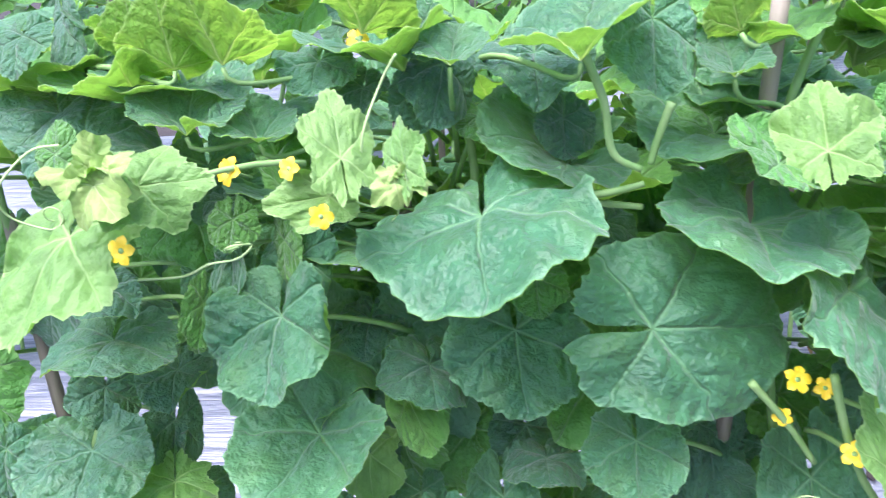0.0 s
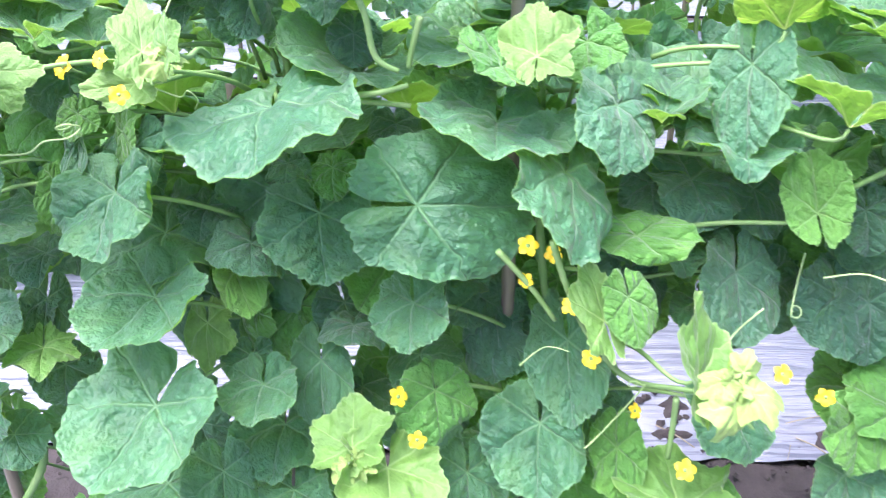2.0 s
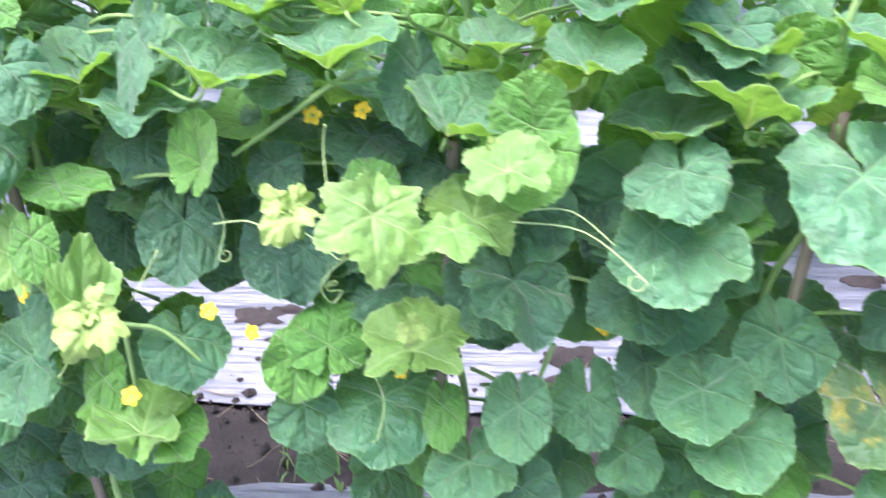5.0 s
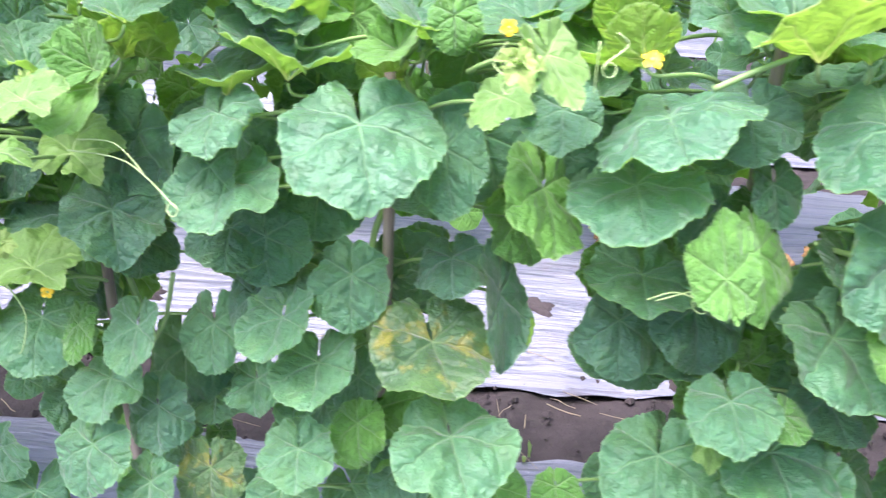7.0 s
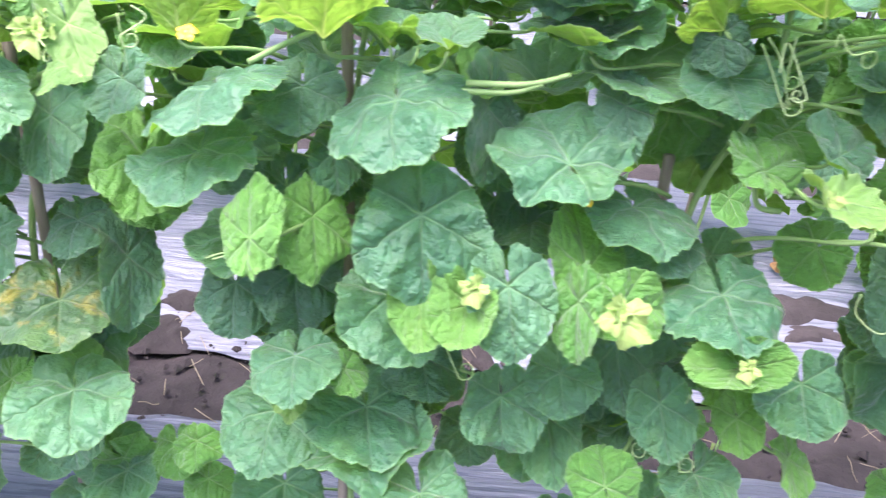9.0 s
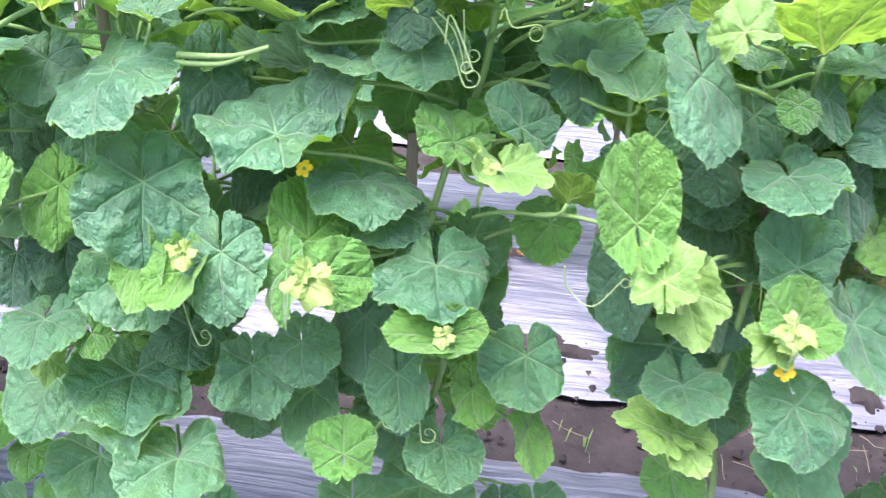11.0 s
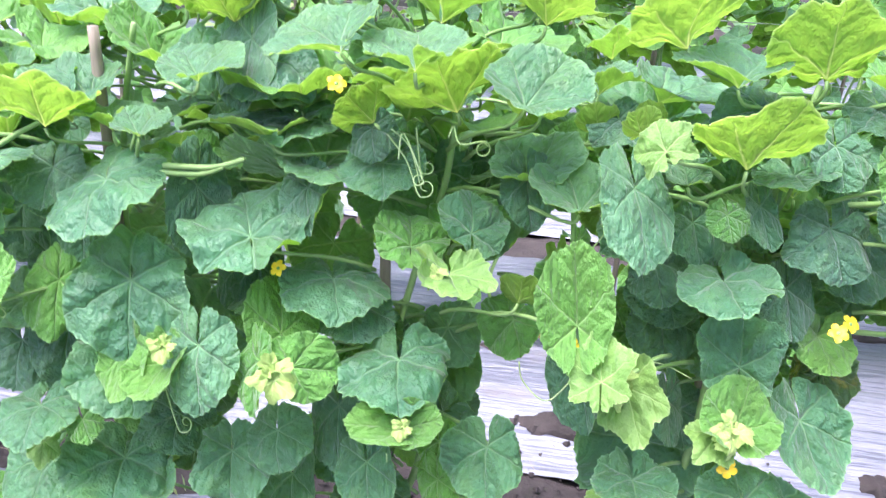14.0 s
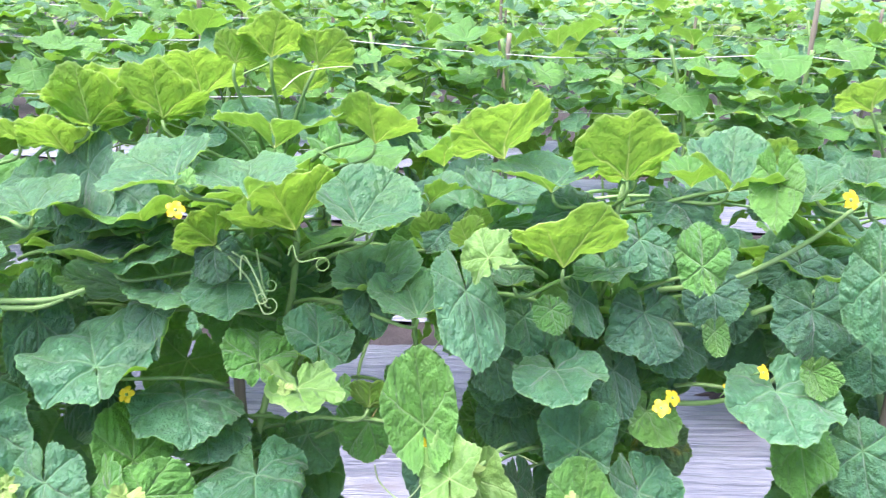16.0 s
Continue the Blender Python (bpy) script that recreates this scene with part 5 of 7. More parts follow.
leaf(3.842, 0.839, 0.946, -57, 16, -158, 0.121, "d")
leaf(3.851, 0.843, 0.986, -7, 6, -127, 0.145, "h")
leaf(3.851, 0.852, 0.613, -47, 34, -158, 0.137, "m")
leaf(3.861, 0.720, 0.776, -65, 32, 170, 0.128, "g")
leaf(3.866, 0.789, 0.210, -75, -50, -167, 0.115, "g")
leaf(3.878, 0.842, 0.984, -39, 32, -158, 0.123, "m")
leaf(3.884, 0.870, 0.760, -44, 53, -164, 0.123, "d")
leaf(3.884, 0.973, 0.731, -39, -35, 155, 0.141, "m")
leaf(3.888, 0.734, 0.843, -71, 14, -176, 0.112, "d")
leaf(3.892, 0.716, 0.519, -57, 36, -170, 0.119, "g")
leaf(3.892, 0.747, 0.629, -35, -48, 153, 0.147, "d")
leaf(3.893, 0.727, 0.737, -74, -12, -161, 0.129, "d")
leaf(3.894, 0.751, 0.987, -50, -19, 155, 0.098, "h")
leaf(3.899, 0.832, 0.840, -68, 37, 168, 0.154, "g")
leaf(3.904, 0.731, 0.958, 0, -7, 170, 0.127, "h")
leaf(3.905, 0.890, 0.947, -54, -14, 178, 0.140, "d")
leaf(3.905, 0.904, 0.829, -42, -30, 158, 0.129, "m")
leaf(3.913, 0.876, 0.640, -60, 14, -167, 0.137, "h")
leaf(3.914, 0.971, 0.993, -12, -2, -115, 0.164, "h")
leaf(3.921, 0.788, 0.598, -57, -50, 171, 0.090, "g")
leaf(3.924, 0.937, 0.584, -53, -13, 177, 0.147, "m")
leaf(3.926, 0.753, 0.782, -47, 35, -137, 0.111, "m")
leaf(3.929, 0.788, 1.001, -4, 20, -128, 0.112, "f")
leaf(3.931, 0.910, 0.925, -18, -2, -110, 0.124, "f")
leaf(3.935, 0.911, 0.989, -49, 14, -166, 0.115, "m")
leaf(3.936, 0.799, 0.553, -52, 33, -179, 0.130, "m")
leaf(3.937, 0.921, 0.966, -58, -39, 149, 0.118, "g")
leaf(3.945, 0.777, 0.935, -11, -3, 101, 0.135, "h")
leaf(3.952, 0.895, 0.881, -65, 46, -179, 0.092, "g")
leaf(3.952, 0.759, 0.545, -57, 19, -169, 0.163, "d")
leaf(3.953, 0.847, 0.866, -78, 40, -160, 0.117, "d")
leaf(3.963, 0.770, 0.737, -49, -11, 175, 0.112, "d")
leaf(3.964, 0.804, 0.673, -44, 43, -154, 0.141, "m")
leaf(3.968, 1.002, 0.941, -22, -11, -157, 0.158, "f")
leaf(3.981, 0.808, 0.934, -14, -4, 115, 0.116, "h")
leaf(3.982, 0.987, 0.625, -37, 36, -149, 0.118, "g")
leaf(3.986, 0.797, 0.995, -74, -5, 174, 0.149, "m")
leaf(3.987, 0.949, 1.073, 5, 21, -146, 0.149, "f")
leaf(3.994, 0.747, 0.867, -37, -46, 162, 0.167, "m")
leaf(3.995, 0.799, 0.344, -38, 45, -162, 0.164, "g")
leaf(3.997, 0.880, 0.769, -67, 32, -153, 0.146, "d")
leaf(4.007, 0.942, 1.021, -59, -28, 152, 0.094, "g")
leaf(4.011, 0.967, 0.874, -76, 34, -164, 0.119, "d")
leaf(4.011, 0.740, 0.960, 9, -12, -155, 0.114, "f")
leaf(4.021, 0.886, 0.551, -75, -24, 150, 0.099, "h")
leaf(4.022, 0.807, 0.867, -73, -13, 151, 0.162, "g")
leaf(4.023, 0.859, 0.601, -75, 33, 178, 0.143, "m")
leaf(4.034, 0.843, 0.897, -74, -8, 162, 0.139, "g")
leaf(4.042, 0.746, 0.822, -53, -18, 154, 0.155, "d")
leaf(4.043, 0.772, 0.794, -65, 5, -166, 0.136, "g")
leaf(4.046, 0.891, 0.946, -14, 11, 125, 0.170, "f")
leaf(4.046, 0.755, 0.988, -54, 30, -168, 0.097, "h")
leaf(4.051, 0.891, 0.470, -47, 32, -156, 0.134, "g")
leaf(4.052, 0.979, 1.085, -7, 13, -174, 0.137, "f")
leaf(4.054, 1.025, 0.933, 5, 3, 110, 0.115, "f")
leaf(4.054, 1.007, 1.108, -5, 9, 86, 0.155, "f")
leaf(4.055, 0.798, 0.514, -73, -53, 165, 0.137, "g")
leaf(4.059, 0.886, 0.394, -62, 21, 180, 0.148, "g")
leaf(4.059, 1.056, 1.067, -7, 10, -122, 0.135, "f")
leaf(4.061, 0.930, 0.693, -57, 31, -148, 0.135, "g")
leaf(4.061, 0.914, 1.091, 3, -5, -115, 0.154, "f")
leaf(4.062, 0.795, 0.500, -53, 16, -161, 0.142, "m")
leaf(4.063, 0.794, 0.689, -50, 24, 180, 0.135, "g")
leaf(4.066, 0.842, 1.019, -5, -9, -147, 0.119, "h")
leaf(4.069, 0.884, 0.979, 2, -12, -112, 0.128, "f")
leaf(4.072, 0.792, 0.812, -56, -30, 141, 0.150, "g")
leaf(4.074, 0.980, 0.785, -50, 22, -164, 0.120, "m")
leaf(4.075, 0.852, 0.851, -51, 21, -157, 0.112, "d")
leaf(4.077, 0.949, 0.996, -55, 0, -164, 0.090, "m")
leaf(4.091, 0.826, 0.454, -70, -2, 167, 0.130, "g")
leaf(4.091, 1.022, 1.090, -4, -20, 160, 0.114, "h")
leaf(4.098, 0.859, 0.480, -52, -24, 138, 0.126, "d")
leaf(4.098, 1.072, 0.930, -12, 14, -112, 0.145, "f")
leaf(4.100, 0.738, 0.935, -14, 8, -97, 0.128, "h")
leaf(4.103, 0.889, 0.727, -74, -27, 170, 0.137, "m")
leaf(4.105, 0.867, 1.013, -65, 7, 177, 0.133, "m")
leaf(4.110, 0.868, 0.758, -78, -26, -170, 0.143, "g")
leaf(4.117, 0.984, 0.949, 2, -3, -107, 0.147, "f")
leaf(4.118, 0.816, 0.616, -48, 43, -148, 0.135, "m")
leaf(4.122, 0.795, 0.513, -59, 43, -172, 0.111, "d")
leaf(4.123, 0.878, 0.919, -47, -42, 160, 0.103, "m")
leaf(4.124, 0.810, 0.919, -20, 6, 128, 0.134, "f")
leaf(4.125, 0.740, 0.494, -62, -36, -177, 0.162, "g")
leaf(4.129, 0.835, 1.123, 9, 4, 152, 0.156, "f")
leaf(4.130, 0.835, 0.933, 1, -11, 138, 0.169, "f")
leaf(4.134, 0.758, 0.898, -48, 12, -171, 0.110, "d")
leaf(4.137, 0.849, 0.862, -49, 46, -165, 0.113, "d")
leaf(4.139, 0.816, 0.546, -65, 50, -173, 0.117, "g")
leaf(4.140, 0.732, 0.685, -57, -10, -178, 0.115, "g")
leaf(4.145, 1.057, 1.018, 6, 18, -179, 0.138, "f")
leaf(4.145, 0.889, 0.920, -74, -47, -172, 0.097, "d")
leaf(4.146, 0.909, 0.640, -62, 7, -161, 0.115, "g")
leaf(4.167, 0.768, 0.554, -59, -50, 159, 0.110, "m")
leaf(4.170, 0.817, 0.437, -56, 22, -180, 0.142, "m")
leaf(4.172, 0.894, 0.987, -63, -36, 173, 0.144, "g")
leaf(4.173, 0.796, 0.860, -60, -8, 168, 0.117, "g")
leaf(4.174, 0.912, 0.862, -81, 28, -152, 0.101, "m")
leaf(4.178, 0.802, 0.349, -49, 33, -138, 0.154, "m")
leaf(4.179, 1.067, 1.143, -17, 3, 85, 0.117, "h")
leaf(4.181, 0.828, 0.974, 18, 5, 111, 0.165, "f")
leaf(4.183, 0.848, 1.025, -75, -39, 157, 0.135, "d")
leaf(4.194, 0.962, 0.768, -57, -17, 178, 0.111, "h")
leaf(4.196, 0.965, 0.892, -41, 37, -157, 0.094, "d")
leaf(4.217, 0.785, 0.643, -58, -50, 142, 0.166, "g")
leaf(4.223, 0.859, 0.889, -60, 39, -159, 0.116, "m")
leaf(4.226, 0.996, 0.587, -60, 26, -166, 0.138, "d")
leaf(4.232, 0.759, 0.645, -64, -38, 174, 0.170, "d")
leaf(4.239, 0.774, 0.824, -65, 28, -163, 0.162, "m")
leaf(4.245, 0.869, 0.779, -65, 6, -155, 0.154, "d")
leaf(4.250, 0.784, 0.327, -49, 45, -139, 0.110, "m")
leaf(4.253, 0.763, 0.821, -58, -19, -165, 0.163, "m")
leaf(4.254, 0.947, 1.021, 11, -4, -129, 0.130, "f")
leaf(4.257, 0.749, 0.769, -70, 29, -155, 0.152, "d")
leaf(4.261, 0.823, 0.729, -62, 43, -164, 0.149, "d")
leaf(4.277, 0.911, 0.596, -48, -20, -173, 0.123, "m")
leaf(4.280, 0.844, 0.804, -83, -17, 176, 0.160, "m")
leaf(4.288, 1.043, 1.079, -12, -20, 170, 0.132, "f")
leaf(4.292, 0.919, 0.317, -56, -49, 176, 0.118, "g")
leaf(4.295, 0.788, 0.836, -59, 42, -155, 0.164, "m")
leaf(4.298, 0.976, 0.894, -74, -8, -171, 0.096, "h")
leaf(4.300, 1.057, 0.969, 9, 4, 91, 0.139, "f")
leaf(4.305, 0.778, 0.891, -77, -25, 157, 0.168, "m")
leaf(4.307, 0.787, 0.532, -61, -38, -176, 0.129, "d")
leaf(4.319, 0.878, 1.048, -13, -11, -150, 0.154, "h")
leaf(4.327, 0.829, 0.520, -76, 1, 163, 0.144, "d")
leaf(4.344, 0.911, 0.640, -59, 8, -174, 0.118, "m")
leaf(4.348, 0.759, 0.451, -76, 25, -158, 0.118, "m")
leaf(4.350, 0.774, 0.607, -41, 31, -158, 0.115, "h")
leaf(4.350, 1.038, 0.966, -13, -18, -163, 0.130, "f")
leaf(4.356, 1.038, 0.909, -16, -14, 128, 0.120, "f")
leaf(4.365, 0.985, 0.739, -81, -10, -174, 0.148, "h")
leaf(4.370, 0.769, 0.691, -39, -44, 147, 0.125, "m")
leaf(4.372, 0.832, 1.099, 5, -9, -112, 0.130, "f")
leaf(4.382, 0.813, 0.869, -66, 52, -166, 0.110, "h")
leaf(4.383, 0.793, 0.458, -53, 10, 177, 0.147, "d")
leaf(4.392, 0.990, 1.040, -18, -2, 167, 0.123, "f")
leaf(4.395, 0.880, 0.456, -75, -48, 169, 0.164, "d")
leaf(4.396, 0.948, 0.935, -23, -10, 113, 0.156, "f")
leaf(4.397, 0.815, 0.739, -77, 46, 174, 0.143, "g")
# the leaves that face the path
leaf(0.469, 0.820, 0.742, -65, -3, -176, 0.067, "m", 1.30)
leaf(0.561, 0.820, 0.740, -23, 0, -177, 0.138, "d")
leaf(0.584, 0.848, 1.151, -43, 10, 167, 0.064, "m")
leaf(0.587, 0.915, 1.159, -68, 13, 136, 0.074, "d", 1.75)
leaf(0.613, 0.820, 0.871, -6, 3, -178, 0.132, "d", 0.88)
leaf(0.616, 0.820, 0.926, -13, 1, -175, 0.076, "d")
leaf(0.625, 0.880, 0.735, -44, -19, -156, 0.063, "d", 1.68)
leaf(0.625, 0.898, 1.140, -3, 6, -16, 0.066, "f")
leaf(0.628, 0.820, 1.064, 22, 0, 9, 0.118, "d")
leaf(0.633, 0.770, 1.072, 53, -9, -5, 0.039, "g", 1.27)
leaf(0.639, 0.880, 0.798, -22, 2, -176, 0.084, "d")
leaf(0.641, 0.820, 0.701, -16, -5, -161, 0.083, "y")
leaf(0.661, 0.715, 1.025, -37, -4, 159, 0.103, "y", 1.44)
leaf(0.703, 0.695, 1.081, -49, 9, -167, 0.063, "p")
leaf(0.708, 0.820, 0.911, -65, -32, -139, 0.044, "g", 1.75)
leaf(0.720, 0.824, 1.124, 57, 7, -167, 0.087, "u")
leaf(0.721, 0.820, 1.070, 5, 5, 8, 0.102, "f")
leaf(0.722, 0.715, 1.064, -7, 48, -74, 0.070, "y", 1.27)
leaf(0.745, 0.820, 0.966, -66, 17, 153, 0.050, "m", 1.75)
leaf(0.749, 0.820, 0.993, -54, 2, 175, 0.050, "g", 1.08)
leaf(0.758, 0.820, 0.490, -20, -31, 102, 0.102, "m", 1.75)
leaf(0.760, 0.825, 1.126, 38, 10, 164, 0.099, "u")
leaf(0.782, 0.820, 1.062, 11, 0, 34, 0.074, "f")
leaf(0.792, 0.820, 0.973, -69, 13, 148, 0.045, "g", 1.75)
leaf(0.796, 0.770, 0.925, -42, 11, 165, 0.123, "m", 1.07)
leaf(0.805, 0.820, 0.957, -53, 2, 174, 0.075, "m", 1.27)
leaf(0.815, 0.770, 0.802, -21, -5, 155, 0.146, "m")
leaf(0.817, 0.715, 0.699, -34, -11, 157, 0.172, "m")
leaf(0.834, 0.880, 1.090, 8, -5, 45, 0.073, "f")
leaf(0.848, 0.820, 0.739, -54, 7, 176, 0.063, "y", 1.50)
leaf(0.856, 0.770, 0.558, -56, 0, -171, 0.098, "m", 1.24)
leaf(0.862, 0.715, 1.054, -16, -61, 110, 0.047, "y", 1.60)
leaf(0.872, 0.842, 1.144, 25, -30, -150, 0.084, "u")
leaf(0.873, 0.715, 1.082, 44, 7, 25, 0.054, "y", 1.71)
leaf(0.889, 0.820, 0.808, -53, 4, -151, 0.057, "h", 1.75)
leaf(0.895, 0.820, 0.693, -40, -3, -176, 0.068, "m")
leaf(0.912, 0.820, 0.844, -21, -14, -163, 0.092, "d")
leaf(0.920, 0.770, 0.688, -23, 7, 176, 0.098, "m")
leaf(0.924, 0.820, 0.591, -25, 3, 171, 0.128, "m")
leaf(0.928, 0.625, 1.099, -45, -25, 163, 0.032, "p")
leaf(0.931, 0.625, 1.106, 61, -23, -21, 0.029, "y", 1.75)
leaf(0.934, 0.880, 1.110, -52, -25, -166, 0.069, "d", 1.52)
leaf(0.939, 0.770, 0.531, -42, 0, -178, 0.105, "m")
leaf(0.944, 0.821, 1.121, 10, -1, -12, 0.064, "f")
leaf(0.964, 0.820, 0.938, -23, -1, -179, 0.050, "d")
leaf(0.968, 0.767, 1.015, -6, 11, 180, 0.189, "m")
leaf(0.978, 0.820, 0.688, -53, 8, 175, 0.082, "m", 1.69)
leaf(0.992, 0.820, 0.881, -63, 4, -175, 0.135, "m")
leaf(1.011, 0.820, 0.933, -45, 7, 176, 0.057, "g")
leaf(1.011, 0.880, 1.116, -17, 2, 180, 0.106, "d")
leaf(1.020, 0.819, 0.738, -3, -2, -177, 0.083, "d", 0.88)
leaf(1.028, 0.714, 0.645, 25, -13, -7, 0.096, "y")
leaf(1.030, 0.694, 0.640, -47, -4, 178, 0.047, "p")
leaf(1.042, 0.778, 1.131, 1, -14, -22, 0.127, "f")
leaf(1.065, 0.712, 0.620, -23, -8, -169, 0.124, "y")
leaf(1.096, 0.766, 0.801, -44, 14, 166, 0.095, "m", 1.04)
leaf(1.101, 0.841, 1.148, -57, -9, -169, 0.085, "m", 1.31)
leaf(1.103, 0.766, 0.914, -12, 55, -87, 0.162, "m", 1.30)
leaf(1.116, 0.765, 0.687, -50, -2, -166, 0.096, "g", 1.04)
leaf(1.125, 0.875, 0.810, -48, 0, -163, 0.083, "d", 1.64)
leaf(1.152, 0.764, 0.569, -51, -6, -168, 0.097, "m", 1.25)
leaf(1.161, 0.813, 1.107, 9, -2, 10, 0.061, "f")
leaf(1.166, 0.830, 1.138, 55, 19, 180, 0.051, "u")
leaf(1.183, 0.806, 0.987, -10, -10, 178, 0.160, "m")
leaf(1.184, 0.872, 0.732, -63, 4, -176, 0.087, "d", 1.67)
leaf(1.185, 0.762, 1.054, 27, 19, 33, 0.089, "g")
leaf(1.218, 0.761, 1.064, 44, -12, -13, 0.074, "y", 1.20)
leaf(1.235, 0.760, 0.647, -45, 9, 166, 0.128, "m", 1.13)
leaf(1.249, 0.760, 0.951, -37, -28, -156, 0.137, "m", 1.28)
leaf(1.266, 0.809, 0.727, -48, 12, 170, 0.099, "m", 1.71)
leaf(1.268, 0.809, 1.066, -46, 15, 168, 0.075, "g", 1.07)
leaf(1.288, 0.703, 0.819, 49, 0, 26, 0.060, "y", 1.75)
leaf(1.292, 0.758, 1.019, -40, -26, -159, 0.101, "m", 1.17)
leaf(1.309, 0.702, 0.847, -51, 3, -165, 0.055, "g", 1.49)
leaf(1.322, 0.757, 0.885, -4, 21, -99, 0.068, "g", 1.75)
leaf(1.323, 0.757, 0.617, -51, 5, 171, 0.071, "g", 1.59)
leaf(1.341, 0.866, 0.790, -51, -4, -168, 0.103, "d", 1.22)
leaf(1.346, 0.806, 0.986, 2, -9, 36, 0.104, "f")
leaf(1.354, 0.865, 0.897, -37, 7, 173, 0.075, "d")
leaf(1.371, 0.655, 0.784, 62, 19, 42, 0.077, "y", 1.75)
leaf(1.385, 0.699, 0.577, 4, -2, 2, 0.132, "y")
leaf(1.396, 0.620, 0.799, -47, -11, 171, 0.071, "p")
leaf(1.408, 0.698, 0.572, 18, -2, -9, 0.107, "g")
leaf(1.416, 0.803, 0.964, -8, -3, -179, 0.116, "m")
leaf(1.424, 0.802, 1.045, -59, 15, 144, 0.085, "m", 1.75)
leaf(1.435, 0.752, 0.687, -33, -1, -154, 0.111, "m")
leaf(1.440, 0.802, 0.820, -48, -13, -167, 0.101, "d", 1.35)
leaf(1.449, 0.801, 1.078, 39, -2, -174, 0.097, "u")
leaf(1.465, 0.861, 0.892, -50, -6, -167, 0.077, "d", 1.32)
leaf(1.490, 0.750, 0.914, 48, -12, -11, 0.066, "h", 1.57)
leaf(1.503, 0.749, 1.000, -11, 13, -13, 0.143, "f")
leaf(1.549, 0.797, 0.795, -57, 1, -172, 0.092, "d", 1.32)
leaf(1.554, 0.797, 1.057, -3, -1, 23, 0.102, "f")
leaf(1.558, 0.797, 0.896, -55, 5, 176, 0.071, "d", 1.10)
leaf(1.573, 0.796, 0.990, -15, 3, -178, 0.074, "d")
leaf(1.576, 0.746, 0.671, -56, -10, -176, 0.087, "g", 1.22)
leaf(1.578, 0.746, 0.592, -55, 0, -170, 0.093, "m", 1.12)
leaf(1.582, 0.796, 1.076, 5, 4, -35, 0.059, "f")
leaf(1.583, 0.796, 0.788, -62, 0, -178, 0.094, "d", 1.30)
leaf(1.599, 0.670, 0.904, -43, -22, 160, 0.062, "p")
leaf(1.606, 0.630, 0.919, -45, -14, 168, 0.051, "p")
leaf(1.614, 0.743, 0.686, 39, 4, 3, 0.107, "g")
leaf(1.634, 0.739, 1.027, -1, -4, -40, 0.128, "f")
leaf(1.648, 0.787, 1.074, 58, 26, -179, 0.064, "u")
leaf(1.660, 0.634, 0.918, -15, 40, -80, 0.049, "y", 1.62)
leaf(1.673, 0.732, 0.899, 37, -3, 1, 0.067, "g")
leaf(1.675, 0.760, 0.592, -25, 0, -170, 0.155, "m")
leaf(1.677, 0.842, 0.887, -11, 3, -178, 0.089, "d")
leaf(1.687, 0.630, 0.918, -43, -11, -162, 0.108, "y", 1.04)
leaf(1.714, 0.775, 1.083, 5, 4, -34, 0.060, "f")
leaf(1.720, 0.697, 0.714, 14, -6, -3, 0.125, "y")
leaf(1.721, 0.649, 0.777, -47, -4, 178, 0.033, "p")
leaf(1.721, 0.774, 1.012, -63, -15, -147, 0.076, "d", 1.75)
leaf(1.753, 0.718, 0.617, -45, 16, 168, 0.057, "g", 1.61)
leaf(1.755, 0.718, 0.965, -3, 19, -18, 0.121, "f")
leaf(1.763, 0.616, 0.910, -4, 0, -165, 0.077, "y")
leaf(1.775, 0.659, 0.459, -45, 11, 171, 0.120, "m")
leaf(1.784, 0.728, 0.864, 31, 5, -5, 0.112, "y")
leaf(1.788, 0.712, 0.534, -22, 14, -179, 0.115, "m")
leaf(1.794, 0.761, 0.777, -49, 18, 178, 0.099, "d", 1.34)
leaf(1.800, 0.635, 0.981, -44, 18, -161, 0.038, "p")
leaf(1.808, 0.759, 1.039, 0, -2, 22, 0.079, "f")
leaf(1.812, 0.609, 0.974, 27, -8, -6, 0.082, "y")
leaf(1.814, 0.818, 0.700, -37, 6, -176, 0.108, "d")
leaf(1.830, 0.713, 0.799, -30, -3, -152, 0.130, "d")
leaf(1.841, 0.705, 0.960, -45, 15, 173, 0.101, "h", 1.40)
leaf(1.842, 0.705, 0.980, 51, -12, 0, 0.077, "h", 1.07)
leaf(1.844, 0.705, 0.632, -47, 11, 170, 0.089, "m", 1.26)
leaf(1.853, 0.754, 0.978, 28, -19, -147, 0.095, "u")
leaf(1.854, 0.649, 0.408, -43, 17, 171, 0.100, "m", 1.05)
leaf(1.855, 0.704, 0.499, -57, 6, -177, 0.102, "d", 1.19)
leaf(1.857, 0.814, 0.523, -57, 6, -176, 0.132, "d", 1.26)
leaf(1.885, 0.750, 0.985, 55, 30, 174, 0.085, "u")
leaf(1.888, 0.700, 1.036, 5, 5, -22, 0.097, "f")
leaf(1.923, 0.696, 0.399, -57, 6, -177, 0.108, "o", 1.15)
leaf(1.933, 0.745, 0.618, -53, 8, 175, 0.096, "m", 1.33)
leaf(1.970, 0.741, 0.772, -36, -1, -174, 0.116, "d")
leaf(1.971, 0.690, 0.878, -48, 7, 169, 0.080, "m", 1.67)
leaf(1.983, 0.739, 0.947, -3, -9, -30, 0.141, "f")
leaf(1.988, 0.689, 0.943, -25, 15, 168, 0.114, "m")
leaf(1.988, 0.739, 0.532, -47, 11, 174, 0.086, "m", 1.08)
leaf(1.994, 0.738, 0.676, -52, 10, 174, 0.077, "d", 1.53)
leaf(1.995, 0.688, 0.861, -18, 8, 174, 0.139, "m")
leaf(2.017, 0.735, 0.766, -57, 6, -176, 0.115, "m")
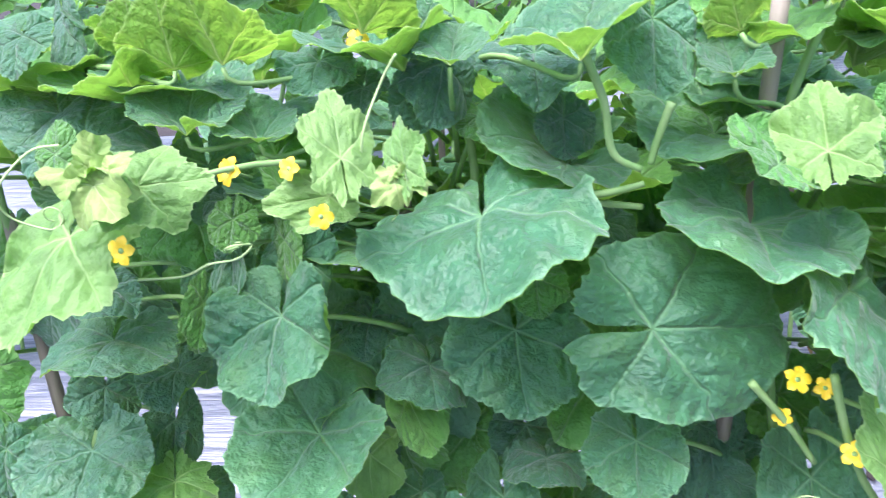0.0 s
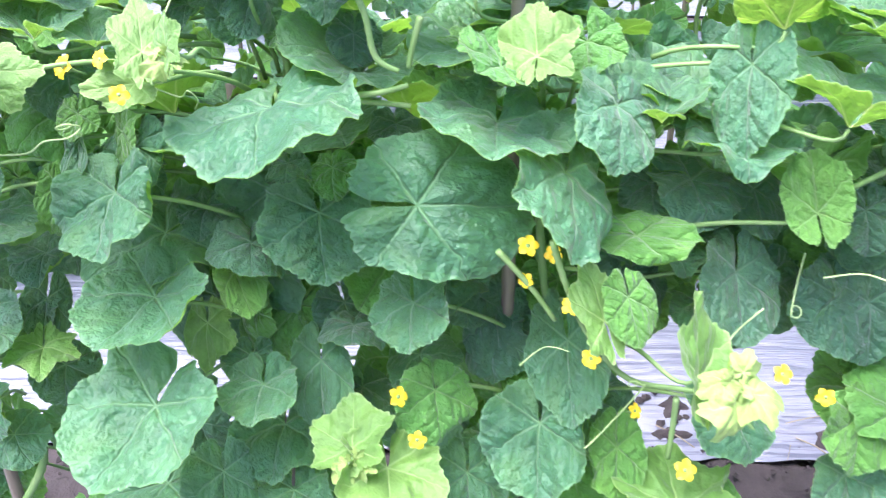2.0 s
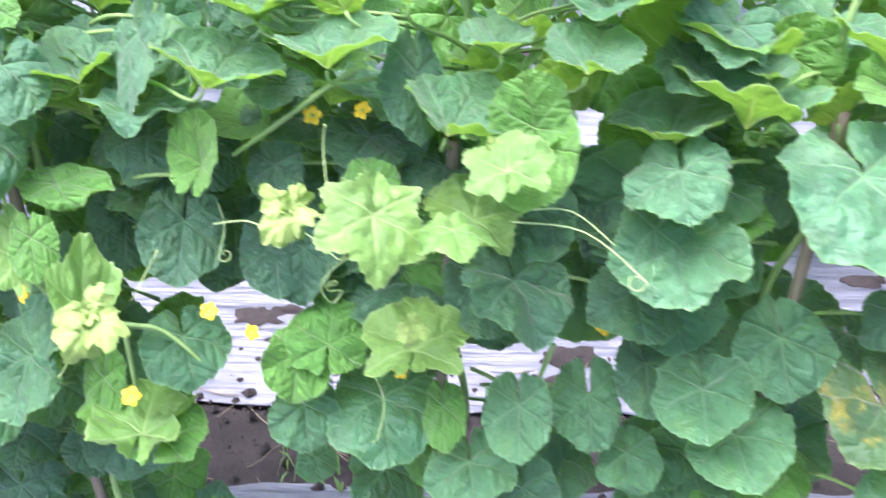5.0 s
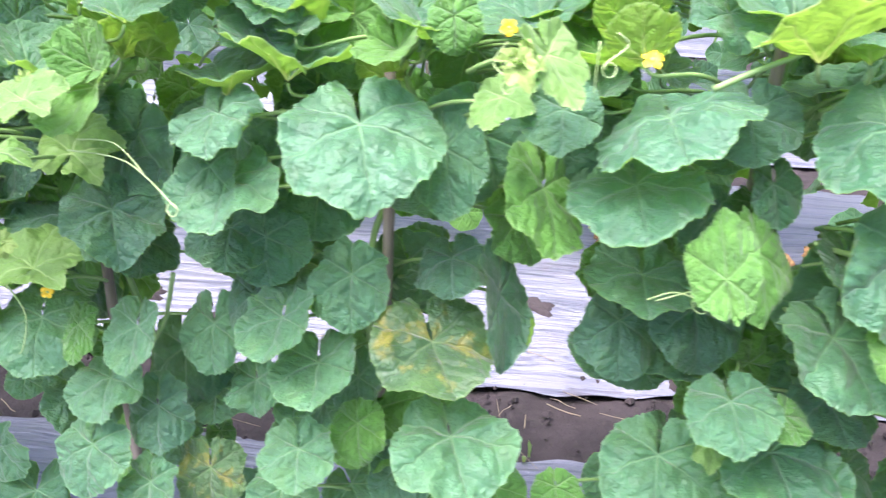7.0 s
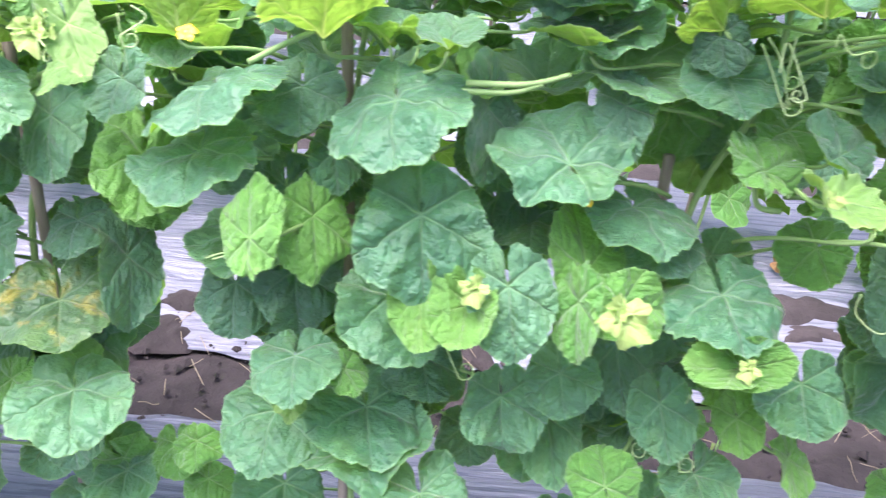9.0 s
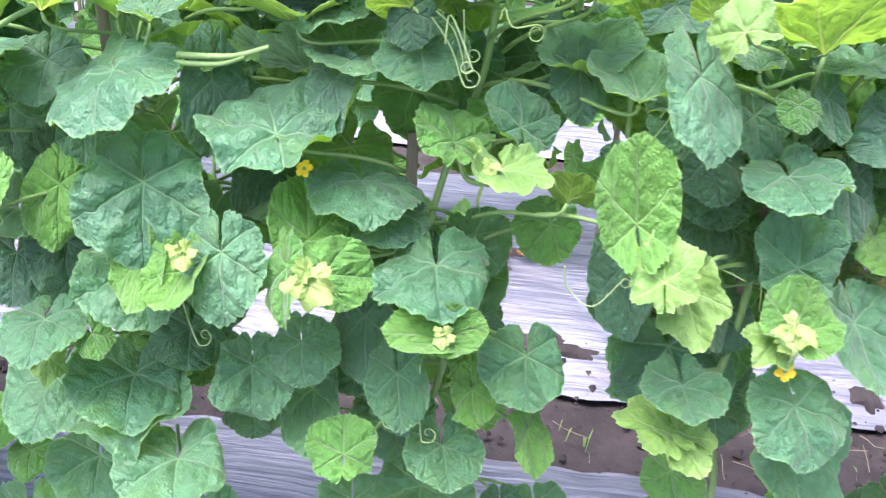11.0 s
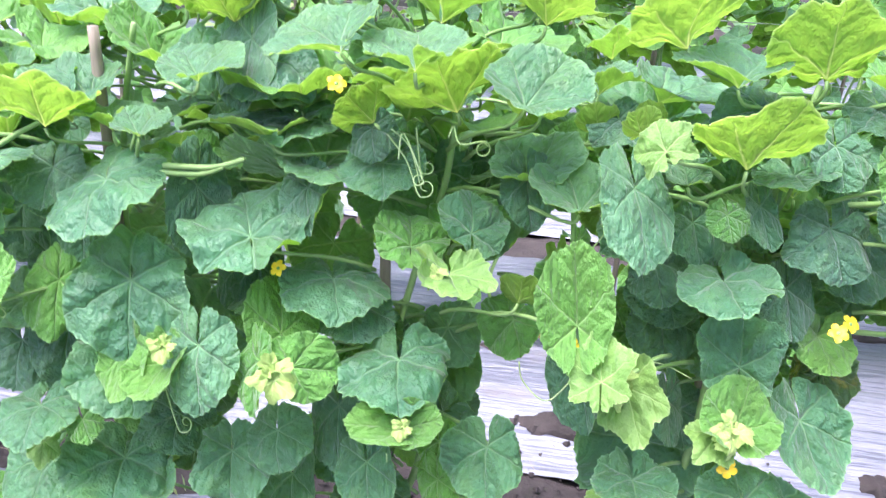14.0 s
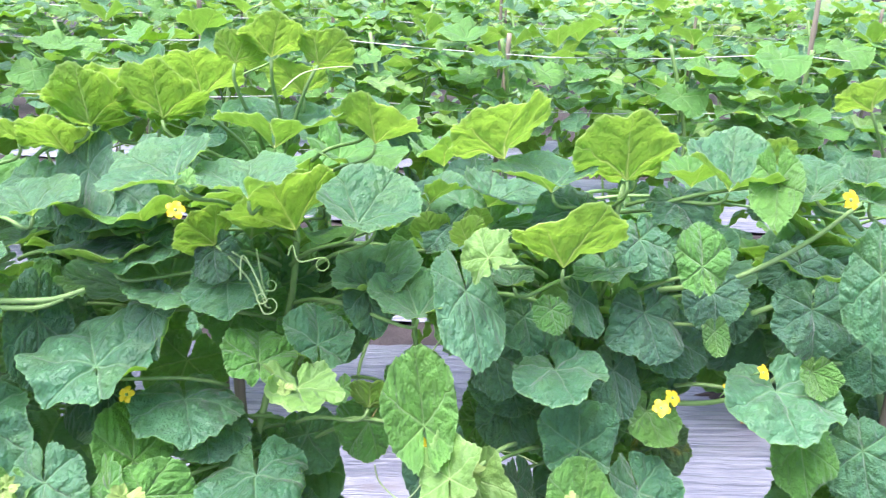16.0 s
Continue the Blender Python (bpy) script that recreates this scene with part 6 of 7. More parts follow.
leaf(2.030, 0.684, 0.384, -27, 5, -173, 0.107, "m")
leaf(2.048, 0.682, 0.680, -30, 15, 167, 0.116, "m")
leaf(2.057, 0.731, 0.973, 2, 10, 39, 0.165, "f")
leaf(2.069, 0.729, 1.025, 6, 0, -22, 0.051, "f")
leaf(2.076, 0.623, 0.519, -30, 10, -178, 0.105, "m")
leaf(2.093, 0.676, 0.619, -24, 15, 180, 0.126, "m")
leaf(2.132, 0.708, 0.736, -47, 11, 174, 0.111, "m", 1.11)
leaf(2.136, 0.722, 0.566, -51, 13, 179, 0.081, "d", 1.41)
leaf(2.144, 0.671, 0.529, -50, 11, 177, 0.079, "g", 1.22)
leaf(2.152, 0.663, 0.952, -25, 2, -165, 0.183, "m")
leaf(2.186, 0.716, 1.020, -33, 20, 174, 0.081, "h")
leaf(2.193, 0.715, 0.416, -54, 4, -165, 0.091, "d", 1.29)
leaf(2.240, 0.660, 0.678, -23, 3, -158, 0.160, "o")
leaf(2.243, 0.709, 0.913, -46, 18, 175, 0.094, "m", 1.60)
leaf(2.246, 0.709, 1.063, -61, 3, -173, 0.063, "g", 1.07)
leaf(2.256, 0.708, 0.771, -27, 8, -178, 0.098, "d")
leaf(2.272, 0.601, 0.582, -11, 3, -163, 0.158, "m")
leaf(2.302, 0.653, 0.996, -32, 16, 161, 0.074, "y", 1.11)
leaf(2.316, 0.576, 1.055, -46, -5, -179, 0.047, "p")
leaf(2.318, 0.701, 0.730, -65, -20, -123, 0.101, "d", 1.75)
leaf(2.341, 0.593, 1.060, -45, 6, -146, 0.058, "y", 1.75)
leaf(2.357, 0.696, 0.878, -36, -24, -153, 0.118, "g", 1.42)
leaf(2.366, 0.645, 0.990, -42, 12, 169, 0.087, "m", 1.14)
leaf(2.406, 0.691, 0.988, 8, -8, -5, 0.070, "f")
leaf(2.411, 0.640, 0.478, -34, 7, -174, 0.071, "g")
leaf(2.437, 0.637, 1.048, 60, 9, 180, 0.078, "u")
leaf(2.449, 0.636, 0.916, -10, 13, -180, 0.149, "m")
leaf(2.465, 0.684, 0.716, -59, -3, -173, 0.107, "d", 1.16)
leaf(2.471, 0.633, 0.993, 0, 24, 179, 0.170, "m", 0.88)
leaf(2.481, 0.682, 0.783, -14, 1, 179, 0.138, "m")
leaf(2.528, 0.625, 0.561, -30, 2, 171, 0.148, "m")
leaf(2.531, 0.534, 0.869, 50, -11, -3, 0.072, "g", 1.67)
leaf(2.538, 0.673, 0.864, -63, 6, -172, 0.070, "d", 1.67)
leaf(2.547, 0.672, 0.750, -61, 3, -173, 0.117, "d", 1.17)
leaf(2.559, 0.670, 0.991, -45, 4, -179, 0.102, "d")
leaf(2.562, 0.564, 0.643, -48, -6, -162, 0.042, "y", 1.43)
leaf(2.572, 0.555, 0.707, -16, 7, -177, 0.107, "m")
leaf(2.581, 0.616, 0.859, -49, -2, -162, 0.088, "g", 1.51)
leaf(2.593, 0.614, 1.062, 27, 2, -160, 0.133, "u")
leaf(2.597, 0.663, 0.918, -53, 0, -165, 0.061, "m", 1.37)
leaf(2.630, 0.552, 0.697, -37, 16, -146, 0.047, "g", 1.34)
leaf(2.650, 0.604, 0.599, -19, -1, -168, 0.155, "m")
leaf(2.656, 0.653, 1.052, -12, 3, 34, 0.106, "f")
leaf(2.660, 0.602, 0.547, -6, 18, -176, 0.174, "m", 0.88)
leaf(2.671, 0.600, 1.009, -20, 19, 175, 0.158, "m")
leaf(2.676, 0.598, 0.771, -25, 1, -153, 0.151, "m")
leaf(2.687, 0.647, 0.842, -28, -21, -159, 0.119, "d")
leaf(2.687, 0.647, 1.055, -17, -1, -2, 0.067, "f")
leaf(2.706, 0.570, 0.896, -57, 0, -168, 0.149, "m", 1.09)
leaf(2.714, 0.539, 0.814, -49, 19, 175, 0.071, "h", 1.50)
leaf(2.715, 0.643, 0.656, -31, 1, -168, 0.110, "d")
leaf(2.720, 0.593, 1.068, 6, 0, -18, 0.072, "f")
leaf(2.728, 0.537, 0.527, -12, 7, -166, 0.146, "m")
leaf(2.734, 0.710, 1.196, 18, 19, 141, 0.078, "u")
leaf(2.765, 0.533, 0.813, -43, 10, 169, 0.076, "h", 1.28)
leaf(2.765, 0.638, 0.998, -67, -16, -134, 0.087, "d", 1.75)
leaf(2.768, 0.513, 0.847, -46, -5, -179, 0.033, "p")
leaf(2.786, 0.696, 0.863, -63, 6, -172, 0.062, "d", 1.71)
leaf(2.792, 0.600, 1.136, 11, -1, -26, 0.101, "f")
leaf(2.800, 0.694, 1.185, 19, 10, 176, 0.106, "u")
leaf(2.804, 0.530, 0.843, -54, 12, 180, 0.099, "m", 1.34)
leaf(2.815, 0.584, 0.654, -61, 3, -173, 0.107, "m", 1.12)
leaf(2.819, 0.693, 0.877, -62, -6, -156, 0.074, "d", 1.75)
leaf(2.826, 0.680, 1.173, -59, 12, 165, 0.088, "d", 1.75)
leaf(2.843, 0.717, 1.216, 30, 17, 179, 0.133, "u")
leaf(2.853, 0.580, 0.965, 21, -12, 21, 0.159, "m")
leaf(2.864, 0.629, 1.066, -11, 2, 39, 0.128, "f")
leaf(2.878, 0.522, 0.838, -68, 18, 142, 0.065, "g", 1.75)
leaf(2.880, 0.577, 0.702, -46, 15, 177, 0.095, "m")
leaf(2.882, 0.627, 0.594, -50, 17, 176, 0.092, "m", 1.65)
leaf(2.888, 0.576, 0.845, 45, 6, 23, 0.092, "g", 1.51)
leaf(2.901, 0.714, 1.219, -1, 6, -18, 0.120, "f")
leaf(2.908, 0.624, 1.017, -49, 19, 175, 0.071, "d", 1.48)
leaf(2.913, 0.470, 0.857, -44, 23, -152, 0.052, "p")
leaf(2.919, 0.518, 0.837, -12, 50, -82, 0.083, "g", 1.22)
leaf(2.937, 0.628, 0.900, -4, -5, -160, 0.139, "m")
leaf(2.945, 0.515, 0.591, 35, -11, 4, 0.089, "g")
leaf(2.948, 0.620, 0.722, -53, 12, 178, 0.088, "d", 1.74)
leaf(2.953, 0.720, 1.256, 26, 4, -179, 0.108, "u")
leaf(2.965, 0.619, 0.875, -34, 5, -169, 0.103, "d")
leaf(2.972, 0.523, 1.196, -8, -22, 50, 0.119, "f")
leaf(2.984, 0.617, 1.097, -53, 16, 180, 0.062, "d", 1.12)
leaf(2.986, 0.616, 1.104, 47, 45, -168, 0.073, "u")
leaf(2.999, 0.565, 0.682, -55, 13, -179, 0.081, "m", 1.47)
leaf(2.999, 0.615, 1.059, -32, 10, -173, 0.102, "m")
leaf(3.006, 0.665, 1.304, 45, -21, -165, 0.060, "u")
leaf(3.035, 0.564, 0.836, -14, 10, -174, 0.142, "m")
leaf(3.042, 0.563, 0.983, 30, 11, 15, 0.087, "g")
leaf(3.047, 0.663, 1.311, 29, -7, -163, 0.082, "u")
leaf(3.049, 0.500, 1.189, 0, -6, 3, 0.103, "f")
leaf(3.050, 0.508, 0.781, -11, -30, 102, 0.060, "h", 1.75)
leaf(3.051, 0.646, 1.212, -8, 2, 1, 0.154, "f")
leaf(3.054, 0.488, 0.798, -46, -17, 169, 0.025, "p")
leaf(3.058, 0.508, 0.784, 31, 46, -69, 0.057, "h", 1.52)
leaf(3.060, 0.563, 0.580, -34, 1, -163, 0.103, "m")
leaf(3.074, 0.712, 1.266, 28, 28, 150, 0.074, "u")
leaf(3.078, 0.616, 1.124, 25, 24, -171, 0.136, "u")
leaf(3.082, 0.487, 0.990, -44, 22, -153, 0.020, "p")
leaf(3.084, 0.612, 0.693, -49, 14, 174, 0.078, "g")
leaf(3.090, 0.562, 0.673, -48, 18, 174, 0.063, "g", 1.33)
leaf(3.093, 0.507, 0.981, -13, -9, -160, 0.087, "y")
leaf(3.099, 0.661, 1.306, 32, -37, -151, 0.068, "u")
leaf(3.108, 0.561, 1.007, 43, 15, 22, 0.083, "m", 1.06)
leaf(3.147, 0.559, 0.734, -47, 14, 172, 0.106, "m", 1.03)
leaf(3.148, 0.762, 1.222, 13, -6, 29, 0.075, "f")
leaf(3.152, 0.563, 1.148, 11, 15, -29, 0.115, "f")
leaf(3.161, 0.609, 1.058, -59, 9, -176, 0.066, "d", 1.44)
leaf(3.162, 0.559, 0.623, -49, -8, -144, 0.057, "g", 1.75)
leaf(3.163, 0.692, 1.212, 23, -3, 162, 0.111, "u")
leaf(3.166, 0.559, 0.932, 61, -2, 166, 0.055, "u")
leaf(3.168, 0.609, 1.054, 13, -5, -28, 0.111, "f")
leaf(3.168, 0.618, 1.130, 49, -14, -159, 0.088, "u")
leaf(3.219, 0.557, 1.045, 8, -1, 25, 0.104, "f")
leaf(3.229, 0.501, 0.943, 56, -8, 0, 0.081, "h", 1.74)
leaf(3.230, 0.685, 1.141, -11, -5, -22, 0.089, "f")
leaf(3.236, 0.666, 1.102, 50, 19, -177, 0.053, "u")
leaf(3.248, 0.606, 0.844, -63, 17, 165, 0.091, "d", 1.75)
leaf(3.257, 0.455, 0.908, 43, -16, -12, 0.071, "y", 1.19)
leaf(3.270, 0.480, 0.894, -45, 20, -156, 0.042, "p")
leaf(3.270, 0.555, 1.078, -44, -5, -157, 0.088, "m", 1.69)
leaf(3.271, 0.564, 1.131, 55, -25, -150, 0.044, "u")
leaf(3.287, 0.665, 1.121, 48, -14, -176, 0.038, "u")
leaf(3.289, 0.499, 0.879, -52, 21, 180, 0.074, "y", 1.40)
leaf(3.289, 0.510, 1.132, 45, -36, -10, 0.063, "y")
leaf(3.305, 0.499, 0.696, 3, 6, 24, 0.102, "y")
leaf(3.310, 0.603, 0.982, -54, 16, 180, 0.069, "d", 1.35)
leaf(3.313, 0.510, 0.753, -16, 3, -174, 0.095, "m")
leaf(3.317, 0.678, 1.202, 36, 7, -152, 0.135, "u")
leaf(3.318, 0.498, 0.694, -34, 5, -147, 0.074, "y", 1.10)
leaf(3.322, 0.553, 1.087, 8, -7, 8, 0.048, "f")
leaf(3.338, 0.662, 0.888, -63, 6, -172, 0.091, "d", 1.23)
leaf(3.343, 0.602, 1.031, -50, 1, -160, 0.067, "m", 1.21)
leaf(3.350, 0.602, 0.807, -64, -7, -146, 0.057, "d", 1.75)
leaf(3.365, 0.551, 1.061, -47, 2, -164, 0.048, "g")
leaf(3.371, 0.646, 1.170, -1, -1, 24, 0.124, "f")
leaf(3.374, 0.551, 1.110, 31, -16, -154, 0.128, "u")
leaf(3.375, 0.551, 0.988, -6, 10, -171, 0.106, "m")
leaf(3.389, 0.495, 0.837, -29, -22, 149, 0.056, "y", 1.21)
leaf(3.394, 0.475, 0.856, -48, 5, -170, 0.041, "p")
leaf(3.402, 0.495, 0.842, 35, 15, -2, 0.089, "h")
leaf(3.407, 0.600, 1.057, -52, 1, -159, 0.048, "m", 1.75)
leaf(3.410, 0.550, 0.890, 52, -2, -7, 0.096, "m", 1.19)
leaf(3.430, 0.496, 0.754, -37, 3, -159, 0.119, "m")
leaf(3.435, 0.602, 1.093, -8, 16, -178, 0.088, "m", 0.88)
leaf(3.455, 0.603, 0.965, -63, 6, -172, 0.061, "d", 1.67)
leaf(3.470, 0.609, 1.127, -50, 1, -161, 0.078, "m", 1.05)
leaf(3.484, 0.604, 1.039, -51, 2, -162, 0.105, "d")
leaf(3.487, 0.554, 0.830, -44, -2, -156, 0.099, "m", 1.36)
leaf(3.491, 0.740, 1.167, 21, 21, 160, 0.126, "u")
leaf(3.501, 0.605, 0.910, -56, -4, -167, 0.076, "h")
leaf(3.527, 0.556, 1.114, 67, -5, -6, 0.059, "g", 1.46)
leaf(3.552, 0.558, 1.037, -65, 7, 172, 0.031, "h", 1.56)
leaf(3.562, 0.608, 1.065, -53, 0, -173, 0.086, "d")
leaf(3.584, 0.658, 1.175, 6, 9, -12, 0.133, "f")
leaf(3.627, 0.627, 1.193, -53, 11, 153, 0.061, "h", 1.75)
leaf(3.635, 0.562, 0.962, -15, 0, 179, 0.137, "m")
leaf(3.668, 0.619, 1.182, 6, -26, 28, 0.077, "f")
leaf(3.670, 0.739, 1.193, 46, -19, -161, 0.058, "u")
leaf(3.674, 0.564, 0.988, -69, 6, -177, 0.048, "h", 1.10)
leaf(3.678, 0.564, 0.892, -54, 14, 160, 0.075, "g", 1.47)
leaf(3.687, 0.614, 1.045, -68, 4, 175, 0.104, "d")
leaf(3.734, 0.567, 1.106, -73, 12, 146, 0.086, "m", 1.75)
leaf(3.755, 0.674, 1.182, 16, 5, -28, 0.071, "f")
leaf(3.756, 0.568, 0.884, -58, 12, 164, 0.095, "m", 1.15)
leaf(3.767, 0.618, 1.002, -60, 7, 166, 0.091, "m", 1.15)
leaf(3.771, 0.719, 1.267, 33, 16, -173, 0.090, "u")
# end of leaves

# inner leaves
# end of inner leaves


def flower_meshes():
    """A melon flower: five broad crinkled petals opening from a short green tube."""
    verts, faces = [], []
    for k in range(5):
        a0 = 2 * math.pi * k / 5
        base = len(verts)
        for i in range(6):
            f = i / 5
            half = (0.12 + 0.30 * math.sin(f * math.pi * 0.72)) * (1 - 0.75 * max(0, f - 0.75) / 0.25) * 0.5
            for j in (-1, -0.5, 0, 0.5, 1):
                r = 0.06 + 0.46 * f
                x, y = r, half * j
                z = 0.16 * f - 0.20 * f * f * f + 0.05 * abs(j) * f + 0.02 * math.sin(9 * f + k + 3 * j)
                verts.append((x * math.cos(a0) - y * math.sin(a0), x * math.sin(a0) + y * math.cos(a0), z))
        for i in range(5):
            for j in range(4):
                v = base + i * 5 + j
                faces.append((v, v + 1, v + 6, v + 5))
    petals = mesh_from("flower", verts, faces, [PETAL])
    v, f = tube([(0, 0, 0.04), (0, 0, -0.08), (0, 0, -0.30), (0, 0, -0.55), (0.1, 0, -0.95)], [0.10, 0.12, 0.11, 0.05, 0.04], 8)
    return petals, mesh_from("calyx", v, f, [STEM])


PETALS, CALYX = flower_meshes()
flower_count = 0


def flower(x, y, z):
    global flower_count
    flower_count += 1
    rnd = random.Random(flower_count + 900)
    root = min(PLANTS, key=lambda p: abs(p[0] - x))[2]
    size = rnd.uniform(0.017, 0.024)
    m = pose(x, y, z, rnd.uniform(35, 75), rnd.uniform(-20, 20), rnd.uniform(-35, 35)) @ Matrix.Diagonal((size, size, size, 1))
    bloom = part("flower", PETALS, root, "small open bright yellow flower", m)
    tube_part = new("calyx", CALYX)
    tube_part.parent = bloom


def strand(name, points, thick, thin, mat, sides):
    root = min(PLANTS, key=lambda p: abs(p[0] - points[0][0]))[2]
    line = glide(points, 5)
    n = len(line) - 1
    v, f = tube(line, [thick + (thin - thick) * i / n for i in range(n + 1)], sides)
    return part(name, mesh_from(name, v, f, [mat]), root)


def tendril(*points):
    """A thin pale tendril, curling at its end."""
    rnd = random.Random(int(points[0][0] * 1000))
    points = [Vector(p) for p in points]
    way = (points[-1] - points[-2]).normalized()
    if rnd.random() < 0.6:
        side = Vector((way.z, 0.0, -way.x)).normalized() * rnd.choice((-1, 1))
        size = rnd.uniform(0.006, 0.010)
        centre = points[-1] + side * size
        for k in range(1, 9):
            a, r = 0.95 * k, size * (1 - 0.06 * k)
            points.append(centre - side * (r * math.cos(a)) + way * (r * math.sin(a)) + Vector((0, 0.0012 * k, 0)))
    strand("tendril", points, 0.0010, 0.0006, TENDRIL, 5)


def runner(*points):
    """A thick side shoot of the vine."""
    strand("runner", points, 0.0036, 0.0027, STEM, 7)


# flowers, tendrils and runners
flower(0.864, 0.865, 1.136)
flower(0.771, 0.770, 1.055)
flower(0.837, 0.710, 1.077)
flower(0.707, 0.700, 1.020)
flower(1.214, 0.741, 0.882)
flower(1.214, 0.761, 0.832)
flower(1.258, 0.719, 0.827)
flower(1.279, 0.708, 0.772)
flower(1.240, 0.750, 0.868)
flower(1.480, 0.730, 0.740)
flower(1.528, 0.728, 0.713)
flower(1.099, 0.716, 0.657)
flower(1.332, 0.726, 0.693)
flower(0.866, 0.670, 1.057)
flower(1.700, 0.747, 0.646)
flower(1.105, 0.746, 0.627)
flower(1.078, 0.737, 0.699)
flower(1.940, 0.734, 0.729)
flower(1.605, 0.794, 0.958)
flower(1.662, 0.784, 0.968)
flower(1.384, 0.694, 0.641)
flower(2.304, 0.632, 1.073)
flower(2.445, 0.636, 1.050)
flower(2.879, 0.597, 0.921)
flower(3.225, 0.497, 0.920)
flower(3.401, 0.480, 0.808)
flower(3.502, 0.555, 0.942)
flower(3.616, 0.561, 0.987)
flower(3.579, 0.559, 0.965)
flower(3.710, 0.618, 1.179)
flower(2.942, 0.621, 1.142)
flower(3.524, 0.586, 0.939)
tendril((0.915, 0.730, 1.150), (0.902, 0.737, 1.129), (0.889, 0.723, 1.097), (0.882, 0.730, 1.055))
tendril((0.867, 0.740, 1.043), (0.888, 0.747, 1.032), (0.901, 0.733, 1.042), (0.907, 0.740, 1.031), (0.900, 0.747, 1.020))
tendril((0.674, 0.710, 1.098), (0.645, 0.717, 1.091), (0.623, 0.703, 1.068), (0.621, 0.710, 1.045), (0.642, 0.717, 1.031))
tendril((0.699, 0.730, 0.981), (0.733, 0.737, 0.980), (0.761, 0.723, 0.997), (0.781, 0.730, 0.998), (0.792, 0.737, 1.006), (0.789, 0.723, 1.013))
tendril((1.209, 0.740, 0.740), (1.235, 0.747, 0.759), (1.260, 0.733, 0.763))
tendril((1.639, 0.679, 0.990), (1.634, 0.687, 0.960), (1.640, 0.672, 0.891))
tendril((1.564, 0.706, 0.857), (1.601, 0.704, 0.861), (1.641, 0.681, 0.842))
tendril((1.659, 0.684, 0.844), (1.638, 0.696, 0.824), (1.622, 0.685, 0.805), (1.631, 0.691, 0.780), (1.643, 0.695, 0.793), (1.631, 0.683, 0.800))
tendril((1.441, 0.710, 0.831), (1.419, 0.717, 0.796), (1.403, 0.703, 0.768))
tendril((1.228, 0.720, 0.581), (1.290, 0.727, 0.650), (1.333, 0.713, 0.730))
tendril((1.495, 0.770, 0.860), (1.496, 0.777, 0.825), (1.490, 0.763, 0.795))
tendril((1.665, 0.713, 0.680), (1.682, 0.716, 0.627), (1.672, 0.704, 0.574), (1.651, 0.716, 0.567))
tendril((1.835, 0.655, 0.915), (1.879, 0.652, 0.915), (1.919, 0.631, 0.890))
tendril((1.500, 0.730, 0.854), (1.540, 0.728, 0.859), (1.575, 0.706, 0.851))
tendril((1.820, 0.658, 0.900), (1.891, 0.649, 0.895), (1.949, 0.627, 0.856))
tendril((2.304, 0.610, 1.065), (2.292, 0.618, 1.041), (2.311, 0.602, 1.029))
tendril((2.389, 0.601, 1.073), (2.390, 0.608, 1.013))
tendril((2.404, 0.600, 1.082), (2.416, 0.605, 1.070), (2.396, 0.593, 1.055))
tendril((2.468, 0.573, 0.816), (2.496, 0.577, 0.825), (2.519, 0.561, 0.827))
tendril((3.026, 0.553, 0.708), (3.027, 0.560, 0.658), (3.034, 0.546, 0.605))
tendril((3.027, 0.553, 1.085), (3.030, 0.560, 1.111), (3.054, 0.548, 1.068))
tendril((2.477, 0.572, 0.816), (2.517, 0.575, 0.831))
tendril((3.015, 0.571, 1.111), (3.034, 0.580, 1.090), (3.050, 0.568, 1.049))
tendril((3.041, 0.574, 1.114), (3.046, 0.582, 1.067))
tendril((3.174, 0.557, 0.858), (3.181, 0.565, 0.828), (3.210, 0.554, 0.813), (3.238, 0.564, 0.843))
tendril((3.314, 0.561, 0.877), (3.338, 0.571, 0.869), (3.366, 0.560, 0.862))
tendril((3.450, 0.583, 0.725), (3.463, 0.590, 0.688), (3.453, 0.576, 0.659))
tendril((3.236, 0.564, 1.001), (3.253, 0.572, 1.028), (3.247, 0.558, 1.043), (3.243, 0.564, 1.031))
tendril((3.025, 0.582, 0.650), (3.005, 0.587, 0.610), (2.998, 0.573, 0.595))
tendril((3.392, 0.599, 0.872), (3.407, 0.607, 0.800))
tendril((2.742, 0.556, 0.781), (2.743, 0.563, 0.741), (2.761, 0.547, 0.708))
tendril((3.076, 0.568, 1.109), (3.080, 0.575, 1.119), (3.089, 0.562, 1.105), (3.111, 0.571, 1.107))
tendril((3.075, 0.558, 1.288), (3.098, 0.567, 1.306), (3.143, 0.557, 1.314), (3.150, 0.565, 1.306))
tendril((3.011, 0.571, 1.105), (3.031, 0.580, 1.075), (3.046, 0.568, 1.045))
runner((1.045, 0.780, 1.135), (1.060, 0.780, 1.100), (1.068, 0.780, 1.060), (1.090, 0.780, 1.046))
runner((1.111, 0.790, 1.095), (1.103, 0.790, 1.069), (1.098, 0.790, 1.047))
runner((1.043, 0.800, 1.018), (1.069, 0.800, 1.020), (1.096, 0.800, 1.027))
runner((1.237, 0.730, 0.893), (1.254, 0.730, 0.839), (1.280, 0.730, 0.782), (1.322, 0.730, 0.732), (1.379, 0.730, 0.719), (1.424, 0.730, 0.709), (1.473, 0.730, 0.651))
runner((1.375, 0.730, 0.708), (1.375, 0.730, 0.664), (1.374, 0.730, 0.626))
runner((1.184, 0.760, 0.867), (1.218, 0.760, 0.826), (1.246, 0.760, 0.784))
runner((1.670, 0.752, 1.029), (1.625, 0.762, 0.997), (1.572, 0.774, 0.956), (1.514, 0.787, 0.912))
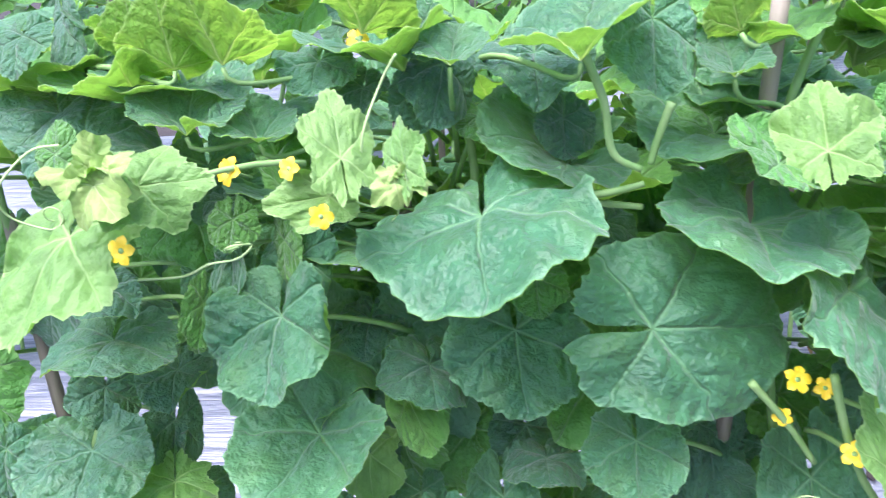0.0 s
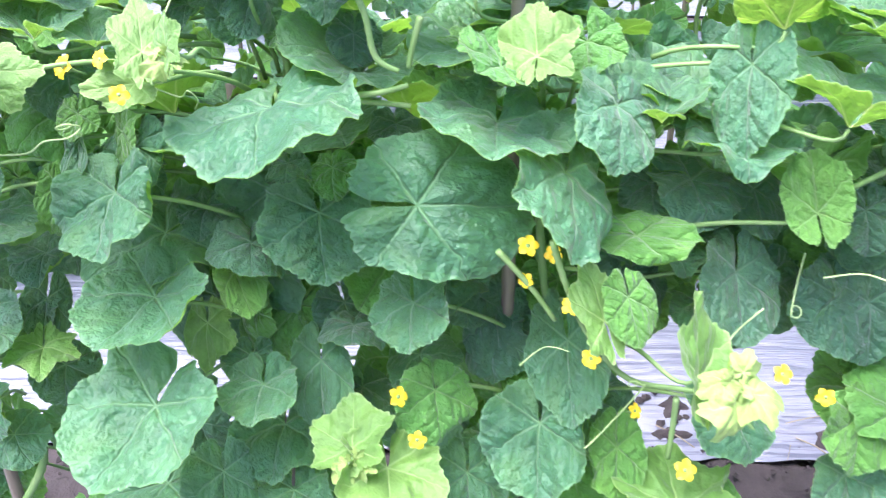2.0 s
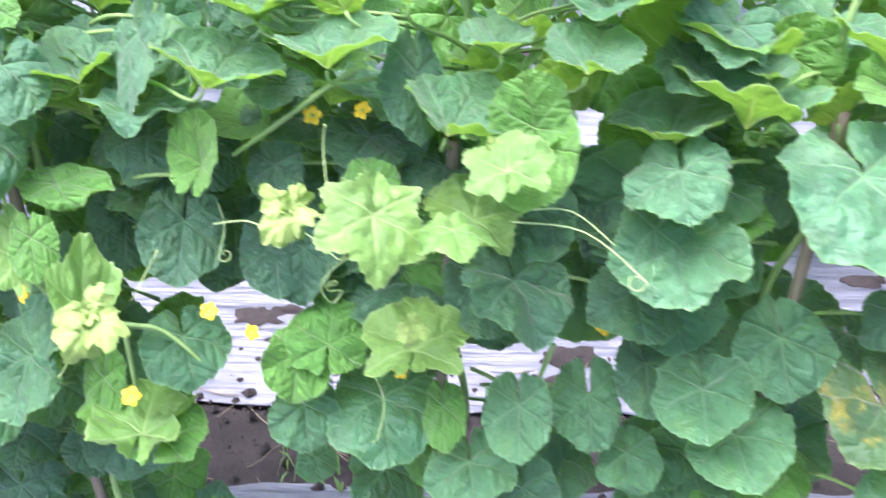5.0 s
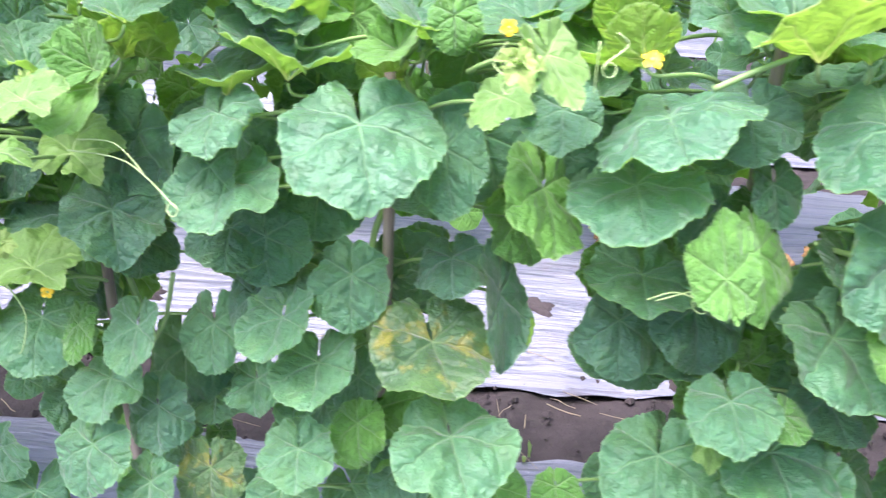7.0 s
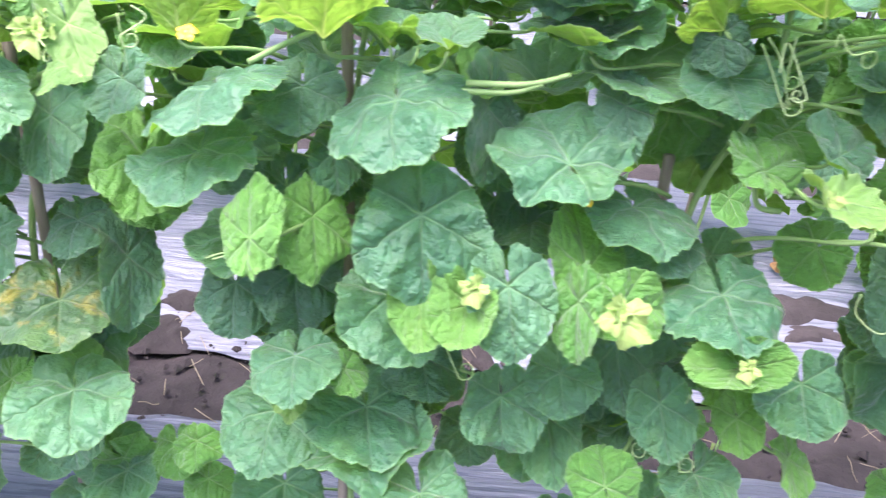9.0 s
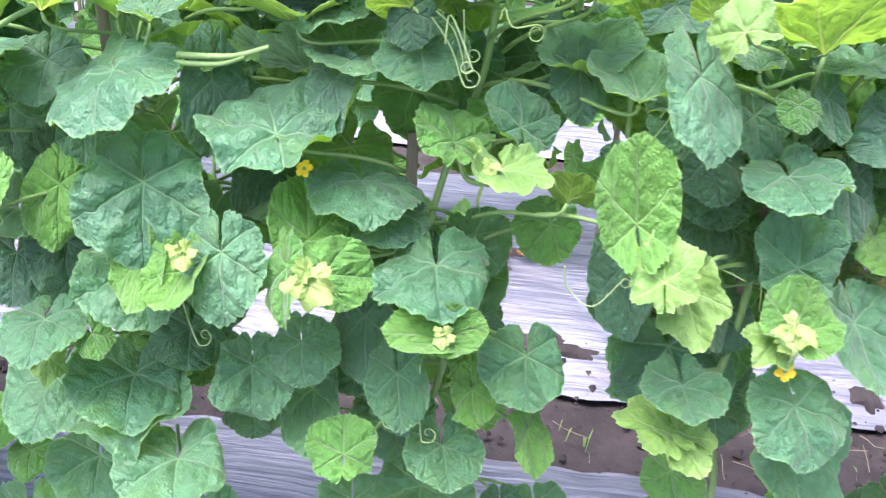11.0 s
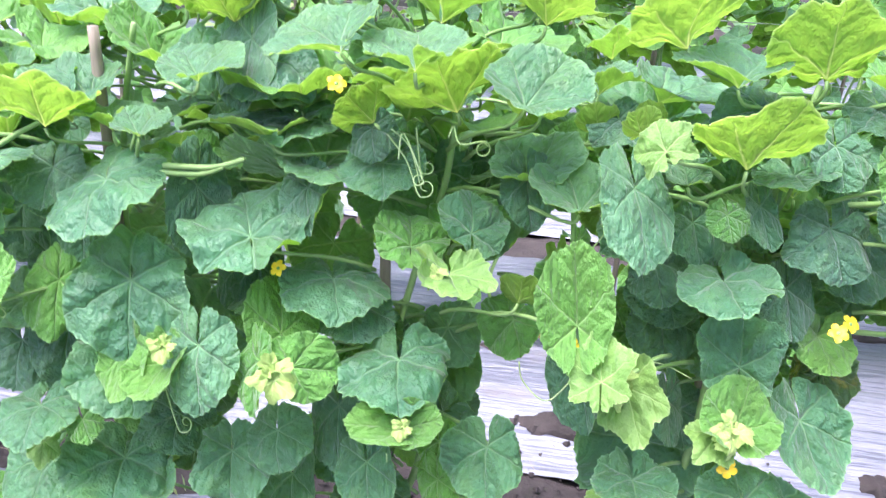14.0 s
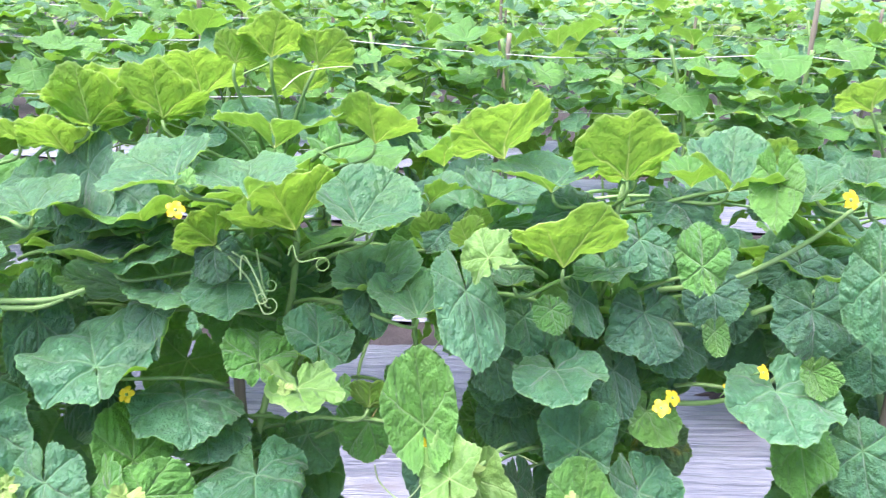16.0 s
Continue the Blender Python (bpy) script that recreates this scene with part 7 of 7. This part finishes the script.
runner((3.494, 0.625, 1.059), (3.588, 0.629, 1.075), (3.671, 0.634, 1.118), (3.734, 0.637, 1.171))
runner((3.632, 0.652, 1.023), (3.714, 0.656, 1.054), (3.790, 0.659, 1.074))
runner((3.514, 0.636, 0.907), (3.594, 0.640, 0.906), (3.658, 0.643, 0.928), (3.689, 0.644, 0.963))
runner((2.741, 0.606, 1.032), (2.802, 0.600, 1.038), (2.843, 0.596, 1.053))
runner((3.214, 0.581, 1.043), (3.218, 0.582, 1.001))
runner((2.703, 0.630, 0.858), (2.675, 0.633, 0.857), (2.644, 0.636, 0.865))
runner((2.727, 0.607, 1.023), (2.784, 0.602, 1.027), (2.817, 0.598, 1.040))
runner((3.083, 0.598, 0.926), (3.057, 0.596, 0.931), (3.045, 0.594, 0.966))
runner((1.884, 0.744, 0.694), (1.862, 0.748, 0.616), (1.836, 0.754, 0.570))
runner((2.509, 0.639, 1.023), (2.547, 0.635, 1.046), (2.583, 0.632, 1.065))
runner((1.003, 0.810, 1.011), (1.051, 0.810, 1.008), (1.097, 0.810, 1.003))
# end of flowers


# ---- rows behind ----
def far_plant(seed):
    """A whole vine of a row behind, built once and copied along the rows."""
    rnd = random.Random(seed)
    root = new("melon_plant")
    tagged(root, "bushy trellised melon vine in a row behind", "melon plant", "melon plants of the rows behind")
    line = glide([(0, 0, 0)] + [(rnd.uniform(-0.04, 0.04), rnd.uniform(-0.04, 0.04), 0.15 * i) for i in range(1, 9)], 4)
    v, f = tube(line, [0.006] * len(line), 5)
    part("stem", mesh_from("stem", v, f, [STEM]), root)
    for i in range(74):
        h = rnd.uniform(0.12, 1.0) if i > 30 else rnd.uniform(0.95, 1.22)
        a = rnd.uniform(0, 2 * math.pi)
        far = rnd.uniform(0.10, 0.26)
        x, y = 1.15 * far * math.cos(a), 0.85 * far * math.sin(a)
        up = rnd.uniform(15, 60) if h < 0.95 else rnd.uniform(60, 100)
        kind = rnd.choice("mmmdggg") if h < 0.95 else rnd.choice("fhhgyf")
        w = rnd.uniform(0.095, 0.155) if kind != "y" else rnd.uniform(0.07, 0.11)
        m = Matrix.Translation((x, y, h)) @ Matrix.Rotation(a + math.pi / 2 + rnd.uniform(-0.5, 0.5), 4, "Z") @ Matrix.Rotation(radians(90 - up), 4, "X")
        m = m @ Matrix.Rotation(math.pi + rnd.uniform(-0.7, 0.7), 4, "Z")
        part("leaf", FAR_LEAF[kind][rnd.randrange(3)], root, "", m @ Matrix.Diagonal((w, w, w, 1)))
    for i in range(9):
        h = rnd.uniform(0.9, 1.15)
        a = rnd.uniform(0, 2 * math.pi)
        start, end = Vector((0, 0, h - 0.12)), Vector((0.2 * math.cos(a), 0.16 * math.sin(a), h))
        v, f = tube(bezier(start, start + Vector((0, 0, 0.06)), end - Vector((0, 0, 0.05)), end, 5), [0.003] * 6, 4)
        part("petiole", mesh_from("petiole", v, f, [STEM]), root)
    return root


models = [far_plant(500 + i) for i in range(5)]
rnd = random.Random(77)
slot = 0
ROWS = (2.10, 3.68, 5.25)
for row, ry in enumerate(ROWS):
    for i in range(17):
        x = -0.9 + row * 0.17 + 0.44 * i + rnd.uniform(-0.05, 0.05)
        m = pose(x, ry + rnd.uniform(-0.04, 0.04), 0.06 + 0.05 * row, 0, 0, rnd.choice((0, 180)) + rnd.uniform(-25, 25))
        if slot < 5:
            models[slot].matrix_basis = m
        else:
            copy_thing(models[rnd.randrange(5)], m)
        slot += 1
        if i % 2 == 0:
            stake(x - 0.03, ry + 0.03, 1.30 + rnd.uniform(-0.05, 0.14), rnd.uniform(-0.04, 0.04), rnd.uniform(-0.03, 0.03), 0.009, 60 + slot)


def far_row(y, seed):
    """A distant row of vines: one mesh of loose leaves, too far to count."""
    rnd = random.Random(seed)
    verts, faces, slots = [], [], []
    mats = [TOP["m"], TOP["g"], TOP["y"], TOP["d"]]
    for i in range(1500):
        x, h = rnd.uniform(-4, 10), rnd.uniform(0.15, 1.30) if i % 2 else rnd.uniform(1.0, 1.42)
        c = Vector((x, y + rnd.uniform(-0.28, 0.28), h))
        u = Vector((rnd.uniform(-1, 1), rnd.uniform(-1, 1), rnd.uniform(-0.5, 0.5))).normalized()
        w = Vector((rnd.uniform(-0.4, 0.4), rnd.uniform(-0.9, 0.2), 1.0)).cross(u).normalized()
        n = u.cross(w)
        r = rnd.uniform(0.05, 0.09)
        base = len(verts)
        verts.append(c + n * 0.012)
        for k in range(9):
            a = 2 * math.pi * k / 9
            verts.append(c + (u * math.cos(a) + w * math.sin(a)) * r * rnd.uniform(0.82, 1.1) - n * rnd.uniform(0, 0.02))
        faces += [(base, base + 1 + k, base + 1 + (k + 1) % 9) for k in range(9)]
        slots += [rnd.choice((0, 0, 1, 1, 1, 2, 3))] * 9
    return mesh_from("crop_row", verts, faces, mats, slots)


for k, y in enumerate((6.82, 8.4, 9.95, 11.5, 13.1, 14.6)):
    tagged(new("crop_row", far_row(y, 900 + k)), "distant dense row of green melon vines", "crop row", kind="stuff")


def twine_line(y, z, x0, x1, seed):
    rnd = random.Random(seed)
    pts = [(x0 + (x1 - x0) * i / 24, y + rnd.uniform(-0.006, 0.006), z - 0.025 * math.sin(math.pi * ((i % 4) / 4)) + rnd.uniform(-0.004, 0.004)) for i in range(25)]
    v, f = tube(pts, [0.0016] * 25, 5)
    tagged(new("twine", mesh_from("twine", v, f, [TWINE])), "thin white twine strung along the bamboo stakes", "twine", "twine of the trellis")


for k, y in enumerate(ROWS):
    for j, z in enumerate((0.62, 1.08, 1.24)):
        twine_line(y + 0.02, z, -1.2, 7.0, 10 * k + j)


# ---- soil on the film, clods, straw and weeds ----
def soil_spill(x, y, rx, ry, seed):
    """Soil spilled on the plastic: a low lumpy patch with a ragged outline."""
    verts, faces = [(x, y, 0.0)], []
    for j in range(1, 6):
        for i in range(28):
            a = 2 * math.pi * i / 28
            edge = 0.75 + 0.55 * noise.noise(Vector((math.cos(a) * 1.6 + seed, math.sin(a) * 1.6, seed * 0.7))) + 0.25 * noise.noise(Vector((math.cos(a) * 5, math.sin(a) * 5, seed)))
            r = edge * j / 5
            verts.append((x + rx * r * math.cos(a), y + ry * r * math.sin(a), 0.0))
    out = []
    for n, (vx, vy, _) in enumerate(verts):
        ring = 0 if n == 0 else (n - 1) // 28 + 1
        out.append((vx, vy, bed_height(vx, vy) + (0.012 + 0.012 * noise.noise(Vector((vx * 30, vy * 30, 1)))) * (1 - (ring / 5) ** 3) - 0.004 * (ring == 5) + 0.002))
    for i in range(28):
        faces.append((0, 1 + i, 1 + (i + 1) % 28))
        for j in range(4):
            a, b = 1 + j * 28 + i, 1 + j * 28 + (i + 1) % 28
            faces.append((a, a + 28, b + 28, b))
    tagged(new("soil_spill", mesh_from("soil_spill", out, faces, [SOIL])), "dark soil spilled over the silver plastic film", "soil", "soil on the film")


def bed_height(x, y):
    for a, b in BEDS:
        if a < y < b:
            f = (y - a) / (b - a)
            return 0.079 * (1 - (2 * f - 1) ** 4)
    return 0.0


# soil spills
soil_spill(3.273, 1.602, 0.110, 0.047, 0)
soil_spill(4.088, 1.534, 0.060, 0.047, 1)
soil_spill(3.148, 2.026, 0.086, 0.023, 2)
soil_spill(4.312, 2.258, 0.134, 0.028, 3)
soil_spill(3.723, 1.817, 0.172, 0.096, 4)
soil_spill(3.717, 1.699, 0.128, 0.044, 5)
soil_spill(2.007, 1.481, 0.108, 0.066, 6)
soil_spill(1.324, 1.748, 0.070, 0.019, 7)
soil_spill(2.209, 1.593, 0.065, 0.014, 8)
soil_spill(2.236, 1.974, 0.040, 0.033, 9)
soil_spill(2.437, 1.713, 0.073, 0.048, 10)
soil_spill(1.590, 1.499, 0.052, 0.025, 11)
soil_spill(1.362, 1.653, 0.111, 0.037, 12)
soil_spill(1.243, 1.721, 0.089, 0.059, 13)
soil_spill(2.037, 1.596, 0.118, 0.058, 14)
soil_spill(2.896, 1.716, 0.089, 0.025, 15)
soil_spill(2.809, 1.515, 0.082, 0.043, 16)
soil_spill(1.518, 1.422, 0.033, 0.028, 17)
soil_spill(1.615, 1.397, 0.033, 0.028, 18)
soil_spill(1.608, 1.576, 0.048, 0.033, 19)
soil_spill(2.896, 1.336, 0.079, 0.051, 20)
soil_spill(2.905, 1.953, 0.083, 0.033, 21)
soil_spill(3.099, 1.933, 0.083, 0.061, 22)
soil_spill(3.331, 1.576, 0.139, 0.025, 23)
# end of soil spills


def withered(x, y, z, turn, size):
    m = pose(x, y, z, 60, 15, turn) @ Matrix.Diagonal((size, size, size * 2.2, 1))
    me = LEAF["o"][0].copy()
    me.materials.clear()
    me.materials.append(DRY_LEAF)
    me.materials.append(DRY_LEAF)
    ob = new("withered_leaf", me)
    ob.matrix_basis = m
    tagged(ob, "curled brown withered leaf at the foot of a vine", "leaf", "withered leaves")


for k, (wx, wy) in enumerate(((3.12, 1.93), (3.22, 1.98), (2.62, 2.02), (4.30, 2.02), (4.42, 2.05), (1.75, 2.02), (3.70, 2.0))):
    withered(wx, wy, bed_height(wx, wy) + 0.05, 40 * k, 0.085)


def clods():
    """Loose crumbs of soil in the furrow and along the edges of the film."""
    rnd = random.Random(8)
    verts, faces = [], []
    for _ in range(900):
        x = rnd.uniform(0.2, 5.2)
        y = rnd.choice((rnd.uniform(1.16, 1.50), rnd.uniform(1.18, 1.48), rnd.uniform(1.40, 1.62)))
        r = rnd.choice((0.003, 0.004, 0.006, 0.009, 0.014)) * rnd.uniform(0.7, 1.3)
        base = len(verts)
        for dx, dy, dz in ((1, 0, 0), (0, 1, 0), (-1, 0, 0), (0, -1, 0), (0, 0, 1), (0, 0, -1), (0.6, 0.6, 0.5), (-0.6, 0.5, 0.5)):
            verts.append((x + dx * r * rnd.uniform(0.6, 1.2), y + dy * r * rnd.uniform(0.6, 1.2), bed_height(x, y) + 0.3 * r + dz * r * 0.8))
        for f in ((0, 1, 4), (1, 2, 4), (2, 3, 4), (3, 0, 4), (1, 0, 5), (2, 1, 5), (3, 2, 5), (0, 3, 5), (0, 6, 4), (0, 1, 6), (1, 2, 7), (2, 4, 7)):
            faces.append(tuple(base + k for k in f))
    return mesh_from("soil_crumbs", verts, faces, [SOIL], smooth=False)


tagged(new("soil_crumbs", clods()), "loose crumbs and clods of dark soil in the furrow", "soil", kind="stuff")


def litter():
    """Dry straw and twigs strewn over the furrow."""
    rnd = random.Random(18)
    verts, faces = [], []
    for _ in range(150):
        x, y, a = rnd.uniform(0.4, 5.0), rnd.uniform(1.15, 1.56), rnd.uniform(0, math.pi)
        n, z = rnd.uniform(0.02, 0.075), bed_height(x, y) + 0.006
        p = [Vector((x + n * f * math.cos(a), y + n * f * math.sin(a), z + 0.012 * rnd.random())) for f in (-1, -0.3, 0.4, 1)]
        v, f = tube(p, [rnd.uniform(0.0006, 0.0016)] * 4, 4)
        faces += [tuple(len(verts) + k for k in g) for g in f]
        verts += v
    return mesh_from("straw_litter", verts, faces, [STRAW])


tagged(new("straw_litter", litter()), "dry straw and twigs strewn on the soil", "straw", kind="stuff")


def weeds():
    """Small weeds and grass at the edge of the film."""
    rnd = random.Random(28)
    verts, faces = [], []
    for cx, count in ((0.95, 5), (1.45, 16), (1.62, 10), (1.95, 6), (2.35, 5), (2.75, 6), (3.3, 5), (3.9, 5)):
        for _ in range(count):
            x, y, a = cx + rnd.uniform(-0.09, 0.09), rnd.uniform(1.17, 1.32), rnd.uniform(0, 6.28)
            h, out = rnd.uniform(0.02, 0.07), rnd.uniform(0.005, 0.035)
            side = Vector((-math.sin(a), math.cos(a), 0)) * rnd.uniform(0.0015, 0.006)
            foot, mid, top = Vector((x, y, -0.005)), Vector((x + out * 0.4 * math.cos(a), y + out * 0.4 * math.sin(a), h * 0.7)), Vector((x + out * math.cos(a), y + out * math.sin(a), h))
            base = len(verts)
            verts += [foot - side * 0.5, foot + side * 0.5, mid + side, mid - side, top]
            faces += [(base, base + 1, base + 2, base + 3), (base + 3, base + 2, base + 4)]
    return mesh_from("weeds", verts, faces, [TOP["g"]])


tagged(new("weeds", weeds()), "small green weeds sprouting along the plastic edge", "weeds", kind="stuff")
